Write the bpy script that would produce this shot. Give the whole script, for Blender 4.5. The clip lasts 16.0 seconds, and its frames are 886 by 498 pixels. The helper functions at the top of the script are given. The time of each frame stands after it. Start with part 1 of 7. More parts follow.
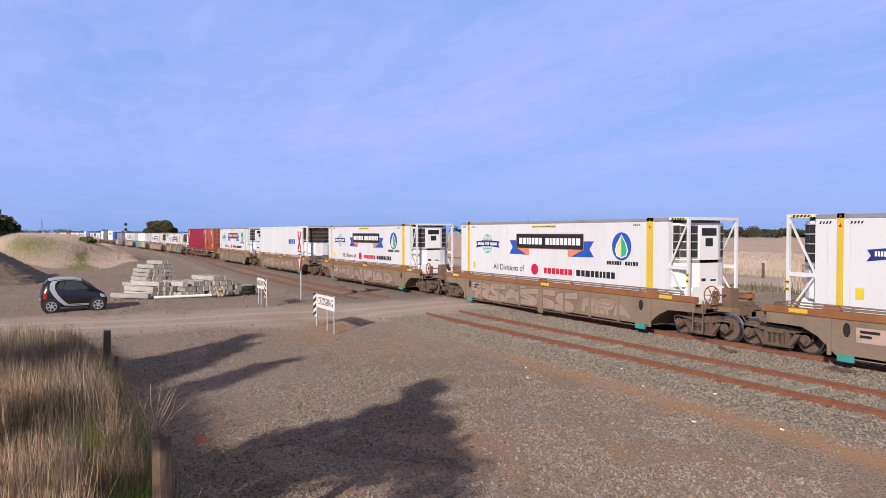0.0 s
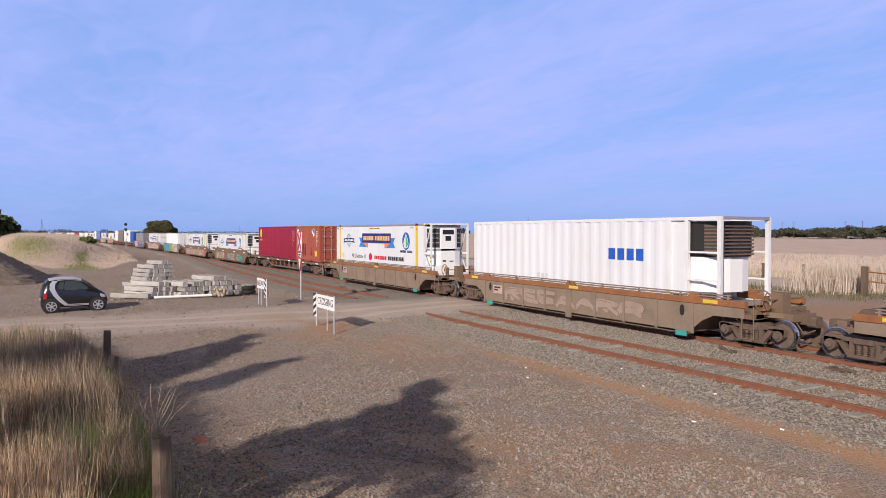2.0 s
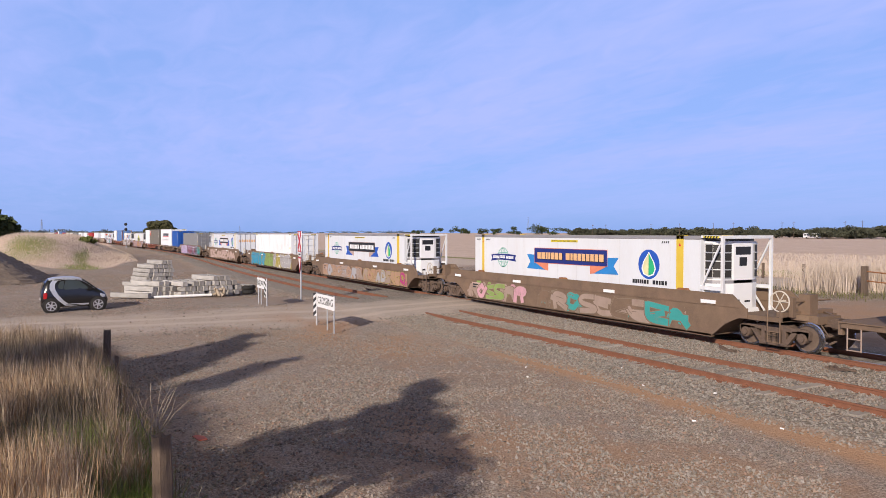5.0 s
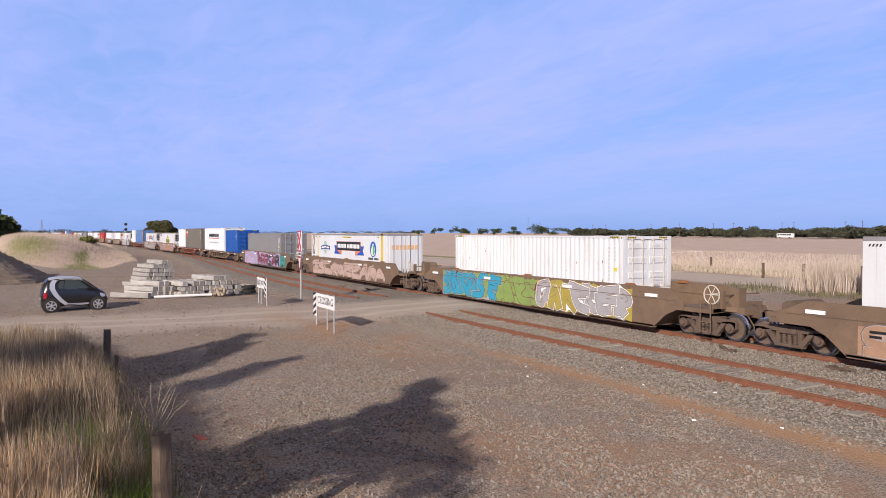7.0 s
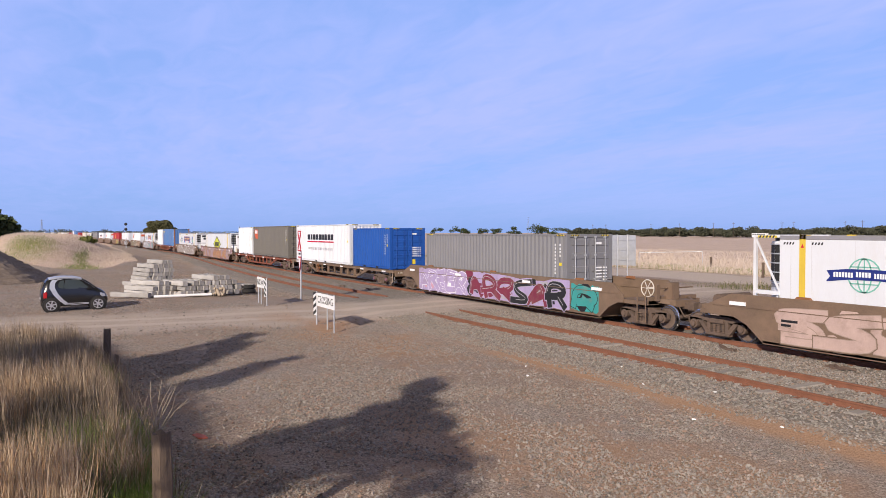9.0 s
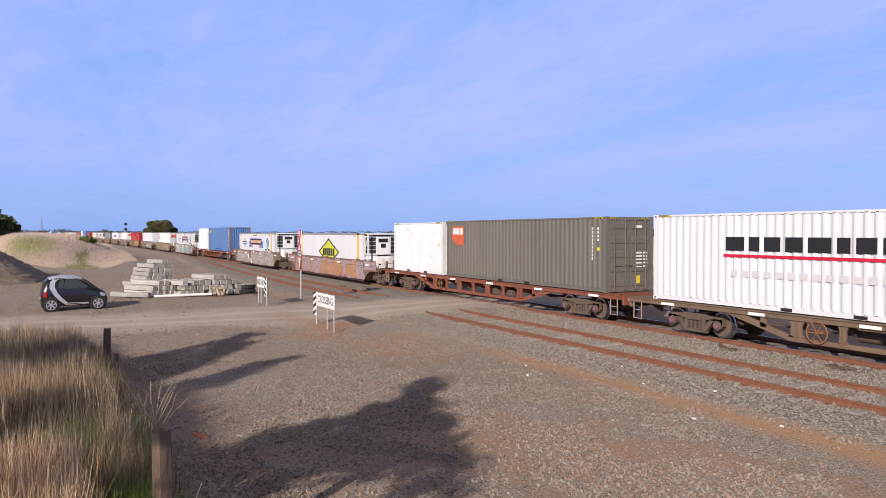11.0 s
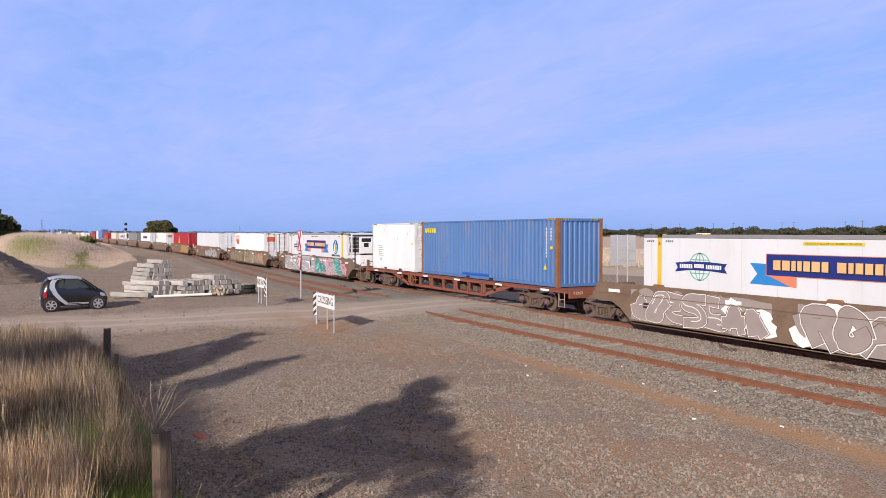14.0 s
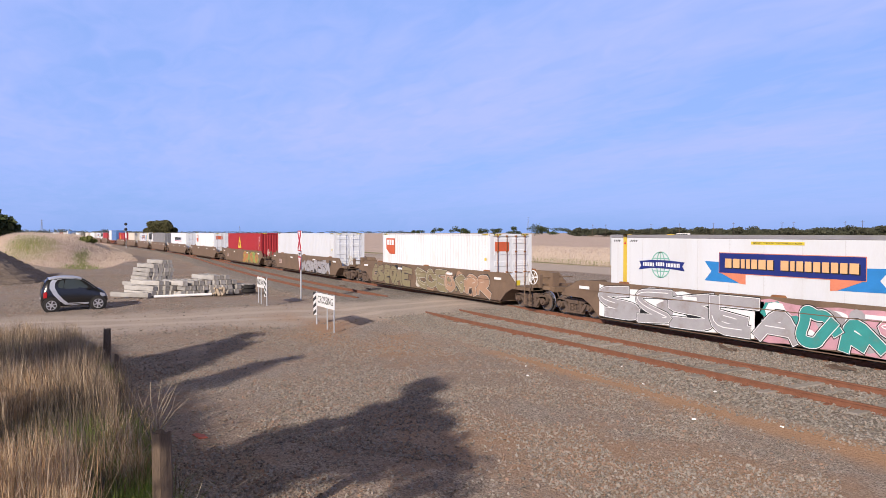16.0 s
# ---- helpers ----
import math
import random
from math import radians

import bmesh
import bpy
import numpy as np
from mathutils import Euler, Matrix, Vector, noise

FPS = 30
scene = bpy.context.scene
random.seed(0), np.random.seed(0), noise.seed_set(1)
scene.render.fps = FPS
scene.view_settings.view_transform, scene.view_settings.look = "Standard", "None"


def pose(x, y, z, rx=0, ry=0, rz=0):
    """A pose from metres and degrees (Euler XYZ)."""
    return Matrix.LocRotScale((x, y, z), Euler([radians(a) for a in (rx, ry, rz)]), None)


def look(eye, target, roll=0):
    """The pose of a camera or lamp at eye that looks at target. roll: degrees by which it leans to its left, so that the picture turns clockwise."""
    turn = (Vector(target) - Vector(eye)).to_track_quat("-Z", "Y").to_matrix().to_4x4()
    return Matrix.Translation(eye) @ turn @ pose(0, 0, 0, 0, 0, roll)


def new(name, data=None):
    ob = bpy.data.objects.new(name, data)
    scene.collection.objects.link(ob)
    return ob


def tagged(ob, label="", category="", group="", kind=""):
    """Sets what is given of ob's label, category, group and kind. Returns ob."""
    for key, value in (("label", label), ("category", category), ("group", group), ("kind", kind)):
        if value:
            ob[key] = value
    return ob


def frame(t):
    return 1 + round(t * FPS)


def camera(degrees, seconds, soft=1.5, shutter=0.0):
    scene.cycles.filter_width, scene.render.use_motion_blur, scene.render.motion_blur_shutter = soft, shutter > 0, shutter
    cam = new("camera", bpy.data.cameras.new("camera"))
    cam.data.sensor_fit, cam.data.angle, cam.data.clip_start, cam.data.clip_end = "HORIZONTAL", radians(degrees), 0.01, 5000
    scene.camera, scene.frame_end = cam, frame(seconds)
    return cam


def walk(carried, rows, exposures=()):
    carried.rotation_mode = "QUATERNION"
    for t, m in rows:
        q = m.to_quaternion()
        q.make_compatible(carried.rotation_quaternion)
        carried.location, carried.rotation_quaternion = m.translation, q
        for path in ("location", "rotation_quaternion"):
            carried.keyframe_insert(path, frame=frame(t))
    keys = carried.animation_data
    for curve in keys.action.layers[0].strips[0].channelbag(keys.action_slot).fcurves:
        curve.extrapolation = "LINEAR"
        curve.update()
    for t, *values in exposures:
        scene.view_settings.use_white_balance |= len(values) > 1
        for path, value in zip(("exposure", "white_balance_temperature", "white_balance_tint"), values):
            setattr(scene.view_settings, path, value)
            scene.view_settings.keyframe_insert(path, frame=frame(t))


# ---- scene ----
# World: x runs along the track in the train's direction, y away from the camera, z up from the rail heads.
cam = camera(64.6, 16.0, soft=0.7)


def eye_pose(z, pitch):
    return pose(0, 0, z, 90 + pitch, 0, 150.8 - 90)


walk(cam, [(0.0, eye_pose(3.445, -1.36)), (2.0, eye_pose(3.445, -1.36)), (4.0, eye_pose(3.435, -1.36)),
           (6.5, eye_pose(3.42, -1.36)), (9.0, eye_pose(3.40, -1.36)), (11.5, eye_pose(3.385, -1.36)),
           (14.0, eye_pose(3.39, -1.36)), (16.0, eye_pose(3.395, -1.36))],
     exposures=[(0.0, -0.03), (4.0, 0.0), (9.0, 0.04), (16.0, 0.06)])

# ---- light ----
SUN_DIR = Vector((0.60, -0.80, 0.0)).normalized()
SUN_ELEV = radians(23.0)
sun = new("sun", bpy.data.lights.new("sun", "SUN"))
sun.data.energy, sun.data.angle, sun.data.color = 5.0, radians(0.6), (1.0, 0.87, 0.73)
to_sun = SUN_DIR * math.cos(SUN_ELEV) + Vector((0, 0, math.sin(SUN_ELEV)))
sun.matrix_world = look(to_sun * 60, (0, 0, 0))

world = bpy.data.worlds.new("sky")
scene.world = world
world.use_nodes = True
wn, wl = world.node_tree.nodes, world.node_tree.links
wn.clear()
w_out = wn.new("ShaderNodeOutputWorld")
w_bg = wn.new("ShaderNodeBackground")
w_sky = wn.new("ShaderNodeTexSky")
w_sky.sky_type, w_sky.sun_disc = "NISHITA", False
w_sky.sun_elevation, w_sky.sun_rotation = SUN_ELEV, math.atan2(SUN_DIR.x, SUN_DIR.y)
w_sky.air_density, w_sky.dust_density, w_sky.ozone_density = 1.0, 1.2, 2.5
w_co = wn.new("ShaderNodeTexCoord")
w_sep = wn.new("ShaderNodeSeparateXYZ")
wl.new(w_co.outputs["Generated"], w_sep.inputs[0])
# thin cloud sheet: the direction is projected on a high plane
w_h = wn.new("ShaderNodeMath"); w_h.operation = "ADD"; w_h.inputs[1].default_value = 0.10
wl.new(w_sep.outputs["Z"], w_h.inputs[0])
w_hm = wn.new("ShaderNodeMath"); w_hm.operation = "MAXIMUM"; w_hm.inputs[1].default_value = 0.12
wl.new(w_h.outputs[0], w_hm.inputs[0])
w_div = wn.new("ShaderNodeVectorMath"); w_div.operation = "DIVIDE"
w_cmb = wn.new("ShaderNodeCombineXYZ")
for k in range(3):
    wl.new(w_hm.outputs[0], w_cmb.inputs[k])
wl.new(w_co.outputs["Generated"], w_div.inputs[0])
wl.new(w_cmb.outputs[0], w_div.inputs[1])
w_map = wn.new("ShaderNodeMapping")
w_map.inputs["Rotation"].default_value = (0, 0, radians(35))
w_map.inputs["Scale"].default_value = (0.45, 0.9, 1.0)
wl.new(w_div.outputs[0], w_map.inputs["Vector"])
w_n1 = wn.new("ShaderNodeTexNoise")
w_n1.inputs["Scale"].default_value, w_n1.inputs["Detail"].default_value = 0.9, 7.0
w_n1.inputs["Roughness"].default_value, w_n1.inputs["Distortion"].default_value = 0.52, 0.4
wl.new(w_map.outputs[0], w_n1.inputs["Vector"])
w_ramp = wn.new("ShaderNodeMapRange")
w_ramp.inputs["From Min"].default_value, w_ramp.inputs["From Max"].default_value = 0.30, 0.66
w_ramp.inputs["To Min"].default_value, w_ramp.inputs["To Max"].default_value = 0.22, 0.95
w_n2 = wn.new("ShaderNodeTexNoise")
w_n2.inputs["Scale"].default_value, w_n2.inputs["Detail"].default_value = 7.5, 7.0
w_n2.inputs["Distortion"].default_value = 0.8
wl.new(w_map.outputs[0], w_n2.inputs["Vector"])
w_sum = wn.new("ShaderNodeMath"); w_sum.operation = "MULTIPLY_ADD"
w_sum.inputs[1].default_value = 0.40
w_off = wn.new("ShaderNodeMath"); w_off.operation = "SUBTRACT"; w_off.inputs[1].default_value = 0.20
wl.new(w_n2.outputs["Fac"], w_sum.inputs[0])
wl.new(w_n1.outputs["Fac"], w_sum.inputs[2])
wl.new(w_sum.outputs[0], w_off.inputs[0])
wl.new(w_off.outputs[0], w_ramp.inputs["Value"])
w_mul = wn.new("ShaderNodeVectorMath"); w_mul.operation = "MULTIPLY"
w_mul.inputs[1].default_value = (0.085, 0.085, 0.125)
wl.new(w_sky.outputs[0], w_mul.inputs[0])
w_mix = wn.new("ShaderNodeMix"); w_mix.data_type = "RGBA"
# the cloud sheet thins out towards the horizon
w_low = wn.new("ShaderNodeMapRange")
w_low.inputs["From Min"].default_value, w_low.inputs["From Max"].default_value = 0.0, 0.13
w_low.inputs["To Min"].default_value, w_low.inputs["To Max"].default_value = 0.25, 1.0
wl.new(w_sep.outputs["Z"], w_low.inputs["Value"])
w_thin = wn.new("ShaderNodeMath"); w_thin.operation = "MULTIPLY"
wl.new(w_ramp.outputs[0], w_thin.inputs[0]); wl.new(w_low.outputs[0], w_thin.inputs[1])
wl.new(w_thin.outputs[0], w_mix.inputs["Factor"])
w_clear = wn.new("ShaderNodeMix"); w_clear.data_type = "RGBA"
w_clear.inputs["Factor"].default_value = 0.75
wl.new(w_mul.outputs[0], w_clear.inputs["A"])
w_clear.inputs["B"].default_value = (0.27, 0.475, 1.0, 1)
wl.new(w_clear.outputs["Result"], w_mix.inputs["A"])
w_mix.inputs["B"].default_value = (0.45, 0.535, 1.03, 1)
# overhead, out of view, an added grey tone dims and neutralises the fill light
w_zen = wn.new("ShaderNodeMapRange")
w_zen.inputs["From Min"].default_value, w_zen.inputs["From Max"].default_value = 0.38, 0.62
w_zen.inputs["To Min"].default_value, w_zen.inputs["To Max"].default_value = 0.0, 1.0
wl.new(w_sep.outputs["Z"], w_zen.inputs["Value"])
w_top = wn.new("ShaderNodeMix"); w_top.data_type = "RGBA"
wl.new(w_zen.outputs[0], w_top.inputs["Factor"])
wl.new(w_mix.outputs["Result"], w_top.inputs["A"])
w_top.inputs["B"].default_value = (0.22, 0.19, 0.165, 1)
wl.new(w_top.outputs["Result"], w_bg.inputs["Color"])
w_bg.inputs["Strength"].default_value = 1.0
wl.new(w_bg.outputs[0], w_out.inputs[0])
# ---- materials ----
def surf(name, a, b, scale=3.0, rough=0.8, bump=0.15, metal=0.0, fine=40.0, stain=None, stain_amount=0.5,
         stain_scale=1.2, stretch=(1, 1, 1), vary=0.0, spec=0.4, coords="Object"):
    """Two tones mixed by broad and fine noise, with stains and fine relief."""
    m = bpy.data.materials.new(name)
    m.use_nodes = True
    n, l = m.node_tree.nodes, m.node_tree.links
    bsdf = n["Principled BSDF"]
    bsdf.inputs["Roughness"].default_value, bsdf.inputs["Metallic"].default_value = rough, metal
    bsdf.inputs["Specular IOR Level"].default_value = spec
    co = n.new("ShaderNodeTexCoord")
    mp = n.new("ShaderNodeMapping")
    mp.inputs["Scale"].default_value = stretch
    l.new(co.outputs[coords], mp.inputs["Vector"])
    n1 = n.new("ShaderNodeTexNoise")
    n1.inputs["Scale"].default_value, n1.inputs["Detail"].default_value = scale, 5.0
    n1.inputs["Roughness"].default_value = 0.65
    l.new(mp.outputs[0], n1.inputs["Vector"])
    n2 = n.new("ShaderNodeTexNoise")
    n2.inputs["Scale"].default_value, n2.inputs["Detail"].default_value = fine, 3.0
    l.new(mp.outputs[0], n2.inputs["Vector"])
    add = n.new("ShaderNodeMath"); add.operation = "MULTIPLY_ADD"
    add.inputs[1].default_value, add.inputs[2].default_value = 0.45, 0.0
    l.new(n2.outputs["Fac"], add.inputs[0])
    add2 = n.new("ShaderNodeMath"); add2.operation = "ADD"
    l.new(n1.outputs["Fac"], add2.inputs[0]); l.new(add.outputs[0], add2.inputs[1])
    rng = n.new("ShaderNodeMapRange")
    rng.inputs["From Min"].default_value, rng.inputs["From Max"].default_value = 0.48, 0.98
    l.new(add2.outputs[0], rng.inputs["Value"])
    mix = n.new("ShaderNodeMix"); mix.data_type = "RGBA"
    mix.inputs["A"].default_value, mix.inputs["B"].default_value = (*a, 1), (*b, 1)
    l.new(rng.outputs[0], mix.inputs["Factor"])
    col = mix.outputs["Result"]
    if stain is not None:
        n3 = n.new("ShaderNodeTexNoise")
        n3.inputs["Scale"].default_value, n3.inputs["Detail"].default_value = stain_scale, 8.0
        n3.inputs["Roughness"].default_value = 0.7
        l.new(mp.outputs[0], n3.inputs["Vector"])
        r3 = n.new("ShaderNodeMapRange")
        r3.inputs["From Min"].default_value, r3.inputs["From Max"].default_value = 0.52, 0.72
        r3.inputs["To Max"].default_value = stain_amount
        l.new(n3.outputs["Fac"], r3.inputs["Value"])
        mx = n.new("ShaderNodeMix"); mx.data_type = "RGBA"
        l.new(r3.outputs[0], mx.inputs["Factor"]); l.new(col, mx.inputs["A"])
        mx.inputs["B"].default_value = (*stain, 1)
        col = mx.outputs["Result"]
    if vary:
        oi = n.new("ShaderNodeObjectInfo")
        vr = n.new("ShaderNodeMapRange")
        vr.inputs["To Min"].default_value, vr.inputs["To Max"].default_value = 1 - vary, 1 + vary
        l.new(oi.outputs["Random"], vr.inputs["Value"])
        hs = n.new("ShaderNodeHueSaturation")
        l.new(vr.outputs[0], hs.inputs["Value"]); l.new(col, hs.inputs["Color"])
        col = hs.outputs["Color"]
    l.new(col, bsdf.inputs["Base Color"])
    if bump:
        bp = n.new("ShaderNodeBump")
        bp.inputs["Strength"].default_value, bp.inputs["Distance"].default_value = bump, 0.02
        l.new(add2.outputs[0], bp.inputs["Height"])
        l.new(bp.outputs[0], bsdf.inputs["Normal"])
    return m


M = {}
M["white"] = surf("white container paint", (0.69, 0.715, 0.755), (0.63, 0.65, 0.685), 0.5, 0.45, 0.03, stain=(0.55, 0.50, 0.45), stain_amount=0.25, stretch=(1, 1, 0.25))
M["white_rust"] = surf("weathered white paint", (0.71, 0.735, 0.77), (0.64, 0.655, 0.68), 0.6, 0.5, 0.05, stain=(0.36, 0.20, 0.12), stain_amount=0.28, stain_scale=1.6, stretch=(1, 1, 0.3))
M["cream"] = surf("cream container paint", (0.62, 0.57, 0.50), (0.55, 0.50, 0.43), 0.6, 0.5, 0.05, stain=(0.3, 0.2, 0.12), stain_amount=0.35, stretch=(1, 1, 0.3))
M["maroon"] = surf("maroon container paint", (0.26, 0.012, 0.035), (0.21, 0.010, 0.028), 0.6, 0.4, 0.03)
M["oxide"] = surf("faded oxide red paint", (0.34, 0.085, 0.055), (0.27, 0.065, 0.04), 0.9, 0.55, 0.05, stain=(0.20, 0.06, 0.04), stain_amount=0.6, stretch=(1, 1, 0.25))
M["red"] = surf("red container paint", (0.36, 0.025, 0.03), (0.29, 0.02, 0.025), 0.8, 0.5, 0.04)
M["blue"] = surf("worn mid blue paint", (0.085, 0.19, 0.42), (0.07, 0.15, 0.35), 0.9, 0.5, 0.05, stain=(0.28, 0.22, 0.2), stain_amount=0.4, stretch=(1, 1, 0.25))
M["blue2"] = surf("bright blue paint", (0.015, 0.085, 0.36), (0.012, 0.07, 0.30), 0.8, 0.45, 0.04)
M["grey"] = surf("grey container paint", (0.21, 0.21, 0.22), (0.18, 0.18, 0.19), 0.8, 0.5, 0.04)
M["taupe"] = surf("brown grey container paint", (0.155, 0.145, 0.125), (0.13, 0.12, 0.105), 0.8, 0.55, 0.04, stain=(0.2, 0.17, 0.14), stain_amount=0.3, stretch=(1, 1, 0.25))
M["wagon"] = surf("grimy brown wagon paint", (0.20, 0.135, 0.09), (0.13, 0.088, 0.062), 1.4, 0.8, 0.12, stain=(0.24, 0.15, 0.10), stain_amount=0.6)
M["wagon_grey"] = surf("dusty grey brown wagon paint", (0.25, 0.19, 0.14), (0.19, 0.145, 0.11), 1.2, 0.8, 0.1, stain=(0.16, 0.10, 0.07), stain_amount=0.5)
M["wagon_rust"] = surf("rusty edge paint", (0.30, 0.13, 0.05), (0.19, 0.08, 0.04), 2.5, 0.85, 0.15)
M["wagon_red"] = surf("red oxide flat wagon paint", (0.27, 0.085, 0.05), (0.18, 0.06, 0.04), 1.6, 0.8, 0.12, stain=(0.13, 0.08, 0.06), stain_amount=0.6)
M["bogie"] = surf("dirty cast steel", (0.16, 0.108, 0.08), (0.085, 0.062, 0.05), 5.0, 0.85, 0.2)
M["wheel"] = surf("grimy wheel steel", (0.17, 0.12, 0.092), (0.095, 0.07, 0.057), 6.0, 0.7, 0.1)
M["tread"] = surf("polished wheel tread", (0.55, 0.55, 0.56), (0.42, 0.42, 0.44), 8.0, 0.25, 0.02, metal=1.0)
M["dark"] = surf("dark rubber, grime and shaded hollows", (0.022, 0.020, 0.019), (0.014, 0.013, 0.013), 5.0, 0.8, 0.05)
M["yellow"] = surf("yellow corner post paint", (0.68, 0.49, 0.055), (0.58, 0.41, 0.05), 2.0, 0.5, 0.03)
M["plain_white"] = surf("clean white enamel", (0.82, 0.82, 0.82), (0.76, 0.76, 0.77), 1.5, 0.35, 0.02)
M["gal"] = surf("galvanised steel", (0.52, 0.53, 0.55), (0.42, 0.43, 0.45), 6.0, 0.45, 0.04, metal=0.5)
M["black"] = surf("black paint", (0.02, 0.02, 0.022), (0.014, 0.014, 0.015), 3.0, 0.5, 0.02)
M["signred"] = surf("sign red", (0.50, 0.02, 0.035), (0.44, 0.018, 0.03), 3.0, 0.45, 0.02)
M["rail"] = surf("rusted rail steel", (0.25, 0.105, 0.06), (0.16, 0.068, 0.04), 3.0, 0.8, 0.15)
M["railtop"] = surf("worn running surface", (0.45, 0.42, 0.40), (0.33, 0.30, 0.28), 3.0, 0.3, 0.03, metal=0.9)
M["sleeper"] = surf("weathered concrete sleeper", (0.33, 0.30, 0.27), (0.24, 0.215, 0.19), 4.0, 0.9, 0.25, stain=(0.25, 0.19, 0.14), stain_amount=0.5, vary=0.15)
# ---- mesh tools ----
class Shape:
    """Collects faces; each piece names its material slot."""

    def __init__(self, *mats):
        self.v, self.f, self.m, self.mats, self.smooth = [], [], [], mats, []

    def add(self, verts, faces, k=0, smooth=False):
        o = len(self.v)
        self.v += [tuple(p) for p in verts]
        self.f += [tuple(o + i for i in f) for f in faces]
        self.m += [k] * len(faces)
        self.smooth += [smooth] * len(faces)
        return self

    def box(self, x0, x1, y0, y1, z0, z1, k=0, c=0.0):
        """A box; c chamfers its long edges along x."""
        if c:
            p = [(y0 + c, z0), (y1 - c, z0), (y1, z0 + c), (y1, z1 - c), (y1 - c, z1), (y0 + c, z1), (y0, z1 - c), (y0, z0 + c)]
            vs = [(x0, a, b) for a, b in p] + [(x1, a, b) for a, b in p]
            fs = [tuple(range(7, -1, -1)), tuple(range(8, 16))] + [(i, (i + 1) % 8, 8 + (i + 1) % 8, 8 + i) for i in range(8)]
            return self.add(vs, fs, k)
        vs = [(x, y, z) for x in (x0, x1) for y in (y0, y1) for z in (z0, z1)]
        return self.add(vs, [(0, 1, 3, 2), (4, 6, 7, 5), (0, 4, 5, 1), (2, 3, 7, 6), (0, 2, 6, 4), (1, 5, 7, 3)], k)

    def prism(self, pts, y0, y1, k=0, axis="y"):
        """An outline in x, z (or y, z for axis x; x, y for axis z) drawn out along the axis."""
        n = len(pts)
        put = {"y": lambda a, b, c: (a, c, b), "x": lambda a, b, c: (c, a, b), "z": lambda a, b, c: (a, b, c)}[axis]
        vs = [put(a, b, y0) for a, b in pts] + [put(a, b, y1) for a, b in pts]
        fs = [tuple(range(n)), tuple(range(2 * n - 1, n - 1, -1))] + [(i, n + i, n + (i + 1) % n, (i + 1) % n) for i in range(n)]
        return self.add(vs, fs, k)

    def bar(self, p, q, r, n=6, k=0, r2=None):
        """A round bar from p to q."""
        p, q = Vector(p), Vector(q)
        d = (q - p).normalized()
        a = d.orthogonal().normalized()
        b = d.cross(a)
        r2 = r if r2 is None else r2
        vs = [p + (a * math.cos(t) + b * math.sin(t)) * r for t in [2 * math.pi * i / n for i in range(n)]]
        vs += [q + (a * math.cos(t) + b * math.sin(t)) * r2 for t in [2 * math.pi * i / n for i in range(n)]]
        self.add(vs, [(i, (i + 1) % n, n + (i + 1) % n, n + i) for i in range(n)], k, True)
        return self.add(vs, [tuple(range(n - 1, -1, -1)), tuple(range(n, 2 * n))], k)

    def beam(self, p, q, w, h, k=0):
        """A square bar from p to q, w wide across y, h deep."""
        p, q = Vector(p), Vector(q)
        d = (q - p).normalized()
        s = Vector((0, 1, 0)) if abs(d.y) < 0.9 else Vector((1, 0, 0))
        u = d.cross(s).normalized() * h / 2
        s = u.cross(d).normalized() * w / 2
        vs = [e + i * s + j * u for e in (p, q) for i, j in ((-1, -1), (1, -1), (1, 1), (-1, 1))]
        return self.add(vs, [(3, 2, 1, 0), (4, 5, 6, 7), (0, 1, 5, 4), (1, 2, 6, 5), (2, 3, 7, 6), (3, 0, 4, 7)], k)

    def lathe(self, prof, c, n=20, ks=None):
        """A profile of (offset along y, radius) turned about the y axis through c."""
        vs = [(c[0] + r * math.cos(t), c[1] + y, c[2] + r * math.sin(t)) for y, r in prof for t in [2 * math.pi * i / n for i in range(n)]]
        for j in range(len(prof) - 1):
            fs = [(j * n + i, (j + 1) * n + i, (j + 1) * n + (i + 1) % n, j * n + (i + 1) % n) for i in range(n)]
            self.add(vs if j == 0 else [], fs, 0) if j == 0 else None
            if j:
                o = len(self.v) - len(vs)
                self.f += [tuple(o + q for q in f) for f in fs]
                self.m += [0] * n
                self.smooth += [False] * n
        if ks:
            for j, k in enumerate(ks):
                for i in range(n):
                    self.m[len(self.m) - (len(prof) - 1 - j) * n + i] = k
        return self

    def mesh(self, name):
        me = bpy.data.meshes.new(name)
        me.from_pydata(self.v, [], self.f)
        for mt in self.mats:
            me.materials.append(mt)
        me.polygons.foreach_set("material_index", self.m)
        me.polygons.foreach_set("use_smooth", self.smooth)
        bm = bmesh.new()
        bm.from_mesh(me)
        bmesh.ops.recalc_face_normals(bm, faces=bm.faces)
        bm.to_mesh(me)
        bm.free()
        return me


def part(name, shape, parent, label=""):
    me = shape if isinstance(shape, bpy.types.Mesh) else shape.mesh(name)
    ob = new(name, me)
    ob.parent = parent
    return tagged(ob, label) if label else ob


def thing(name, label, category, group="", m=None, data=None, kind=""):
    ob = new(name, data)
    if m is not None:
        ob.matrix_basis = m
    return tagged(ob, label, category, group, kind)


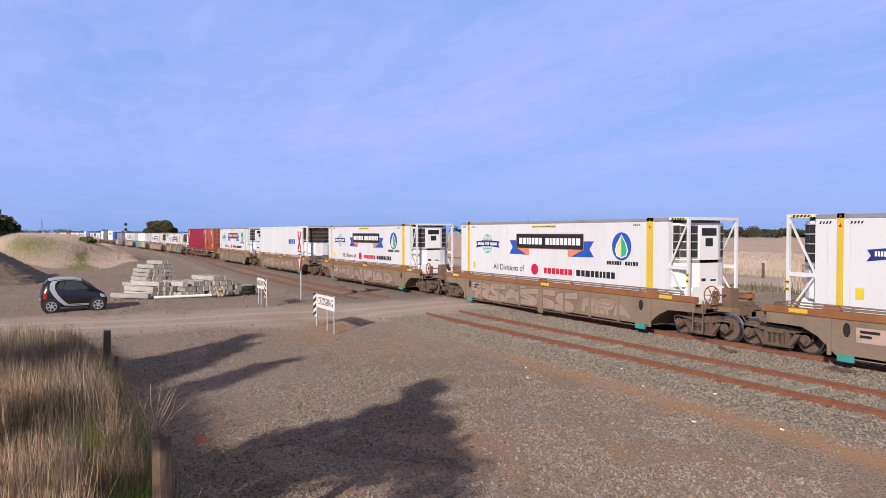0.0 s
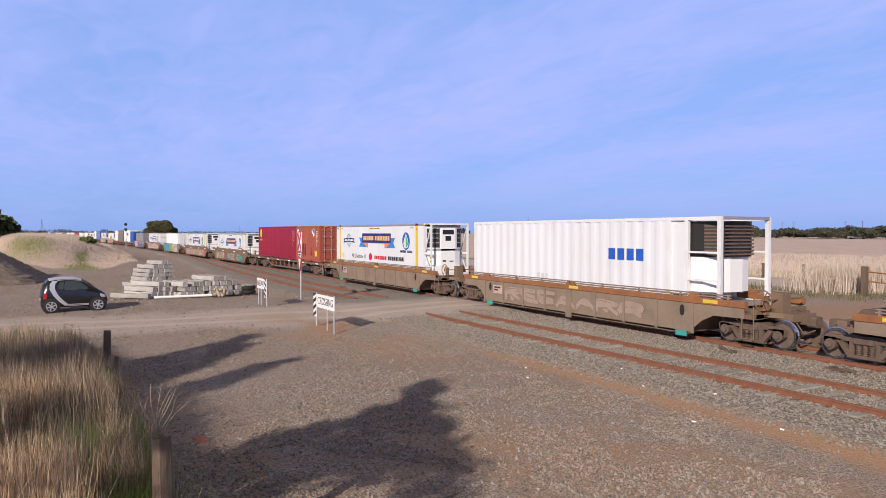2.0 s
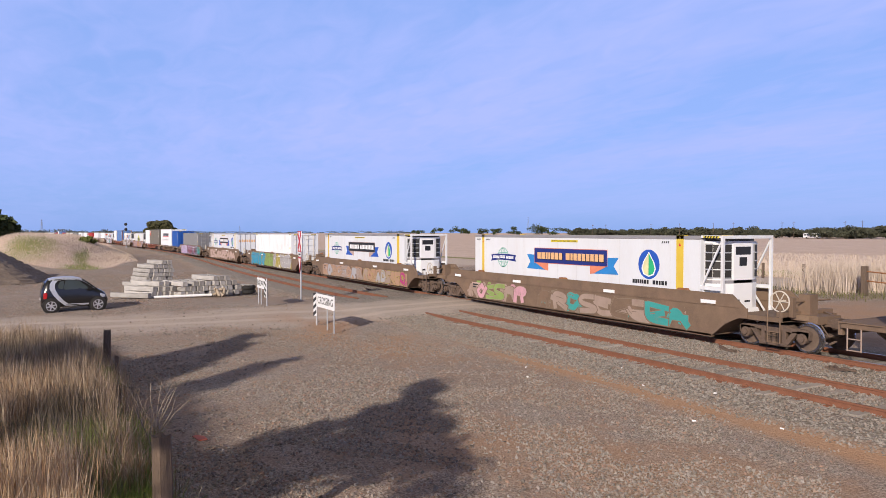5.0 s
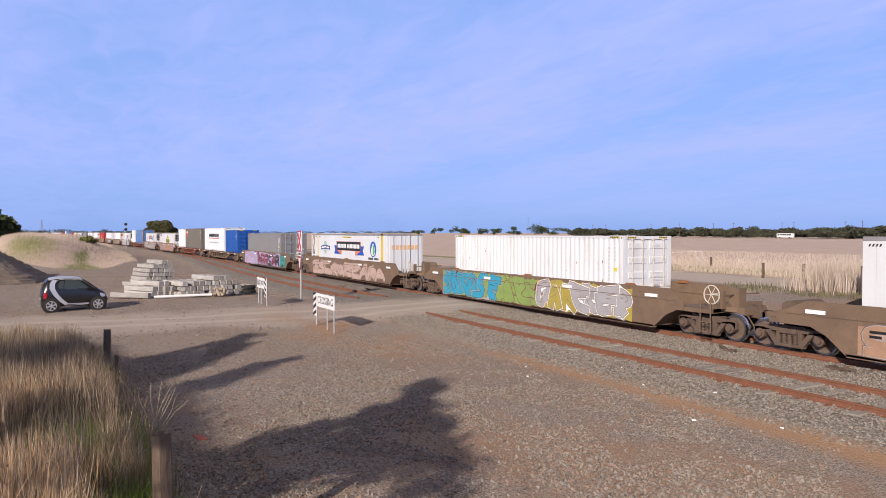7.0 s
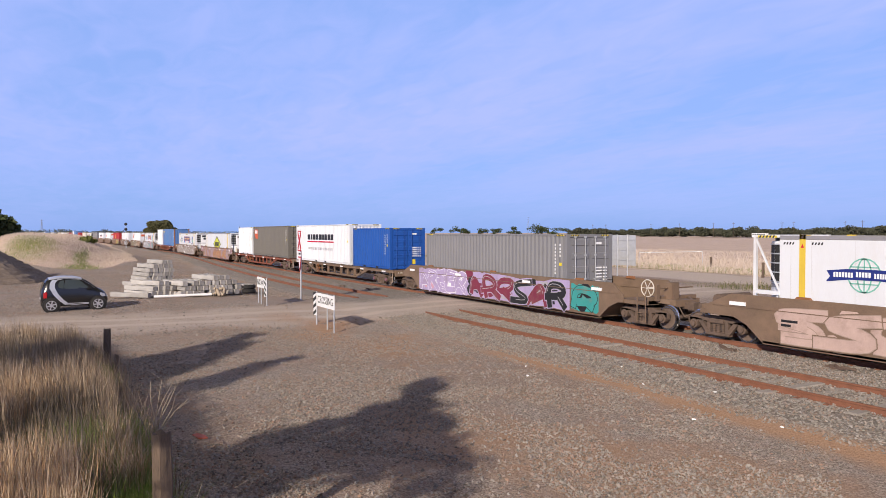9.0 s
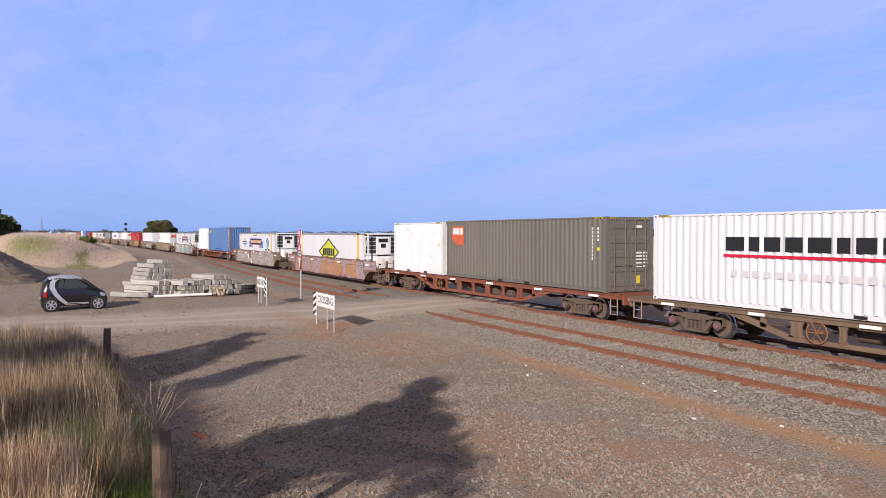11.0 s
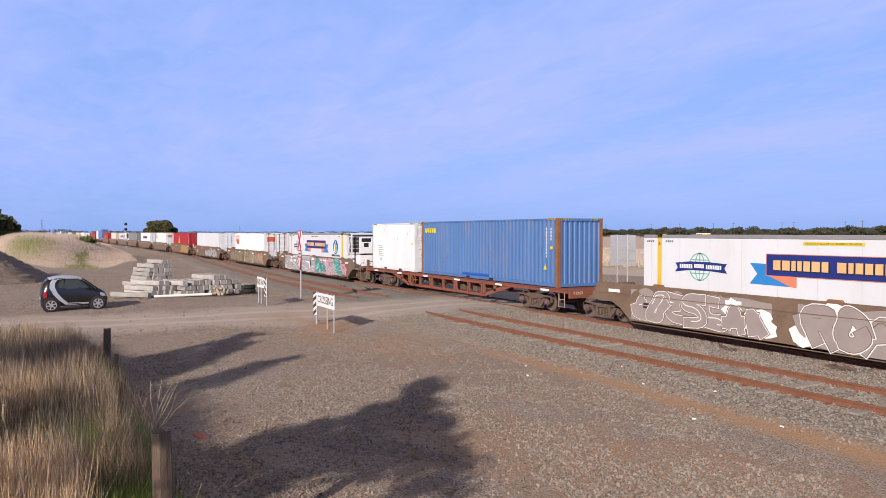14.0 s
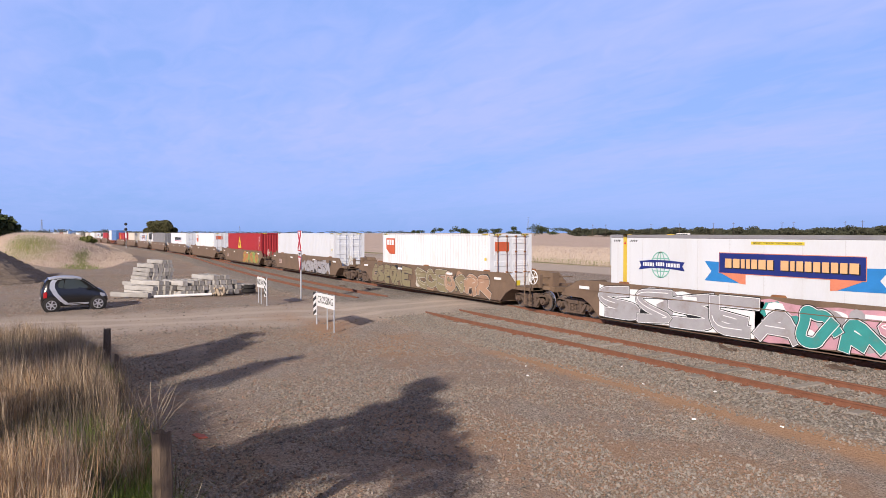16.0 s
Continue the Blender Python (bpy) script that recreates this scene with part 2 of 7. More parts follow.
def lettering(text, size, mat, name="lettering", spread=1.0):
    """Flat letters, in the x, z plane and facing -y, as a mesh."""
    cu = bpy.data.curves.new(name, "FONT")
    cu.body, cu.size, cu.align_x, cu.align_y, cu.extrude, cu.space_character = text, size, "CENTER", "CENTER", 0.002, spread
    cu.resolution_u = 3
    ob = bpy.data.objects.new(name, cu)
    scene.collection.objects.link(ob)
    me = bpy.data.meshes.new_from_object(ob.evaluated_get(bpy.context.evaluated_depsgraph_get()))
    bpy.data.objects.remove(ob)
    me.transform(Matrix.Rotation(radians(90), 4, "X"))
    me.materials.clear()
    me.materials.append(mat)
    return me
# ---- ground ----
def smooth(a, b, x):
    t = np.clip((x - a) / (b - a), 0, 1)
    return t * t * (3 - 2 * t)


def wob(x, y, f, seed=0.0):
    """Cheap smooth unevenness between -1 and 1."""
    return (np.sin(x * f + 1.7 * np.sin(y * f * 0.8 + seed) + seed) + np.sin(y * f * 1.3 + 1.3 * np.sin(x * f * 0.7 - seed) + 2 * seed)) / 2


def main_y(x):
    u = np.maximum(0, -x - 70.7)
    return 19.49 - u * u / 2 / 5140


def siding_y(x):
    """Middle of the siding; it swings over to the main track far down the line."""
    return 14.87 + (main_y(x) - 14.87) * smooth(-44, -135, x)


def ground_z(x, y):
    x, y = np.asarray(x, float), np.asarray(y, float)
    z = np.full(np.broadcast(x, y).shape, -0.30) + 0.03 * wob(x, y, 0.35)
    near = siding_y(x) - 2.6
    bed = smooth(near - 0.9, near + 0.6, y) * (1 - smooth(main_y(x) + 2.0, main_y(x) + 3.2, y))
    z = z * (1 - bed) + (-0.15) * bed
    z += 0.17 * smooth(-22, -27, x) * smooth(-45, -38, x) * (1 - bed) * (1 - smooth(24, 30, y))
    r = ((x + 108) / 23) ** 2 + ((y + 0.8) / 6.2) ** 2
    z += 3.35 * np.exp(-r * r * 0.9) * (1 + 0.06 * wob(x, y, 0.3, 2))
    z += 1.15 * np.exp(-((x + 108) / 21) ** 2 - ((y - 7.0) / 3.0) ** 2)
    r = ((x + 98) / 16) ** 2 + ((y + 16) / 12) ** 2
    z += 1.5 * np.exp(-r * r)
    # the crossing is packed up level with the siding's rail heads
    z += 0.105 * smooth(-37.5, -33.0, x) * (1 - smooth(-27.5, -24.5, x)) * bed
    z += 0.35 * smooth(2.4, 0.2, y) * smooth(-26, -20, x) * (1 - smooth(-2, 2, x))
    return z


def zones(x, y):
    """Shares of road, red dirt, ballast, dry grass, green growth and dark floor under the near grass."""
    w1, w2 = wob(x, y, 0.5, 1), wob(x, y, 1.3, 3)
    rx = -30.2 + 0.9 * np.sin(y * 0.12) + 0.05 * (y - 8) * (y < 8)
    d = np.abs(x - rx + 0.5 * w1)
    road = (1 - smooth(2.2, 4.6, d + 0.5 * w2)) * (1 - smooth(36, 44, y)) * smooth(-40, -10, y + 30)
    track = np.exp(-((d - 1.0) / 0.5) ** 2)
    road = np.maximum(road * 0.55, road * track)
    far_road = 1 - smooth(3.2, 5.5, np.abs(y - 47.5 - 0.05 * (x + 33) + 0.8 * w1))
    road = np.maximum(road, far_road * smooth(-150, -60, x))
    bed = smooth(siding_y(x) - 2.9 + 0.3 * w1, siding_y(x) - 2.2 + 0.3 * w1, y) * (1 - smooth(main_y(x) + 2.6, main_y(x) + 3.6, y))
    strip = np.exp(-((y - 11.75 + 0.25 * w1) / 0.38) ** 2) * smooth(-22, -15, x)
    red = np.exp(-((np.hypot((x + 24.5) / 5.5, (y - 9.3) / 2.2)) ** 2)) * (0.6 + 0.5 * w2)
    red += 0.5 * smooth(0.1, 0.9, w1) * smooth(-26, -16, x) * (1 - smooth(10, 12, y))
    red += 0.7 * smooth(23, 26, y) * (1 - smooth(34, 42, y)) * smooth(-26, -20, x)
    grass = smooth(50.5, 53.5, y + w1 - 0.05 * (x + 33)) + smooth(-76.0, -78.5, x + 1.2 * w1 + 2.2 * np.maximum(0, y - 4.2) - 2.0 * np.minimum(0, y)) * (1 - smooth(-0.8, 1.2, y + 0.6 * w1 - 8.3 - 0.0445 * (-86 - x)))
    grass += smooth(23.5, 25.5, y + w1) * (1 - smooth(27, 30, y)) * 0.5 + smooth(25, 40, y) * smooth(-60, -75, x)
    grass += smooth(-12, -18, y - 0.05 * x) * smooth(-70, -80, x)
    grass = np.clip(grass, 0, 1) * (1 - np.clip(far_road, 0, 1))
    green = 0.9 * np.exp(-((y - 55.0 - 0.05 * (x + 33)) / 1.8) ** 2) + 0.45 * np.exp(-((y - 40.5) / 2.0) ** 2) * smooth(-40, -34, x) * (0.6 + 0.6 * w2)
    green += np.exp(-(((x + 79) / 2.2) ** 2 + ((y - 2.6) / 1.9) ** 2)) + np.exp(-(((x + 86) / 7) ** 2 + ((y - 3.2 - 0.5 * np.sin((x + 80) * 0.35)) / 0.7) ** 2)) + 0.8 * np.exp(-(((x + 90) / 8) ** 2 + ((y + 2) / 3) ** 2)) + 0.4 * smooth(2.2, 1.0, y) * smooth(-17, -14, x) * smooth(-2, -8, -x - 16)
    grass_shade = smooth(1.55, 0.7, y + 0.35 * w1) * smooth(-27, -24, x) * smooth(-9, -5, y)
    return [np.clip(q, 0, 1) for q in (road, np.maximum(red, strip), bed, grass, green, grass_shade)]


def axis(*spans):
    out = []
    for a, b, step in spans:
        out += list(np.arange(a, b, step))
    return np.array(out + [spans[-1][1]])


gx = axis((-3000, -400, 200), (-400, -130, 10), (-130, -45, 1.2), (-45, 2, 0.28), (2, 40, 3), (40, 1200, 120))
gy = axis((-900, -60, 80), (-60, -6, 4), (-6, 24, 0.28), (24, 62, 0.8), (62, 200, 8), (200, 3200, 200))
GX, GY = np.meshgrid(gx, gy, indexing="ij")
GZ = ground_z(GX, GY)
nx, ny = len(gx), len(gy)
idx = np.arange(nx * ny).reshape(nx, ny)
quads = np.stack([idx[:-1, :-1], idx[1:, :-1], idx[1:, 1:], idx[:-1, 1:]], -1).reshape(-1, 4)
gme = bpy.data.meshes.new("ground")
gme.from_pydata(np.stack([GX, GY, GZ], -1).reshape(-1, 3).tolist(), [], quads.tolist())
zn = zones(GX.ravel(), GY.ravel())
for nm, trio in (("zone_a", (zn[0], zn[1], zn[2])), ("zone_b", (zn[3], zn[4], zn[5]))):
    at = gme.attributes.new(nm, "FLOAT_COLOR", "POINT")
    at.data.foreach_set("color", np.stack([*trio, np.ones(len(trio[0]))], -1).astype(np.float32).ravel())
gme.polygons.foreach_set("use_smooth", [True] * len(gme.polygons))
ground = tagged(new("ground", gme), "gravel, red dirt and dry grass ground along the railway", "ground", kind="structure")

gm = bpy.data.materials.new("gravel, dirt and grass ground")
gm.use_nodes = True
n, l = gm.node_tree.nodes, gm.node_tree.links
gb = n["Principled BSDF"]
gb.inputs["Roughness"].default_value, gb.inputs["Specular IOR Level"].default_value = 0.92, 0.25
co = n.new("ShaderNodeTexCoord")


def tex(kind, scale, detail=4.0):
    t = n.new("ShaderNodeTexNoise" if kind == "noise" else "ShaderNodeTexVoronoi")
    t.inputs["Scale"].default_value = scale
    if kind == "noise":
        t.inputs["Detail"].default_value = detail
        t.inputs["Roughness"].default_value = 0.65
    l.new(co.outputs["Object"], t.inputs["Vector"])
    return t


def rngn(sock, a, b, c=0.0, d=1.0):
    r = n.new("ShaderNodeMapRange")
    for k, v in zip(("From Min", "From Max", "To Min", "To Max"), (a, b, c, d)):
        r.inputs[k].default_value = v
    l.new(sock, r.inputs["Value"])
    return r.outputs[0]


def blend(fac, a, b):
    m = n.new("ShaderNodeMix"); m.data_type = "RGBA"
    l.new(fac, m.inputs["Factor"]) if not isinstance(fac, float) else setattr(m.inputs["Factor"], "default_value", fac)
    for k, v in (("A", a), ("B", b)):
        if isinstance(v, tuple):
            m.inputs[k].default_value = (*v, 1)
        else:
            l.new(v, m.inputs[k])
    return m.outputs["Result"]


def calc(op, a, b):
    m = n.new("ShaderNodeMath"); m.operation = op
    for k, v in enumerate((a, b)):
        if isinstance(v, float):
            m.inputs[k].default_value = v
        else:
            l.new(v, m.inputs[k])
    return m.outputs[0]


stones, big, mid, fine = tex("voronoi", 17.0), tex("noise", 0.16, 6), tex("noise", 1.1, 5), tex("noise", 26.0, 3)
peb = tex("voronoi", 38.0)
sep_s = n.new("ShaderNodeSeparateColor"); l.new(stones.outputs["Color"], sep_s.inputs[0])
sep_p = n.new("ShaderNodeSeparateColor"); l.new(peb.outputs["Color"], sep_p.inputs[0])
za, zb = n.new("ShaderNodeAttribute"), n.new("ShaderNodeAttribute")
za.attribute_name, zb.attribute_name = "zone_a", "zone_b"
sa, sb = n.new("ShaderNodeSeparateColor"), n.new("ShaderNodeSeparateColor")
l.new(za.outputs["Color"], sa.inputs[0]); l.new(zb.outputs["Color"], sb.inputs[0])
gravel = blend(rngn(sep_p.outputs[0], 0.1, 0.9), (0.155, 0.125, 0.105), (0.44, 0.378, 0.328))
gravel = blend(rngn(mid.outputs["Fac"], 0.46, 0.70, 0.0, 0.75), gravel, (0.31, 0.212, 0.158))
gravel = blend(rngn(big.outputs["Fac"], 0.42, 0.62, 0.0, 0.35), gravel, (0.27, 0.170, 0.115))
ball = blend(rngn(sep_s.outputs[0], 0.1, 0.9), (0.20, 0.176, 0.152), (0.48, 0.437, 0.39))
ball = blend(rngn(stones.outputs["Distance"], 0.25, 0.6, 0.0, 0.55), ball, (0.085, 0.068, 0.058))
ball = blend(rngn(mid.outputs["Fac"], 0.5, 0.75, 0.0, 0.45), ball, (0.25, 0.165, 0.12))
road = blend(rngn(fine.outputs["Fac"], 0.3, 0.7), (0.44, 0.36, 0.30), (0.56, 0.475, 0.41))
dirt = blend(rngn(fine.outputs["Fac"], 0.3, 0.7), (0.31, 0.175, 0.098), (0.44, 0.275, 0.17))
dry = blend(rngn(mid.outputs["Fac"], 0.35, 0.68), (0.62, 0.49, 0.41), (0.48, 0.37, 0.30))
dry = blend(rngn(big.outputs["Fac"], 0.40, 0.60, 0.0, 0.7), dry, (0.43, 0.315, 0.25))
dry = blend(rngn(fine.outputs["Fac"], 0.35, 0.7, 0.0, 0.5), dry, (0.74, 0.58, 0.49))
leafy = blend(rngn(mid.outputs["Fac"], 0.35, 0.68), (0.17, 0.185, 0.06), (0.33, 0.29, 0.14))
col = blend(rngn(calc("ADD", sa.outputs[2], calc("MULTIPLY", mid.outputs["Fac"], 0.5)), 0.5, 0.95), gravel, ball)
col = blend(rngn(calc("ADD", sa.outputs[0], calc("MULTIPLY", mid.outputs["Fac"], 0.6)), 0.35, 1.1), col, road)
col = blend(rngn(calc("ADD", sa.outputs[1], calc("MULTIPLY", mid.outputs["Fac"], 0.8)), 0.5, 1.25, 0.0, 0.85), col, dirt)
col = blend(rngn(calc("ADD", sb.outputs[0], calc("MULTIPLY", mid.outputs["Fac"], 0.6)), 0.55, 1.05), col, dry)
col = blend(rngn(calc("ADD", sb.outputs[1], calc("MULTIPLY", mid.outputs["Fac"], 0.8)), 0.6, 1.15), col, leafy)
# dark soil tone that also paints the shade between the near stalks
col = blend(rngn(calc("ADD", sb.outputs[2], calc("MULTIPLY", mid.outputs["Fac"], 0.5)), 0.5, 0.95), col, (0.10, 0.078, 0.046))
l.new(col, gb.inputs["Base Color"])
hgt = calc("ADD", calc("MULTIPLY", stones.outputs["Distance"], -1.0), calc("MULTIPLY", fine.outputs["Fac"], 0.8))
hgt = calc("ADD", hgt, calc("MULTIPLY", peb.outputs["Distance"], -0.6))
bp = n.new("ShaderNodeBump")
bp.inputs["Strength"].default_value, bp.inputs["Distance"].default_value = 0.55, 0.022
l.new(hgt, bp.inputs["Height"]); l.new(bp.outputs[0], gb.inputs["Normal"])
gme.materials.append(gm)


def island_material(name, tones, rough=0.9, spec=0.25, bump=0.0):
    """Each loose piece takes its own tone."""
    m = bpy.data.materials.new(name)
    m.use_nodes = True
    nn, ll = m.node_tree.nodes, m.node_tree.links
    b = nn["Principled BSDF"]
    b.inputs["Roughness"].default_value, b.inputs["Specular IOR Level"].default_value = rough, spec
    g = nn.new("ShaderNodeNewGeometry")
    r = nn.new("ShaderNodeValToRGB")
    while len(r.color_ramp.elements) < len(tones):
        r.color_ramp.elements.new(0.5)
    for k, t in enumerate(tones):
        r.color_ramp.elements[k].position = k / (len(tones) - 1)
        r.color_ramp.elements[k].color = (*t, 1)
    ll.new(g.outputs["Random Per Island"], r.inputs[0])
    ll.new(r.outputs[0], b.inputs["Base Color"])
    return m


M["ballast"] = island_material("crushed grey ballast", [(0.15, 0.133, 0.117), (0.22, 0.20, 0.178), (0.27, 0.247, 0.222), (0.33, 0.304, 0.276), (0.26, 0.186, 0.14), (0.245, 0.22, 0.197)])
M["stone"] = island_material("crushed grey stone", [(0.14, 0.122, 0.106), (0.22, 0.193, 0.17), (0.28, 0.25, 0.223), (0.34, 0.31, 0.28), (0.30, 0.192, 0.14), (0.25, 0.215, 0.19)])


def loose_stones(name, label, xs, ys, size, mat, rng):
    """Many small angular stones joined in one mesh."""
    k = len(xs)
    zs = ground_z(xs, ys)
    base = np.array([(1, 0, 0), (0, 1, 0), (-1, 0, 0), (0, -1, 0), (0, 0, 1), (0, 0, -1)], float)
    pts = base[None] * rng.uniform(0.55, 1.15, (k, 6, 1)) + rng.normal(0, 0.16, (k, 6, 3))
    a = rng.uniform(0, 6.28, k)
    ca, sa_ = np.cos(a), np.sin(a)
    px = pts[..., 0] * ca[:, None] - pts[..., 1] * sa_[:, None]
    py = pts[..., 0] * sa_[:, None] + pts[..., 1] * ca[:, None]
    tilt = rng.normal(0, 0.5, k)
    pz = pts[..., 2] * 0.7 + px * tilt[:, None]
    pts = np.stack([px, py, pz], -1) * size[:, None, None]
    pts += np.stack([xs, ys, zs + size * 0.25], -1)[:, None]
    tri = np.array([(0, 1, 4), (1, 2, 4), (2, 3, 4), (3, 0, 4), (1, 0, 5), (2, 1, 5), (3, 2, 5), (0, 3, 5)])
    f = (tri[None] + 6 * np.arange(k)[:, None, None]).reshape(-1, 3)
    me = bpy.data.meshes.new(name)
    me.from_pydata(pts.reshape(-1, 3).tolist(), [], f.tolist())
    me.materials.append(mat)
    return tagged(new(name, me), label, "gravel", kind="stuff")


rng = np.random.default_rng(5)
k = 52000
x = -4 - 30 * rng.random(k) ** 0.85
y = rng.uniform(11.9, 18.6, k)
keep = ~((x < -26.4) & (x > -34.0))
loose_stones("ballast", "crushed grey ballast stones round the rusty siding", x[keep], y[keep], rng.uniform(0.020, 0.044, keep.sum()), M["ballast"], rng)
k = 150000
r = 7.5 + 22 * rng.random(k) ** 1.05
a = rng.uniform(radians(121), radians(178.5), k)
x, y = r * np.cos(a), r * np.sin(a)
clump = wob(x, y, 0.7, 4) + 0.6 * wob(x, y, 1.9, 1)
keep = (y < 11.7) & (y > 0.85) & (rng.random(k) < 0.22 + 0.78 * (clump > -0.15)) & (x > -26)
loose_stones("gravel", "loose grey and reddish gravel on packed dirt", x[keep], y[keep], 0.010 + 0.030 * rng.random(keep.sum()) ** 1.8, M["stone"], rng)
k = 34000
x, y = -26 - 42 * rng.random(k) ** 1.2, rng.uniform(-6, 12.5, k)
road_share = zones(x, y)[0]
keep = (rng.random(k) > road_share * 1.6) & (wob(x, y, 0.4, 6) + 0.5 * wob(x, y, 1.3, 2) > -0.5)
loose_stones("gravel", "coarse grey gravel of the yard round the sleeper stacks", x[keep], y[keep], 0.018 + 0.032 * rng.random(keep.sum()) ** 1.5, M["stone"], rng)

# ---- tracks ----
def rail_run(name, path, label, width=0.07, steps=None):
    """A rail: foot, web and head, along a path of x values and a function for y."""
    xs, fy = path
    prof = [(-0.07, -0.165), (0.07, -0.165), (0.07, -0.150), (0.012, -0.135), (0.012, -0.045), (0.036, -0.035), (0.036, -0.004), (0.028, 0.0), (-0.028, 0.0), (-0.036, -0.004), (-0.036, -0.035), (-0.012, -0.045), (-0.012, -0.135), (-0.07, -0.150)]
    s = Shape(M["rail"], M["railtop"] if "main" in label else M["rail"])
    k = len(prof)
    vs = []
    for xx in xs:
        yy = float(fy(xx))
        vs += [(xx, yy + p, q) for p, q in prof]
    fs = [(j * k + i, j * k + (i + 1) % k, (j + 1) * k + (i + 1) % k, (j + 1) * k + i) for j in range(len(xs) - 1) for i in range(k)]
    s.add(vs, fs)
    s.m = [1 if i % k in (6, 7, 8) else 0 for i in range(len(fs))]
    return tagged(new(name, s.mesh(name)), label, "rail", kind="structure")


main_xs = list(np.arange(-900, -70, 12.0)) + [-70, -30, 10, 60]
for sg in (-1, 1):
    rail_run("rail", (main_xs, lambda q, sg=sg: main_y(q) + sg * 0.7525), "main line rail with a worn bright head")
sid_xs = list(np.arange(-132, -40, 4.0)) + [-40, -34.2]
for sg in (-1, 1):
    rail_run("rail", (sid_xs, lambda q, sg=sg: siding_y(q) + sg * 0.84), "rust-brown siding rail beside the road crossing")
    rail_run("rail", ([-26.6, -10, 30], lambda q, sg=sg: siding_y(q) + sg * 0.84), "rust-brown siding rail half sunk in ballast")
# ---- the train ----
TY, V = 19.49, 20.32          # middle of the main track; the train's speed
BEND, RADIUS = 70.7, 5140.0   # the track bends gently beyond this distance


def track_pose(s, turned=False):
    u = max(0.0, -s - BEND)
    return pose(s, TY - u * u / 2 / RADIUS, 0, 0, 0, math.degrees(math.atan(u / RADIUS)) + (180 if turned else 0))


RIDERS = []   # (thing, its place along the track at the start, height, turned)
WHEELS = []   # (wheelset, its wagon's place, its pose on the wagon)

for key, c in dict(paint_pink=(0.62, 0.34, 0.40), paint_cyan=(0.03, 0.32, 0.50), paint_green=(0.25, 0.36, 0.10), paint_lilac=(0.42, 0.34, 0.55),
                   paint_silver=(0.40, 0.39, 0.41), paint_rose=(0.52, 0.38, 0.33), paint_tan=(0.42, 0.26, 0.17), paint_teal=(0.05, 0.32, 0.30),
                   paint_wine=(0.20, 0.03, 0.06), paint_orange=(0.50, 0.20, 0.07), paint_mustard=(0.42, 0.34, 0.07), paint_magenta=(0.45, 0.05, 0.2),
                   paint_dust=(0.36, 0.27, 0.22), paint_mauve=(0.37, 0.29, 0.31), paint_amber=(0.42, 0.22, 0.10), paint_plum=(0.24, 0.07, 0.13), wagon_silver=(0.34, 0.29, 0.27), paint_olive=(0.27, 0.23, 0.13), peach=(0.80, 0.48, 0.24), navy=(0.015, 0.03, 0.20), skyblue=(0.03, 0.24, 0.62), salmon=(0.72, 0.24, 0.14),
                   logo_green=(0.03, 0.45, 0.20), logo_cream=(0.75, 0.72, 0.40), logo_blue=(0.02, 0.10, 0.50), logo_red=(0.60, 0.01, 0.05),
                   logo_yellow=(0.62, 0.66, 0.06), gold=(0.75, 0.60, 0.05), scf=(0.60, 0.12, 0.05), mint=(0.20, 0.52, 0.42)).items():
    M[key] = surf(key.replace("_", " "), c, tuple(q * 0.78 for q in c), 2.2, 0.6, 0.03,
                   stain=(0.22, 0.15, 0.105) if key.startswith("paint") else None, stain_amount=0.55, stain_scale=1.8)
M["black_grille"] = surf("black grille", (0.03, 0.028, 0.026), (0.015, 0.014, 0.014), 30, 0.6, 0.1)
M["seam"] = surf("grey seam", (0.60, 0.60, 0.62), (0.52, 0.52, 0.54), 2, 0.5, 0.02)
M["roofgrey"] = surf("grey aluminium rail", (0.36, 0.35, 0.36), (0.28, 0.27, 0.28), 2, 0.45, 0.03, metal=0.3)


# -- wagons --
def wheelset():
    s = Shape(M["wheel"], M["tread"])
    for sg in (-1, 1):
        prof = [(sg * 0.09, 0.10), (sg * 0.055, 0.14), (sg * 0.045, 0.33), (sg * 0.075, 0.36), (sg * 0.075, 0.415), (-sg * 0.03, 0.42), (-sg * 0.04, 0.45), (-sg * 0.07, 0.45), (-sg * 0.07, 0.36), (-sg * 0.03, 0.33), (-sg * 0.03, 0.10)]
        s.lathe(prof, (0, sg * 0.755, 0), 24, [0, 0, 0, 1, 1, 1, 0, 0, 0, 0])
    s.bar((0, -0.95, 0), (0, 0.95, 0), 0.075, 10)
    for sg in (-1, 1):
        for k in range(3):
            a = k * 2.094
            s.bar((0.05 * math.cos(a), sg * 0.95, 0.05 * math.sin(a)), (0.05 * math.cos(a), sg * 0.985, 0.05 * math.sin(a)), 0.016, 6)
    return s.mesh("wheelset")


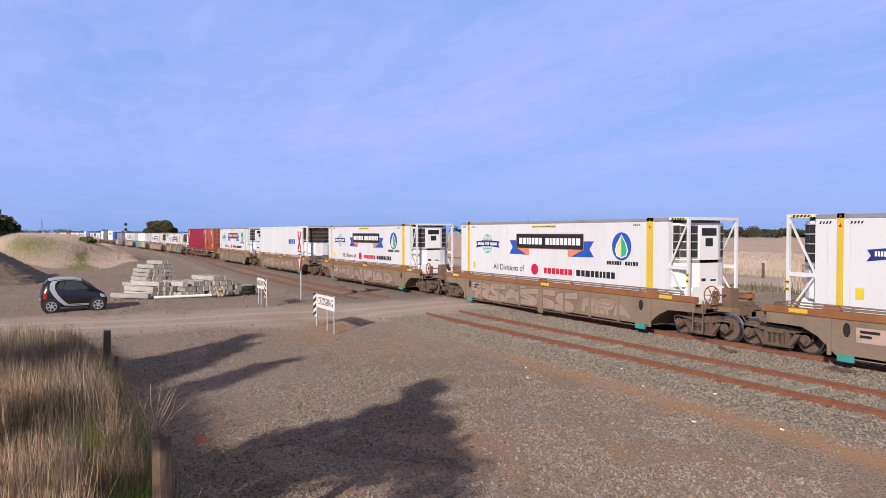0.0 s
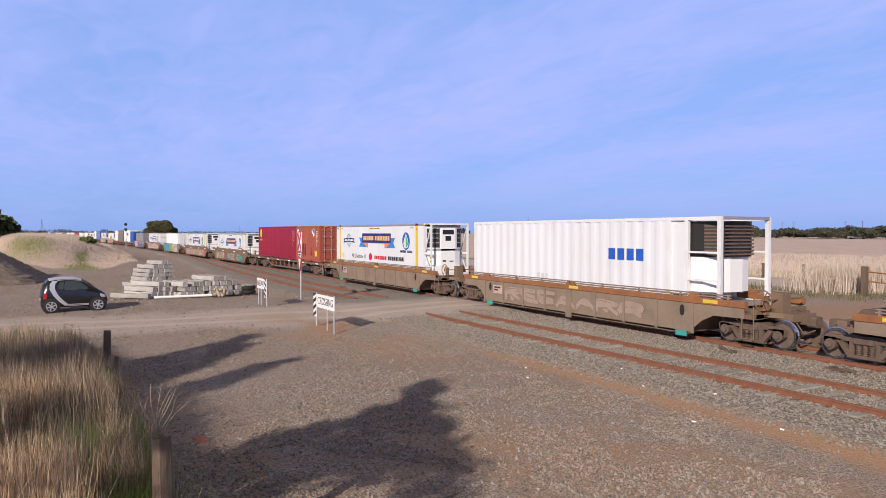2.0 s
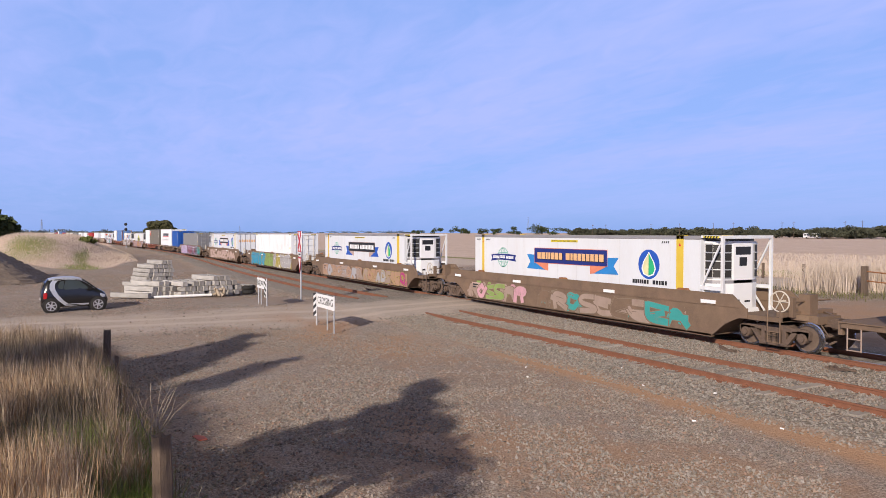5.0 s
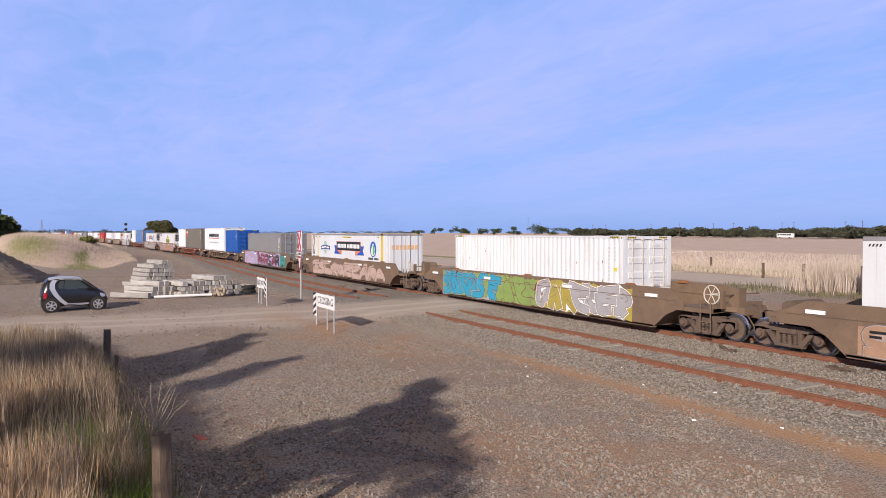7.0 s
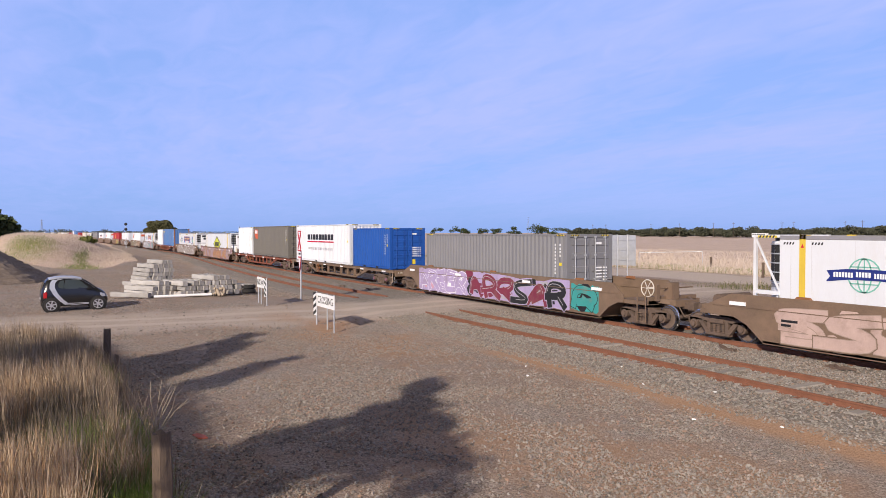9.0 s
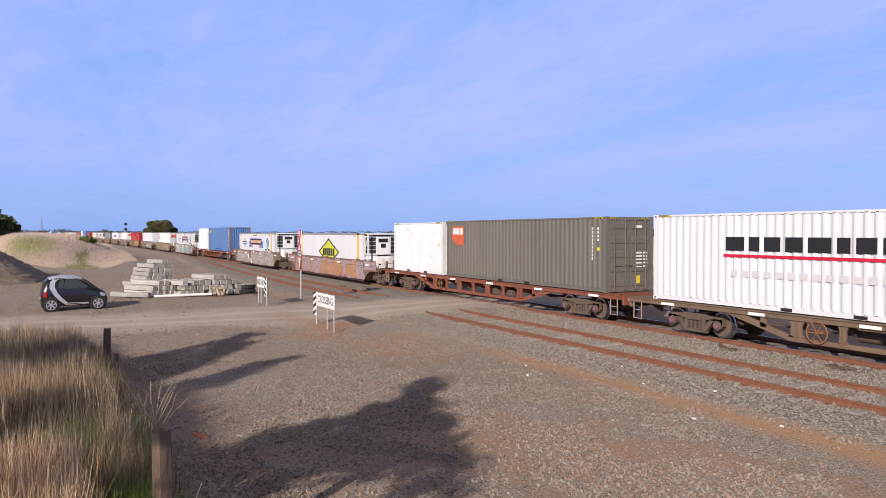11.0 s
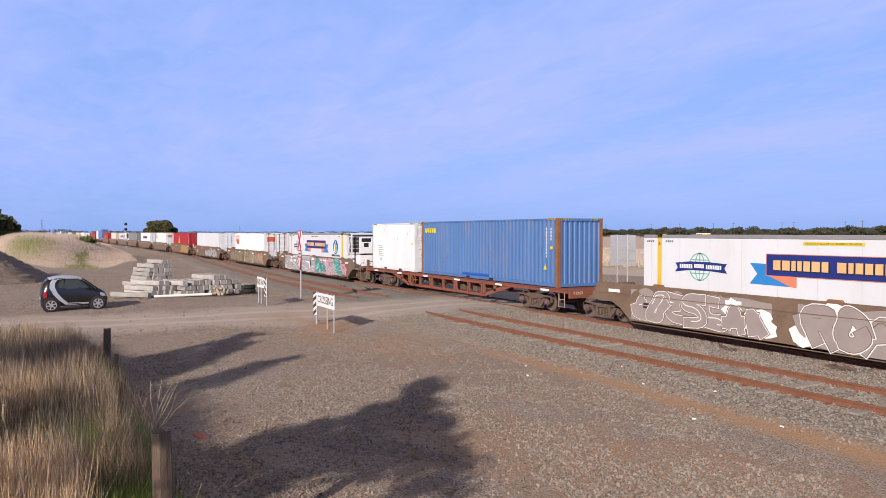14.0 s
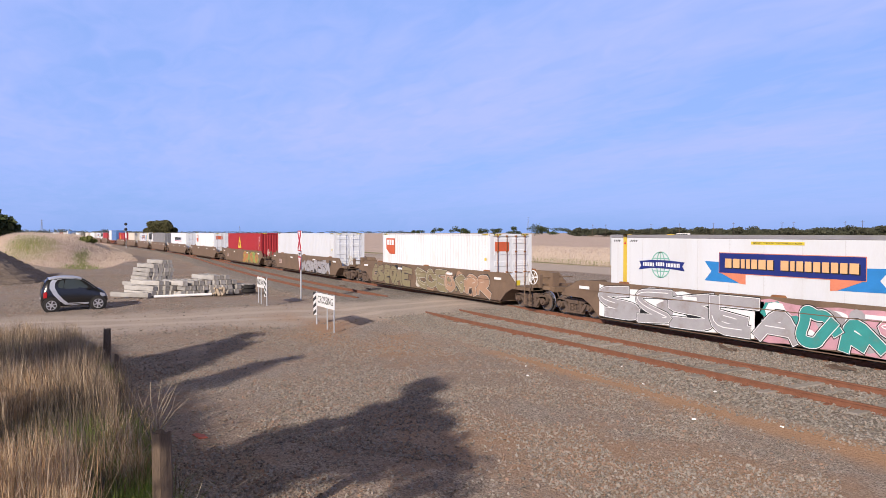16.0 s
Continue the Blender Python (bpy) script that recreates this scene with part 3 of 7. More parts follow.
def bogie_frame(cap):
    s = Shape(M["bogie"], cap)
    for sg in (-1, 1):
        y0, y1 = (sg * 1.06, sg * 0.92)
        y0, y1 = min(y0, y1), max(y0, y1)
        s.prism([(-1.12, 0.40), (-1.14, 0.60), (-1.0, 0.68), (-0.55, 0.70), (-0.45, 0.74), (0.45, 0.74), (0.55, 0.70), (1.0, 0.68), (1.14, 0.60), (1.12, 0.40), (1.0, 0.52), (0.72, 0.56), (-0.72, 0.56), (-1.0, 0.52)], y0, y1)
        for d in (-1, 1):
            s.prism([(d * 0.80, 0.60), (d * 0.62, 0.60), (d * 0.30, 0.20), (d * 0.42, 0.14)], y0, y1)
            s.prism([(d * 0.40, 0.66), (d * 0.28, 0.66), (d * 0.28, 0.22), (d * 0.40, 0.22)], y0 + 0.01, y1 - 0.01)
            s.bar((d * 0.915, y0 - 0.03, 0.42), (d * 0.915, y1 + 0.03, 0.42), 0.155, 12)
            s.bar((d * 0.915, sg * 1.09, 0.42), (d * 0.915, sg * 1.15, 0.42), 0.095, 10, 1)
            s.prism([(d * 0.76, 0.44), (d * 0.76, 0.62), (d * 1.10, 0.62), (d * 1.10, 0.44)], y0, y1)
        s.box(-0.45, 0.45, y0 - 0.02, y1 + 0.02, 0.12, 0.22, c=0.02)
        s.box(-0.26, 0.26, y0 - 0.05, y1 + 0.04, 0.50, 0.66, c=0.03)
    s.box(-0.20, 0.20, -0.95, 0.95, 0.48, 0.72, c=0.04)
    s.bar((0, 0, 0.72), (0, 0, 0.82), 0.2, 12)
    for d in (-1, 1):
        s.beam((d * 0.42, -0.8, 0.38), (d * 0.42, 0.8, 0.38), 0.10, 0.10)
        for sg in (-1, 1):
            s.box(min(d * 0.44, d * 0.49), max(d * 0.44, d * 0.49), sg * 0.74 - 0.06, sg * 0.74 + 0.06, 0.28, 0.52)
    return s.mesh("bogie_frame")


def springs(sg):
    s = Shape(M["bogie"])
    for x in (-0.17, 0.0, 0.17):
        for k in range(5):
            z = 0.23 + k * 0.055
            s.bar((x, sg * 1.0, z), (x, sg * 1.0, z + 0.032), 0.078, 8)
        s.bar((x, sg * 1.0, 0.22), (x, sg * 1.0, 0.5), 0.045, 6)
    return s.mesh("spring_nest")


WHEEL_MESH, SPRING_MESHES = wheelset(), (springs(-1), springs(1))
BOGIE_MESH = bogie_frame(M["bogie"])
BOGIE_PINK = bogie_frame(surf("faded mauve axle cap", (0.24, 0.11, 0.15), (0.17, 0.085, 0.11), 4, 0.7, 0.1))


def bogies(wagon, s0, at, mesh=None):
    for c in at:
        b = part("bogie", mesh or BOGIE_MESH, wagon)
        b.location = (c, 0, 0)
        for sm in SPRING_MESHES:
            part("spring_nest", sm, b)
        for d in (-0.915, 0.915):
            w = part("wheelset", WHEEL_MESH, wagon)
            m = pose(c + d, 0, 0.42)
            w.matrix_basis = m
            WHEELS.append((w, s0, m))


def handwheel(mat, r=0.30):
    s = Shape(mat)
    n = 18
    ring = [(r * math.cos(2 * math.pi * i / n), 0, r * math.sin(2 * math.pi * i / n)) for i in range(n)]
    for i in range(n):
        s.bar(ring[i], ring[(i + 1) % n], 0.022, 5)
    for i in range(0, n, 3):
        s.bar((0, 0, 0), ring[i], 0.016, 4)
    s.bar((0, -0.03, 0), (0, 0.25, 0), 0.04, 8)
    return s.mesh("handwheel")


WHEEL_RUST, WHEEL_WHITE, WHEEL_CREAM = handwheel(M["wagon_rust"]), handwheel(M["plain_white"]), handwheel(M["cream"])


def ladder(mat, w=0.40, z0=0.25, z1=1.25):
    s = Shape(mat)
    for x in (-w / 2, w / 2):
        s.bar((x, 0, z0), (x, 0, z1), 0.022, 6)
    for k in range(3):
        s.bar((-w / 2, 0, z0 + 0.02 + k * 0.3), (w / 2, 0, z0 + 0.02 + k * 0.3), 0.018, 6)
    return s.mesh("ladder")


LADDER_BROWN, LADDER_WHITE = ladder(M["wagon"]), ladder(M["paint_dust"], 0.36, 0.35, 1.0)


def stroke_letters(x0, x1, z0, z1, mats, seed, y, count=0, back=None, lean=0.0):
    """Sprayed letter-like forms: thick bent strokes with a dark outline, in thin layers on a wall that faces -y."""
    rd = random.Random(seed)
    s = Shape(*mats)
    h = z1 - z0
    count = count or max(2, int((x1 - x0) / (h * 0.95)))
    step = (x1 - x0) / count
    if back is not None:
        n = 14
        top = [(x0 - 0.2 + (x1 - x0 + 0.4) * i / n, z1 - rd.random() * 0.12 * h) for i in range(n + 1)]
        bot = [(x1 + 0.2 - (x1 - x0 + 0.4) * i / n, z0 + rd.random() * 0.08 * h) for i in range(n + 1)]
        s.prism(top + bot, y + 0.0002, y - 0.0002, back)

    def ribbon(pts, w, yy, k):
        """One unbroken bent strip, a hair nearer at each step."""
        pts = [Vector(q) for q in pts]
        dirs = [(q - p).normalized() for p, q in zip(pts, pts[1:])]
        vs = []
        for i, p in enumerate(pts):
            d = (dirs[max(0, i - 1)] + dirs[min(len(dirs) - 1, i)])
            d = d.normalized() if d.length > 1e-3 else dirs[min(len(dirs) - 1, i)]
            if i == 0:
                p = p - d * w * 0.4
            if i == len(pts) - 1:
                p = p + d * w * 0.4
            e = Vector((-d.y, d.x)) * w / 2
            vs += [(p.x - e.x, yy - 0.00005 * i, p.y - e.y), (p.x + e.x, yy - 0.00005 * i, p.y + e.y)]
        s.add(vs, [(2 * i, 2 * i + 2, 2 * i + 3, 2 * i + 1) for i in range(len(pts) - 1)], k)

    nf = len(mats) - 2
    for j in range(count * 4):
        cx, cz = rd.uniform(x0, x1), rd.uniform(z0 + 0.15 * h, z1 - 0.15 * h)
        r = h * rd.uniform(0.08, 0.36)
        pts = [(cx + r * rd.uniform(0.7, 1.2) * math.cos(q), min(z1, max(z0, cz + 0.8 * r * rd.uniform(0.7, 1.2) * math.sin(q)))) for q in [2 * math.pi * i / 11 for i in range(11)]]
        s.prism(pts, y - 0.0004 - 0.00006 * j, y - 0.0002 - 0.00006 * j, rd.randrange(len(mats)))
    for j in range(count):
        cx = x0 + (j + 0.5) * step
        w = step * 0.52
        fill = 2 + (j + rd.randrange(2)) % nf if nf > 0 else 1
        paths = []
        kind, slant = rd.randrange(5), lean + rd.uniform(-0.45, 0.45)
        a, b, c = cx - w * 0.8, cx + w * 0.8, cx
        lo, hi, mid = z0 + 0.14 * h, z1 - 0.14 * h, (z0 + z1) / 2 + rd.uniform(-0.1, 0.1) * h
        if kind == 0:
            paths = [[(a, lo), (a, hi), (b, hi - 0.15 * h), (b, mid), (a, mid)], [(c, mid), (b, lo)]]
        elif kind == 1:
            paths = [[(b, hi), (a, hi - 0.1 * h), (a, mid), (b, mid - 0.1 * h), (b, lo), (a, lo)]]
        elif kind == 2:
            paths = [[(a, lo), (c - 0.1 * w, hi), (b, lo)], [(a + 0.3 * w, mid - 0.1 * h), (b - 0.3 * w, mid - 0.1 * h)]]
        elif kind == 3:
            t = [2 * math.pi * i / 10 for i in range(11)]
            paths = [[(c + w * 0.75 * math.cos(u), (lo + hi) / 2 + (hi - lo) * 0.46 * math.sin(u)) for u in t]]
        else:
            paths = [[(a, hi), (a, lo), (b, lo + 0.05 * h)], [(a, mid), (b - 0.2 * w, mid + 0.05 * h)], [(a, hi), (b, hi - 0.05 * h)]]
        for pj, path in enumerate(paths):
            path = [(px + (pz - mid) * slant + rd.uniform(-0.15, 0.15) * h, pz + rd.uniform(-0.12, 0.12) * h) for px, pz in path]
            fat = 0.25 * h * rd.uniform(0.85, 1.2)
            edge_z = fat / 2 + 0.04
            path = [(px, min(z1 - edge_z, max(z0 + edge_z, pz))) for px, pz in path]
            for _ in range(2):
                path = [path[0]] + [q for u, v in zip(path, path[1:]) for q in ((u[0] * 0.75 + v[0] * 0.25, u[1] * 0.75 + v[1] * 0.25), (u[0] * 0.25 + v[0] * 0.75, u[1] * 0.25 + v[1] * 0.75))] + [path[-1]]
            ribbon(path, fat + 0.085, y - 0.0030 - 0.0052 * (j % 2) - 0.0003 * pj, 0)
            ribbon(path, fat + 0.03, y - 0.0046 - 0.0052 * (j % 2) - 0.0003 * pj, 1)
            ribbon(path, fat - 0.012, y - 0.0062 - 0.0052 * (j % 2) - 0.0003 * pj, fill)
            if len(path) > 4 and rd.random() < 0.8:
                a_, b_ = sorted((rd.randrange(len(path)), rd.randrange(len(path))))
                if b_ - a_ > 2:
                    ribbon([(q[0] - fat * 0.22, q[1] + fat * 0.12) for q in path[a_:b_]], 0.028, y - 0.0075 - 0.0052 * (j % 2) - 0.0003 * pj, 1)
    return s


def well_wagon(s0, style, paint=None, label="", wheel=None, plate=True, long_top=False):
    """A well wagon, its middle at s0. Style a: ribbed sides with a sill band; style b: smooth sides with an upper strip."""
    a = style == "a"
    w = thing("well_wagon", label, "railway wagon", "well wagons of the freight train")
    body, edge = (M["wagon_grey"], M["wagon_rust"]) if a else (M["wagon"], M["wagon_rust"])
    half = 8.1 if a else 9.45
    flat = 6.0 if a else 7.40       # half length of the low part
    bc = 8.05 if a else 9.30       # bogie centre
    hr = half if a or long_top else half - 0.75      # the side sheet stops short of the brake end
    for sg in (-1, 1):
        s = Shape(body, edge)
        yo, yi = sg * 1.44, sg * 1.39
        y0, y1 = min(yo, yi), max(yo, yi)
        top = 1.16
        up = 0.86
        s.prism([(-half, up), (-flat - 1.0, up - 0.02), (-flat - 0.55, 0.64), (-flat, 0.18), (flat, 0.18), (flat + 0.55, 0.64), (flat + 1.0, up - 0.02), (hr, up), (hr, top), (-half, top)], y0, y1)
        s.box(-flat, flat, min(sg * 1.44, sg * 1.28), max(sg * 1.44, sg * 1.28), 0.15, 0.24)
        part("side_wall", s, w)
        t = Shape(edge if a else body, body)
        if a:
            t.box(-half - 0.05, half + 0.05, min(sg * 1.47, sg * 1.30), max(sg * 1.47, sg * 1.30), 1.16, 1.36, c=0.02)
            for z in (1.42, 1.50):
                t.bar((-half + 0.5, sg * 1.38, z), (half - 0.5, sg * 1.38, z), 0.025, 6, 1)
            for k in range(9):
                x = -half + 0.6 + k * (2 * half - 1.2) / 8
                t.box(x - 0.03, x + 0.03, min(sg * 1.36, sg * 1.40), max(sg * 1.36, sg * 1.40), 1.36, 1.52, 1)
        else:
            t.prism([(-half + 0.08, 1.16), (hr - 0.08, 1.16), (hr - (0.16 if long_top else 0.55), 1.54), (-half + (0.30 if long_top else 0.95), 1.54)], min(sg * 1.44, sg * 1.37), max(sg * 1.44, sg * 1.37))
            t.box(-half + 0.3, hr - 0.3, min(sg * 1.462, sg * 1.36), max(sg * 1.462, sg * 1.36), 1.15, 1.175)
        part("top_sill", t, w, "rust-orange steel band" if a else "")
        if a:
            for k in range(-4, 5):
                x = k * 1.55
                if abs(x) < flat + 0.3:
                    wide = 0.16 if k == 0 else 0.05
                    r = Shape(body)
                    r.box(x - wide, x + wide, min(sg * 1.44, sg * 1.49), max(sg * 1.44, sg * 1.49), 0.19 if k else 0.06, 1.16)
                    part("rib", r, w)
            for x in (-flat + 0.25, flat - 0.25):
                r = Shape(M["paint_teal"], body)
                r.box(x - 0.22, x + 0.22, min(sg * 1.44, sg * 1.50), max(sg * 1.44, sg * 1.50), 0.07, 0.24)
                part("jacking_pad", r, w, "teal-painted jacking pad")
                # no hole is cut: a dark disc paints its shaded inside
                r = Shape(M["dark"], body)
                r.prism([(x + 0.10 * math.cos(q), 0.90 + 0.19 * math.sin(q)) for q in [2 * math.pi * i / 12 for i in range(12)]], sg * 1.435, sg * 1.446)
                part("hand_hole", r, w)
        for x in (-6.2, 0.0, 6.2):
            c = Shape(edge, M["yellow"])
            c.prism([(x - 0.26, 1.36 if a else 1.50), (x - 0.18, 1.50 if a else 1.60), (x + 0.18, 1.50 if a else 1.60), (x + 0.26, 1.36 if a else 1.50)], sg * 1.30, sg * 1.40)
            part("container_guide", c, w)
        for x in ((-half + 1.0, 0.3, half - 1.2) if a else (-half + 1.2, -3.1, 2.8, hr - 1.4)):
            c = Shape(M["yellow"] if a else M["plain_white"])
            z = 1.22 if a else 1.20
            c.box(x - 0.28, x + 0.28, sg * 1.455 - 0.022, sg * 1.455 + 0.022, z, z + 0.11)
            part("reflector", c, w)
    f = Shape(M["wagon"])
    f.box(-flat, flat, -1.38, 1.38, 0.20, 0.30)
    for d in (-1, 1):
        f.prism([(d * (flat - 0.1), 0.2), (d * (flat - 0.1), 0.3), (d * (flat + 0.9), 0.95), (d * (flat + 0.9), 0.85)], -1.38, 1.38)
    part("well_floor", f, w)
    for d in (-1, 1):
        e = Shape(M["wagon"], M["bogie"])
        x0, x1 = sorted((d * (flat + 0.85), d * (half + 0.25)))
        e.box(x0, x1, -1.38, 1.38, 0.84, 0.98)
        x0, x1 = sorted((d * (half - 0.2), d * (bc + 1.05)))
        e.box(x0, x1, -0.55, 0.55, 0.80, 1.02, c=0.03)
        e.box(*sorted((d * (half + 0.05), d * (half + 0.25))), -1.2, 1.2, 0.86, 1.12)
        for y in (-0.95, 0.95):
            e.beam((d * half, y, 1.0), (d * (bc + 0.9), y * 0.4, 0.95), 0.12, 0.16)
        part("end_platform", e, w)
        k = Shape(M["bogie"])
        k.box(*sorted((d * (bc + 0.9), d * (bc + 1.32))), -0.12, 0.12, 0.72, 0.92)
        k.box(*sorted((d * (bc + 1.22), d * (bc + 1.50))), -0.17, 0.17, 0.66, 0.98, c=0.05)
        k.bar((d * (bc + 1.0), -0.35, 0.80), (d * (bc + 1.30), -0.42, 0.48), 0.025, 6)
        k.bar((d * (bc + 1.30), -0.42, 0.48), (d * (bc + 1.58), -0.30, 0.62), 0.025, 6)
        part("coupler", k, w)
    h = part("handwheel", wheel or (WHEEL_RUST if a else WHEEL_CREAM), w)
    h.location = (half + 0.35 if a or long_top else half + 0.05, -1.05, 1.42)
    p = Shape(M["wagon"])
    p.box(half + 0.28, half + 0.40, -0.95, -0.80, 0.98, 1.55)
    p.bar((half + 0.34, -0.9, 1.42), (half + 0.34, 0.9, 1.42), 0.025)
    p.box(half + 0.16, half + 0.52, -0.35, 0.02, 1.0, 1.62)
    part("brake_stand", p, w)
    tank = Shape(M["bogie"])
    tank.bar((-half - 0.1, -0.75, 1.22), (-half - 0.1, 0.75, 1.22), 0.20, 12)
    tank.box(-half - 0.3, -half + 0.1, -0.5, -0.4, 0.98, 1.10)
    tank.box(-half - 0.3, -half + 0.1, 0.4, 0.5, 0.98, 1.10)
    part("air_tank", tank, w)
    l = part("ladder", LADDER_BROWN, w)
    l.location = (half + 0.12, -1.42, 0)
    for k, g in enumerate(paint or ()):
        x0, x1, z0, z1, mats, seed, n, back = g
        lim = half - 0.25 if z0 > 0.85 else flat - 0.2
        x0, x1 = max(x0, -lim), min(x1, lim)
        part("graffiti", stroke_letters(x0, x1, z0, z1, [M[q] for q in mats], seed, -1.447 if not a else -1.449, n, back), w, "sprayed graffiti letters in several colours")
    if plate:
        pl = Shape(M["paint_rose"], M["black"])
        pl.box(-flat + 0.5, -flat + 1.3, -1.452, -1.444, 0.62, 1.0)
        for z, q in ((0.9, 0.5), (0.78, 0.3)):
            pl.box(-flat + 0.6, -flat + 0.6 + q, -1.457, -1.452, z - 0.035, z + 0.035, 1)
        part("number_plate", pl, w, "pale plate with worn characters")
    bogies(w, s0, (-bc, bc))
    RIDERS.append((w, s0, 0.0, False))
    return w


def flat_wagon(s0, body, label, capped=True):
    w = thing("flat_wagon", label, "railway wagon", "flat wagons of the freight train")
    half = 10.35
    for sg in (-1, 1):
        s = Shape(body)
        s.box(-half, half, min(sg * 1.38, sg * 1.28), max(sg * 1.38, sg * 1.28), 0.91, 1.08, c=0.015)
        s.box(-half, half, min(sg * 1.42, sg * 1.28), max(sg * 1.42, sg * 1.28), 1.055, 1.085)
        part("side_sill", s, w)
        t = Shape(body)
        yy = (min(sg * 1.33, sg * 1.27), max(sg * 1.33, sg * 1.27))
        t.prism([(-6.35, 0.90), (-4.2, 0.34), (4.2, 0.34), (6.35, 0.90), (5.6, 0.90), (4.0, 0.45), (-4.0, 0.45), (-5.6, 0.90)], *yy)
        out = (min(sg * 1.37, sg * 1.24), max(sg * 1.37, sg * 1.24))
        t.box(-4.2, 4.2, *out, 0.325, 0.355)
        for k in range(-3, 4):
            x, lo, hi = k * 1.32, 0.17 if k % 2 else 0.09, 0.26 if k % 2 else 0.15
            t.prism([(x - hi, 0.905), (x - lo, 0.80), (x - lo, 0.52), (x - hi, 0.44), (x + hi, 0.44), (x + lo, 0.52), (x + lo, 0.80), (x + hi, 0.905)], *yy)
            t.box(x - 0.012, x + 0.012, *out, 0.36, 0.905)
        for x in (-5.0, 5.0):
            t.box(x - 0.10, x + 0.10, *yy, 0.62, 0.905)
        part("truss_sill", t, w)
        for k in range(-7, 8):
            x = k * 1.35
            if abs(abs(x) - 7.75) > 1.2:
                g = Shape(body)
                g.prism([(sg * 1.265, 1.05), (sg * 1.265, 0.86), (sg * 0.75, 0.60), (sg * 0.75, 1.05)], x - 0.03, x + 0.03, axis="x")
                part("gusset", g, w)
    d = Shape(body, M["dark"])
    d.box(-half, half, -0.45, 0.45, 0.86, 1.04)
    for k in range(-7, 8):
        d.box(k * 1.4 - 0.12, k * 1.4 + 0.12, -1.28, 1.28, 0.9, 1.05)
    for sg in (-1, 1):
        d.box(min(sg * half, sg * (half + 0.12)), max(sg * half, sg * (half + 0.12)), -1.3, 1.3, 0.72, 1.08)
        d.box(*sorted((sg * (half - 1.6), sg * half)), -1.28, 1.28, 1.03, 1.075)
    part("deck_frame", d, w)
    e = Shape(M["bogie"])
    e.bar((-2.6, -0.55, 0.62), (-1.3, -0.55, 0.62), 0.19, 12)
    e.box(0.9, 1.7, -1.0, -0.5, 0.42, 0.80, c=0.04)
    e.box(2.6, 3.0, -1.05, -0.6, 0.45, 0.72, c=0.03)
    e.bar((-6.0, -0.2, 0.55), (6.0, -0.2, 0.55), 0.03)
    part("brake_gear", e, w)
    for sg in (-1, 1):
        k = Shape(M["bogie"])
        k.box(*sorted((sg * half, sg * (half + 0.62))), -0.12, 0.12, 0.74, 0.92)
        k.box(*sorted((sg * (half + 0.5), sg * (half + 0.8))), -0.17, 0.17, 0.68, 0.98, c=0.05)
        part("coupler", k, w)
        for y in (-1.36, 1.36):
            st = part("step", LADDER_WHITE, w, "pale-painted shunter's step")
            st.location = (sg * (half - 0.35), y, -0.02)
    hw = part("handwheel", WHEEL_RUST, w)
    hw.location = (-3.3, -1.42, 0.66)
    for x in (-8.6, -5.2, -1.9, 1.6, 5.4, 8.9):
        r = Shape(M["plain_white"])
        r.box(x - 0.28, x + 0.28, -1.39, -1.378, 0.93, 1.02)
        part("reflector", r, w)
    sgn = part("lettering", lettering("B END", 0.17, M["cream"]), w, "pale stencilled letters")
    sgn.matrix_basis = pose(half + 0.125, -0.9, 0.93, 0, 0, 90)
    bogies(w, s0, (-7.75, 7.75), BOGIE_PINK if capped else None)
    RIDERS.append((w, s0, 0.0, False))
    return w


# -- containers --
def corrugated(L, h, mat, top, bottom, y, sg, pitch=0.278, depth=0.036):
    """A corrugated side sheet from end post to end post."""
    n = int((L - 0.36) / pitch)
    p = (L - 0.36) / n
    xs, ys = [], []
    x = -L / 2 + 0.18
    for i in range(n):
        for fx, fy in ((0, 0), (0.25, 0), (0.5, 1), (0.75, 1)):
            xs.append(x + fx * p)
            ys.append(y - sg * fy * depth)
        x += p
    xs.append(x)
    ys.append(y)
    vs = [(a, b, bottom) for a, b in zip(xs, ys)] + [(a, b, top) for a, b in zip(xs, ys)]
    k = len(xs)
    s = Shape(mat)
    return s.add(vs, [(i, i + 1, k + i + 1, k + i) for i in range(k - 1)])


def blocks(s, x0, x1, z, h, n, y, k, gap=0.22):
    """A row of plain bars in the place of lettering."""
    p = (x1 - x0) / n
    for i in range(n):
        s.box(x0 + i * p + p * gap / 2, x0 + (i + 1) * p - p * gap / 2, y - 0.003, y, z - h / 2, z + h / 2, k)


def glyphs(s, x0, x1, z, h, n, y, k, seed=1):
    """A row of plain bars of uneven width in the place of bold lettering."""
    rd = random.Random(seed * 31 + n)
    widths = [rd.choice((0.75, 1.0, 1.0, 1.2)) for _ in range(n)]
    p = (x1 - x0) / sum(widths)
    x = x0
    for w in widths:
        s.box(x + 0.11 * p, x + w * p - 0.11 * p, y - 0.003, y, z - h / 2, z + h / 2, k)
        x += w * p


def hazard(s, x, z, y, k, wide=0.45, step=0.09):
    for i in range(int(wide / step)):
        a = x - wide / 2 + i * step
        s.prism([(a, z - 0.035), (a + step * 0.5, z - 0.035), (a + step * 0.85, z + 0.035), (a + step * 0.35, z + 0.035)], y - 0.004, y, k)


def door_leaf(y0, y1, h, mat, x):
    s = Shape(mat)
    s.box(x - 0.05, x - 0.01, y0 + 0.01, y1 - 0.01, 0.14, h - 0.14)
    for k in range(5):
        z = 0.35 + k * (h - 0.7) / 4
        s.prism([(x - 0.01, z - 0.14), (x + 0.018, z - 0.10), (x + 0.018, z + 0.10), (x - 0.01, z + 0.14)], y0 + 0.10, y1 - 0.10)
    return s


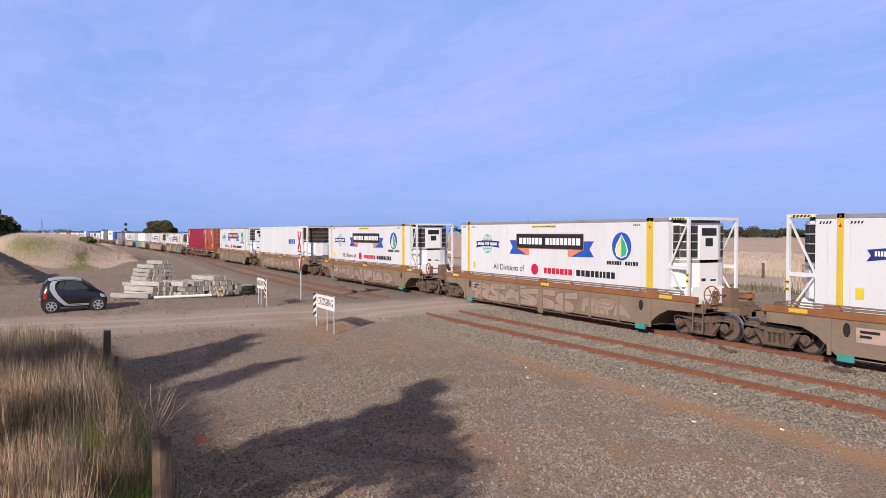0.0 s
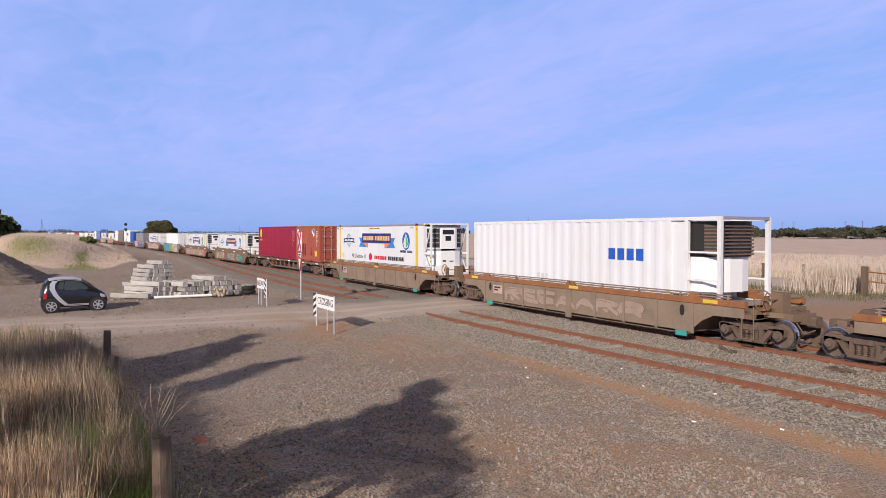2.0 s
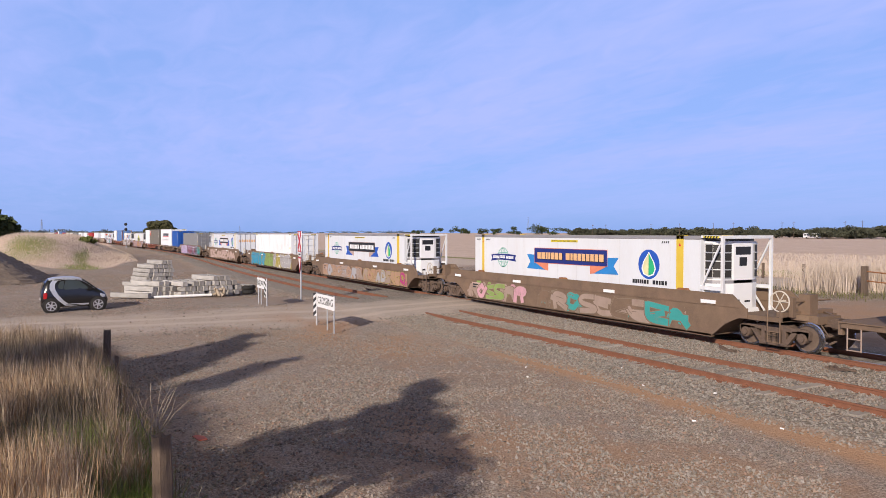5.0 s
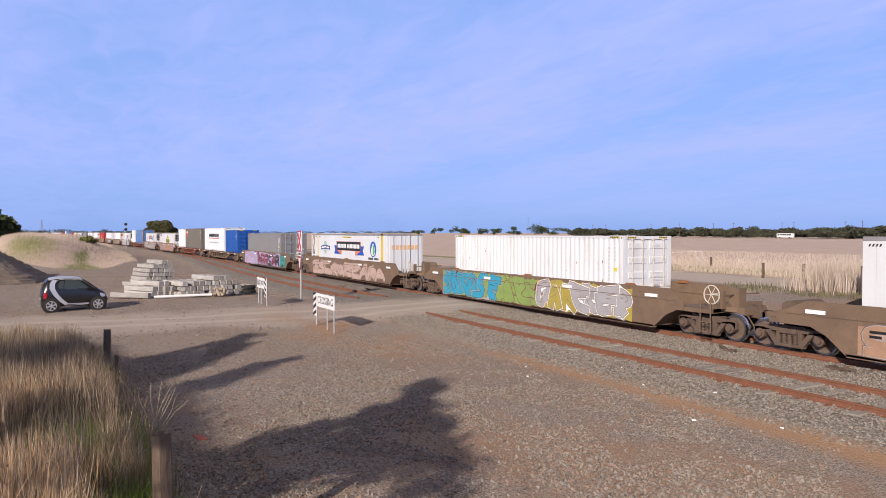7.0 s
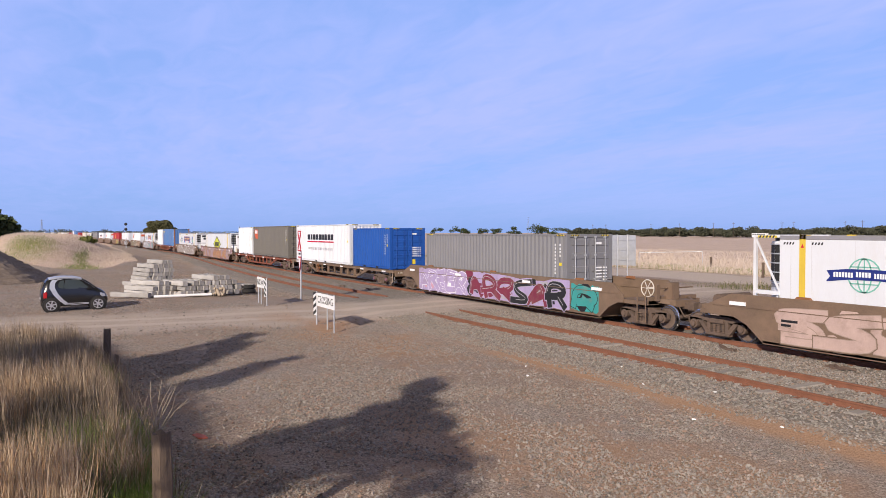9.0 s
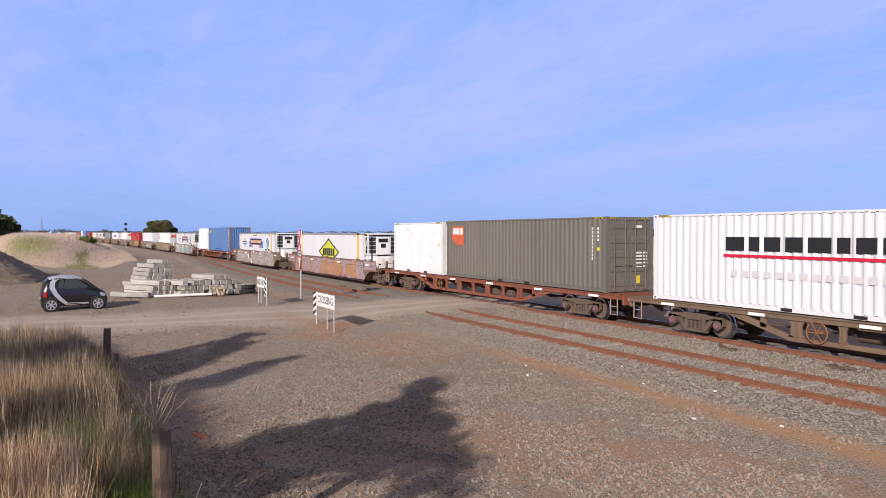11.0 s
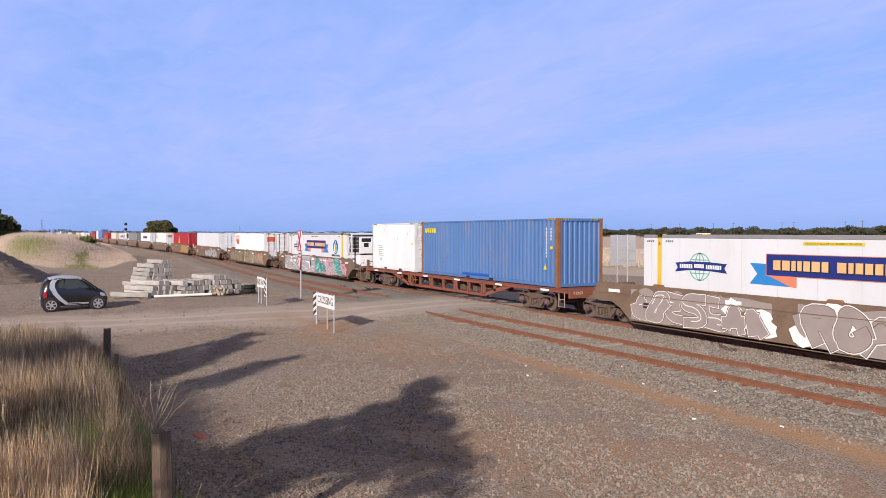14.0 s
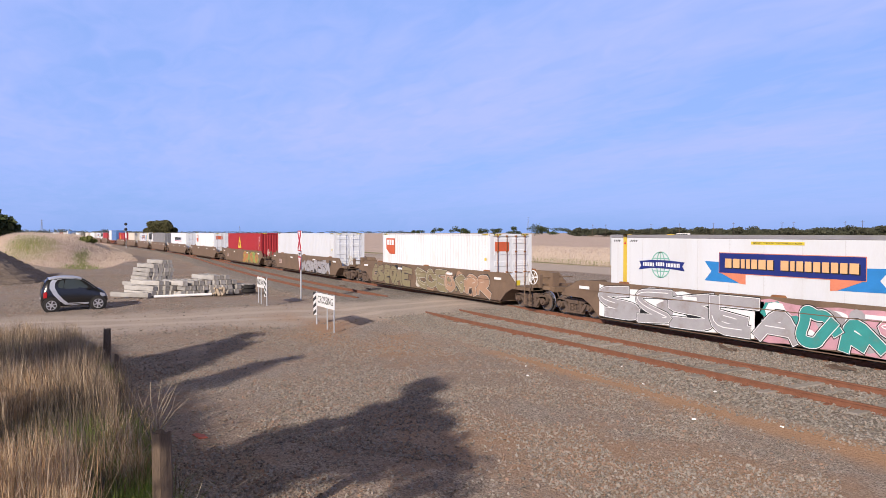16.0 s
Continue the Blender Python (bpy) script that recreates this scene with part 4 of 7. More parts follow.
def add_doors(c, L, h, mat, rodmat, marks=None):
    x = L / 2
    for y0, y1 in ((-1.06, 0.0), (0.0, 1.06)):
        d = part("door", door_leaf(y0, y1, h, mat, x), c)
        for f in (0.24, 0.74):
            y = y0 + f * (y1 - y0)
            r = Shape(rodmat)
            r.bar((x + 0.045, y, 0.08), (x + 0.045, y, h - 0.08), 0.02, 6)
            for z in (0.12, h * 0.36, h * 0.7, h - 0.12):
                r.box(x - 0.01, x + 0.06, y - 0.05, y + 0.05, z - 0.035, z + 0.035)
            r.bar((x + 0.07, y, h * 0.36), (x + 0.07, y + 0.34, h * 0.36 - 0.02), 0.014, 5)
            part("lock_rod", r, d)
    m = Shape(marks or M["plain_white"], M["gold"])
    for i in range(5):
        z = h * 0.52 - i * 0.13
        m.box(x + 0.0185, x + 0.021, 0.30, 0.62, z - 0.03, z + 0.03)
        m.box(x + 0.0185, x + 0.021, 0.68, 0.90, z - 0.03, z + 0.03)
    m.box(x + 0.0185, x + 0.021, 0.26, 0.60, h - 0.42, h - 0.33)
    m.box(x + 0.0185, x + 0.021, 0.30, 0.52, 0.32, 0.62, 1)
    part("door_marking", m, c)


def container_frame(c, L, h, mat, post=None, hazard_tips=True, fork=True):
    post = post or mat
    for sx in (-1, 1):
        for sy in (-1, 1):
            s = Shape(post, M["bogie"])
            x0, x1 = sorted((sx * L / 2, sx * (L / 2 - 0.17)))
            y0, y1 = sorted((sy * 1.219, sy * 1.06))
            s.box(x0, x1, y0, y1, 0.118, h - 0.118)
            for z in (0.0, h - 0.118):
                s.box(x0 - 0.004, x1 + 0.004, y0 - 0.004, y1 + 0.004, z, z + 0.118)
                s.box(sx * L / 2 - sx * 0.12, sx * L / 2 - sx * 0.05, sy * 1.225 - 0.003, sy * 1.225 + 0.003, z + 0.03, z + 0.09, 1)
            part("corner_post", s, c)
    for sy in (-1, 1):
        s = Shape(mat, M["dark"])
        y0, y1 = sorted((sy * 1.21, sy * 1.13))
        s.box(-L / 2 + 0.17, L / 2 - 0.17, y0, y1, h - 0.08, h - 0.01)
        s.box(-L / 2 + 0.17, L / 2 - 0.17, y0, y1, 0.02, 0.17)
        if fork:
            for x in (-1.05, 1.05):
                # dark plates paint the shaded fork pockets
                s.box(x - 0.18, x + 0.18, sy * 1.212 - 0.003, sy * 1.212 + 0.003, 0.03, 0.13, 1)
        part("side_rail", s, c)
    for sx in (-1, 1):
        s = Shape(mat)
        x0, x1 = sorted((sx * L / 2, sx * (L / 2 - 0.1)))
        s.box(x0, x1, -1.06, 1.06, h - 0.12, h - 0.01)
        part("end_rail", s, c)
        s = Shape(mat)
        s.box(x0, x1, -1.06, 1.06, 0.02, 0.14)
        part("end_rail", s, c)
    s = Shape(mat)
    n = int(L / 0.4)
    for i in range(n):
        a = -L / 2 + 0.1 + i * (L - 0.2) / n
        b = a + (L - 0.2) / n
        m = (a + b) / 2
        s.add([(a, -1.15, h - 0.03), (m, -1.15, h - 0.012), (b, -1.15, h - 0.03), (a, 1.15, h - 0.03), (m, 1.15, h - 0.012), (b, 1.15, h - 0.03)], [(0, 1, 4, 3), (1, 2, 5, 4)])
    part("roof", s, c)
    f = Shape(M["dark"])
    f.box(-L / 2 + 0.1, L / 2 - 0.1, -1.12, 1.12, 0.12, 0.17)
    part("floor_pan", f, c)
    if hazard_tips:
        t = Shape(M["gold"], M["black"])
        for sx in (-1, 1):
            x = sx * (L / 2 - 0.45)
            t.box(x - 0.25, x + 0.25, -1.213, -1.2105, h - 0.075, h - 0.015)
            hazard(t, x, h - 0.045, -1.2135, 1, 0.5)
        for y in (-0.8, 0.8):
            t.box(L / 2 + 0.001, L / 2 + 0.004, y - 0.22, y + 0.22, h - 0.085, h - 0.02)
            for i in range(5):
                t.box(L / 2 + 0.004, L / 2 + 0.007, y - 0.2 + i * 0.09, y - 0.155 + i * 0.09, h - 0.085, h - 0.02, 1)
        tagged(part("hazard_stripe", t, c), "black and yellow hazard marks", kind="stuff")


def side_marks(c, L, h, mat, x=None, n=9):
    """Vertical rows of small worn characters near the end."""
    s = Shape(mat, M["gold"])
    x = L / 2 - 0.75 if x is None else x
    for i in range(n):
        z = h - 0.45 - i * 0.145
        s.box(x - 0.035, x + 0.035, -1.224, -1.2205, z - 0.045, z + 0.045)
        if i < 4:
            s.box(x + 0.28, x + 0.35, -1.224, -1.2205, z - 0.045, z + 0.045)
    s.box(x + 0.25, x + 0.42, -1.224, -1.2205, h * 0.55, h * 0.55 + 0.13, 1)
    tagged(part("side_marking", s, c), "rows of small worn painted characters", kind="stuff")


def dry_box(s0, L, h, base, mat, label, doors=True, post=None, rods=None, marks=None, logo=None, smooth=False):
    """A ribbed steel box, its middle at s0."""
    c = thing("shipping_container", label, "shipping container", "containers on the train")
    for sg in (-1, 1):
        w = corrugated(L, h, mat, h - 0.06, 0.15, sg * (1.21 if not smooth else 1.205), sg, 0.278 if not smooth else 0.36, 0.036 if not smooth else 0.012)
        part("side_wall", w, c)
    container_frame(c, L, h, mat, post)
    ny = 8
    for sx in ((-1,) if doors else (-1, 1)):
        e = Shape(mat)
        vs = []
        for i in range(ny):
            y0 = -1.06 + i * 2.12 / ny
            q = 2.12 / ny
            xx, xi = sx * (L / 2 - 0.03), sx * (L / 2 - 0.07)
            vs += [(xx, y0), (xx, y0 + q * 0.4), (xi, y0 + q * 0.55), (xi, y0 + q * 0.85)]
        vs.append((sx * (L / 2 - 0.03), 1.06))
        nv = len(vs)
        e.add([(u, v, 0.12) for u, v in vs] + [(u, v, h - 0.1) for u, v in vs], [(k, k + 1, nv + k + 1, nv + k) for k in range(nv - 1)])
        part("end_wall", e, c)
    if doors:
        add_doors(c, L, h, mat, rods or M["gal"], marks)
    side_marks(c, L, h, marks or M["plain_white"])
    if logo:
        logo(c, L, h)
    RIDERS.append((c, s0, base, False))
    return c


def banner(c, colour_box, colour_tail, fold, letters, fx, h):
    """Ribbon with folded tails and two rows of plain bars."""
    y = -1.2225
    s = Shape(M[colour_tail], M[colour_box], M[fold], M[letters], M["black"])
    x0, x1, b0, b1 = fx(4.30), fx(10.01), fx(4.87), fx(9.40)
    zt, zb = h - 0.58, h - 1.19
    s.prism([(x0, zt - 0.27), (b0 + 0.75, zt - 0.30), (b0 + 0.75, zb - 0.30), (x0, zb - 0.28), (x0 + 0.26, (zt + zb) / 2 - 0.28)], y, y + 0.003, 0)
    s.prism([(x1, zt - 0.27), (b1 - 0.75, zt - 0.30), (b1 - 0.75, zb - 0.30), (x1, zb - 0.28), (x1 - 0.26, (zt + zb) / 2 - 0.28)], y, y + 0.003, 0)
    s.prism([(b0 + 0.02, zb), (b0 + 0.95, zb), (b0 + 0.95, zb - 0.32), (b0 + 0.75, zb - 0.30)], y - 0.004, y - 0.001, 2)
    s.prism([(b1 - 0.02, zb), (b1 - 0.95, zb), (b1 - 0.95, zb - 0.32), (b1 - 0.75, zb - 0.30)], y - 0.004, y - 0.001, 2)
    s.box(b0 - 0.02, b1 + 0.02, y - 0.007, y - 0.005, zb - 0.02, zt + 0.02, 2)
    s.box(b0, b1, y - 0.011, y - 0.008, zb, zt, 1)
    glyphs(s, b0 + 0.23, b0 + 1.94, (zt + zb) / 2 - 0.03, 0.28, 7, y - 0.011, 4)
    glyphs(s, b0 + 2.13, b1 - 0.11, (zt + zb) / 2 - 0.03, 0.28, 9, y - 0.011, 4)
    glyphs(s, b0 + 0.19, b0 + 1.90, (zt + zb) / 2, 0.28, 7, y - 0.015, 3)
    glyphs(s, b0 + 2.09, b1 - 0.15, (zt + zb) / 2, 0.28, 9, y - 0.015, 3)
    part("banner", s, c, "blue ribbon banner with pale bars")


def disc(s, x, z, rx, rz, y, k, n=24, top=1.0):
    s.prism([(x + rx * math.cos(t), z + rz * math.sin(t) * (top if math.sin(t) > 0 else 1)) for t in [2 * math.pi * i / n for i in range(n)]], y, y + 0.003, k)


def reefer(s0, base, h, label, turned=False, scheme=0, lower=True, doors=False):
    """A 48 foot insulated box: smooth panels, yellow posts and a cooling unit in a cage at one end."""
    L = 14.63
    c = thing("refrigerated_container", label, "refrigerated container", "refrigerated containers on the train")
    e = -L / 2
    body = 13.75
    mx = -1 if turned else 1      # the cage stands at +x, or at -x when turned
    fx0 = (lambda d: e + d) if not turned else (lambda d: -e - d)

    def fx(d):                    # along the printed side, always from the viewer's left
        return e + d + (0.85 if turned else 0)
    x0, x1 = sorted((fx0(0.0), fx0(body)))
    s = Shape(M["white"], M["seam"], M["roofgrey"])
    s.box(x0, x1, -1.215, 1.215, 0.16, h - 0.14, c=0.01)
    part("body", s, c)
    for sg in (-1, 1):
        r = Shape(M["roofgrey"], M["white"])
        r.box(x0, x1, min(sg * 1.219, sg * 1.12), max(sg * 1.219, sg * 1.12), h - 0.14, h - 0.02, c=0.015)
        r.box(x0, x1, min(sg * 1.219, sg * 1.12), max(sg * 1.219, sg * 1.12), 0.0, 0.16, 1)
        part("side_rail", r, c)
    t = Shape(M["roofgrey"])
    t.box(x0, x1, -1.12, 1.12, h - 0.15, h - 0.04)
    part("roof", t, c)
    u = Shape(M["dark"])
    u.box(x0, x1, -1.1, 1.1, 0.05, 0.16)
    part("floor_pan", u, c)
    pn = Shape(M["seam"])
    k = x0 + 0.35
    while k < x1:
        pn.box(k - 0.006, k + 0.006, -1.219, -1.2145, 0.17, h - 0.15)
        for i in range(24):
            z = 0.22 + i * (h - 0.42) / 23
            pn.box(k + 0.025, k + 0.037, -1.2185, -1.2145, z - 0.008, z + 0.008)
        k += 0.62 if abs(k) > 6.0 else 1.21
    part("panel_seam", pn, c)
    for d in (0.73, 12.9):
        x = fx(d)
        for sg in (-1, 1):
            p = Shape(M["yellow"], M["logo_red"], M["bogie"])
            wdt = 0.09 if d < 1 else 0.15
            p.box(x - wdt, x + wdt, min(sg * 1.226, sg * 1.19), max(sg * 1.226, sg * 1.19), 0.0, h)
            p.box(x - wdt, x + wdt, min(sg * 1.226, sg * 1.0), max(sg * 1.226, sg * 1.0), h - 0.12, h + 0.003)
            if sg < 0:
                p.prism([(x - 0.05, h - 0.36), (x + 0.05, h - 0.36), (x, h - 0.25)], -1.230, -1.227, 1)
                p.prism([(x + 0.035 * math.cos(q), h - 0.07 + 0.035 * math.sin(q)) for q in [2 * math.pi * i / 8 for i in range(8)]], -1.230, -1.227, 2)
            part("lifting_post", p, c, "yellow painted post")
    # cage
    ce = fx0(L - 0.06)
    ci = fx0(body)
    g = Shape(M["white_rust"])
    for sg in (-1, 1):
        y = sg * 1.17
        g.box(ce - 0.045, ce + 0.045, y - 0.045, y + 0.045, 0.0, h)
        g.box(min(ce, ci), max(ce, ci), y - 0.04, y + 0.04, h - 0.08, h)
        g.box(min(ce, ci), max(ce, ci), y - 0.04, y + 0.04, 0.0, 0.12)
        g.beam((ci, y, h * 0.42), (ce, y, h - 0.1), 0.045, 0.05)
        g.beam((ci, y, h * 0.42), (ce, y, 0.1), 0.045, 0.05)
        g.box(min(ci, ce), max(ci, ce), y - 0.06, y + 0.06, h * 0.40, h * 0.44)
    g.box(ce - 0.05, ce + 0.05, -1.12, 1.12, h - 0.10, h)
    g.box(ce - 0.05, ce + 0.05, -1.12, 1.12, 0.0, 0.14)
    part("cage", g, c, "white tubular end cage")
    hz = Shape(M["gold"], M["black"])
    hz.box(min(ce, ci) + 0.1, max(ce, ci) - 0.1, -1.216, -1.212, h - 0.085, h - 0.02)
    hazard(hz, (ce + ci) / 2, h - 0.052, -1.217, 1, 0.55, 0.11)
    for z in (h * 0.25, h * 0.32):
        hz.box(ce - 0.05, ce + 0.05, -1.224, -1.2205, z, z + 0.12, 0)
        hz.box(ce - 0.05, ce + 0.05, -1.228, -1.2245, z + 0.04, z + 0.08, 1)
    for xx in (fx(0.35), fx(1.2), fx(12.3)):
        hazard(hz, xx, h - 0.24, -1.2165, 1, 0.42)
    tagged(part("hazard_stripe", hz, c), "black and yellow hazard marks", kind="stuff")
    # cooling unit: rounded cabinet with louvres on its corners
    cu = Shape(M["plain_white"], M["black_grille"], M["gal"], M["black"], M["roofgrey"])
    a, b = ci, fx0(body + 0.66)
    sgx = 1 if b > a else -1
    pr = [(a, -1.02), (a + sgx * 0.30, -1.0), (a + sgx * 0.55, -0.80), (b, -0.45), (b, 0.45), (a + sgx * 0.55, 0.80), (a + sgx * 0.30, 1.0), (a, 1.02)]
    cu.prism(pr, 0.55, h - 0.18, 0, "z")
    pt = [(a, -1.0), (a + sgx * 0.28, -0.98), (a + sgx * 0.48, -0.75), (b - sgx * 0.08, -0.4), (b - sgx * 0.08, 0.4), (a + sgx * 0.48, 0.75), (a + sgx * 0.28, 0.98), (a, 1.0)]
    cu.prism(pt, h - 0.18, h - 0.06, 3, "z")
    cu.prism([(px, py * 1.02) for px, py in pr], h * 0.47, h * 0.505, 4, "z")
    part("cooling_unit", cu, c, "white cooling unit with black louvres")
    for sg in (-1, 1):
        lv = Shape(M["black_grille"], M["gal"])
        for p, q in (((a + sgx * 0.03, -1.03), (a + sgx * 0.30, -1.012)), ((a + sgx * 0.31, -1.005), (a + sgx * 0.56, -0.805)), ((a + sgx * 0.57, -0.80), (b - sgx * 0.0, -0.56))):
            lv.add([(p[0], sg * -p[1] * 1.0 + 0, h * 0.53), (q[0], sg * -q[1], h * 0.53), (q[0], sg * -q[1], h - 0.26), (p[0], sg * -p[1], h - 0.26)], [(0, 1, 2, 3)], 0)
            for i in range(5):
                z = h * 0.53 + i * (h * 0.47 - 0.28) / 4
                lv.beam((p[0], sg * -p[1] * 1.012, z), (q[0], sg * -q[1] * 1.012, z), 0.04, 0.035, 1)
        part("louvre", lv, c)
    xo = b + sgx * 0.004
    for y0, y1, z0, z1 in ((-0.36, 0.36, h - 0.62, h - 0.36), (-0.18, 0.18, h - 0.98, h - 0.70), (-0.36, -0.16, 0.74, 0.84), (0.08, 0.34, 0.74, 0.80)):
        sc = Shape(M["black"])
        sc.box(min(xo, b), max(xo, b), y0, y1, z0, z1)
        part("unit_panel", sc, c)
    mo = Shape(M["plain_white"])
    mo.prism([(py, pz) for py, pz in ((-1.0, 0.12), (1.0, 0.12), (0.75, 0.55), (-0.75, 0.55))], min(a, b) , max(a, b), axis="x")
    part("fuel_tank", mo, c)
    if doors:
        xx = L / 2 if turned else -L / 2
        d = Shape(M["white"], M["gal"], M["peach"])
        for y0, y1 in ((-1.1, -0.01), (0.01, 1.1)):
            d.box(xx, xx + 0.03, y0, y1, 0.2, h - 0.16)
        for y in (-0.85, -0.3, 0.3, 0.85):
            d.bar((xx + 0.06, y, 0.1), (xx + 0.06, y, h - 0.1), 0.02, 6, 1)
        for i in range(7):
            d.box(xx + 0.031, xx + 0.035, -0.95 + i * 0.27, -0.75 + i * 0.27, h - 1.0, h - 0.72, 2)
        part("door", d, c, "white doors with chrome lock rods")
    # printed side
    y = -1.2225
    if scheme in (0, 1, 2):
        banner(c, *(("black", "logo_blue", "salmon", "plain_white"), ("navy", "skyblue", "salmon", "peach"), ("black", "logo_blue", "paint_rose", "plain_white"))[scheme], fx, h)
        gl = Shape(M["mint"], M["navy"], M["plain_white"])
        gx, gz = fx(2.44), h - 1.05
        n = 20
        for rx in (0.42, 0.18):
            pts = [(gx + rx * math.cos(2 * math.pi * i / n), y, gz + 0.44 * math.sin(2 * math.pi * i / n)) for i in range(n)]
            for i in range(n):
                gl.beam(pts[i], pts[(i + 1) % n], 0.006, 0.035)
        for dz in (-0.22, 0, 0.22):
            q = math.sqrt(max(0, 1 - (dz / 0.44) ** 2)) * 0.42
            gl.beam((gx - q, y, gz + dz), (gx + q, y, gz + dz), 0.006, 0.03)
        gl.beam((gx, y, gz - 0.44), (gx, y, gz + 0.44), 0.006, 0.03)
        gl.prism([(gx - 1.02, gz - 0.20), (gx - 0.9, gz - 0.05), (gx - 1.0, gz + 0.10), (gx - 0.4, gz + 0.16), (gx + 0.4, gz + 0.16), (gx + 1.05, gz + 0.12), (gx + 0.95, gz - 0.02), (gx + 1.05, gz - 0.17), (gx + 0.4, gz - 0.12), (gx - 0.4, gz - 0.12)], y - 0.008, y - 0.004, 1)
        blocks(gl, gx - 0.82, gx - 0.28, gz - 0.0, 0.13, 7, y - 0.008, 2, 0.3)
        blocks(gl, gx - 0.22, gx + 0.18, gz + 0.02, 0.13, 5, y - 0.008, 2, 0.3)
        blocks(gl, gx + 0.25, gx + 0.85, gz - 0.0, 0.13, 9, y - 0.008, 2, 0.3)
        part("emblem", gl, c, "green globe crossed by a blue ribbon")
        ov = Shape(M["logo_blue"], M["logo_cream"], M["logo_green"], M["black"], M["plain_white"])
        ox, oz = fx(11.51), h - 1.02
        disc(ov, ox, oz, 0.5, 0.52, y, 0)
        drop = [(0, 0.44), (0.20, 0.1), (0.27, -0.15), (0.20, -0.36), (0, -0.44), (-0.20, -0.36), (-0.27, -0.15), (-0.20, 0.1)]
        ov.prism([(ox + p * 1.25, oz + q) for p, q in drop], y - 0.006, y - 0.003, 4)
        ov.prism([(ox + p * 1.05 - 0.02 * (p > 0), oz + q * 0.9) for p, q in drop if p <= 0], y - 0.010, y - 0.007, 1)
        ov.prism([(ox + p * 1.05, oz + q * 0.9) for p, q in drop if p >= 0], y - 0.010, y - 0.007, 2)
        glyphs(ov, fx(10.72), fx(11.52), h - 1.64, 0.14, 7, y, 3)
        glyphs(ov, fx(11.68), fx(12.36), h - 1.64, 0.14, 5, y, 3)
        part("emblem", ov, c, "blue oval with a green and cream drop")
        nt = Shape(M["gold"], M["black"])
        nt.box(fx(6.0), fx(7.7), y, y + 0.003, h - 0.30, h - 0.21)
        tx = part("lettering", lettering("DO NOT STACK 20' CONTAINERS ON ROOF", 0.077, M["black"]), c, "small black capitals on a yellow strip")
        tx.matrix_basis = pose(fx(6.85), y - 0.002, h - 0.255)
        nt.box(fx(1.15), fx(1.37), y, y + 0.003, h - 2.25, h - 1.95)
        part("warning_strip", nt, c, "yellow strip with small black bars")
        if lower:
            tx = part("lettering", lettering("All Divisions of", 0.40, M["black"]), c, "thin black lettering")
            tx.matrix_basis = pose(fx(4.2), y, h - 2.12)
            lo = Shape(M["logo_red"], M["black"])
            disc(lo, fx(6.22), h - 2.10, 0.26, 0.24, y, 0, 14)
            glyphs(lo, fx(6.85), fx(8.75), h - 2.12, 0.24, 7, y, 0, 3)
            glyphs(lo, fx(8.95), fx(11.2), h - 2.12, 0.24, 9, y, 1, 4)
            part("trade_mark", lo, c, "red mark with red and black bars")
    elif scheme == 3:
        di = Shape(M["black"], M["logo_yellow"])
        dx, dz = fx(7.1), h - 1.40
        for k, (w, hh, st) in enumerate(((2.25, 0.90, 1.0), (1.98, 0.76, 0.95))):
            o = [(-w, 0), (-w * 0.62, hh * 0.42), (-w * 0.62, hh * 0.50), (-w * 0.5, hh * 0.50), (0, hh * 1.15), (w * 0.5, hh * 0.50), (w * 0.62, hh * 0.50), (w * 0.62, hh * 0.42), (w, 0)]
            o = o + [(-p, -q) for p, q in o[1:-1]]
            di.prism([(dx + p, dz + q) for p, q in o], y - 0.004 * k, y - 0.004 * k + 0.003, k)
        glyphs(di, dx - 1.3, dx + 1.3, dz - 0.02, 0.56, 6, y - 0.005, 0, 2)
        part("emblem", di, c, "yellow diamond emblem with black bars")
    RIDERS.append((c, s0, base, False))
    return c


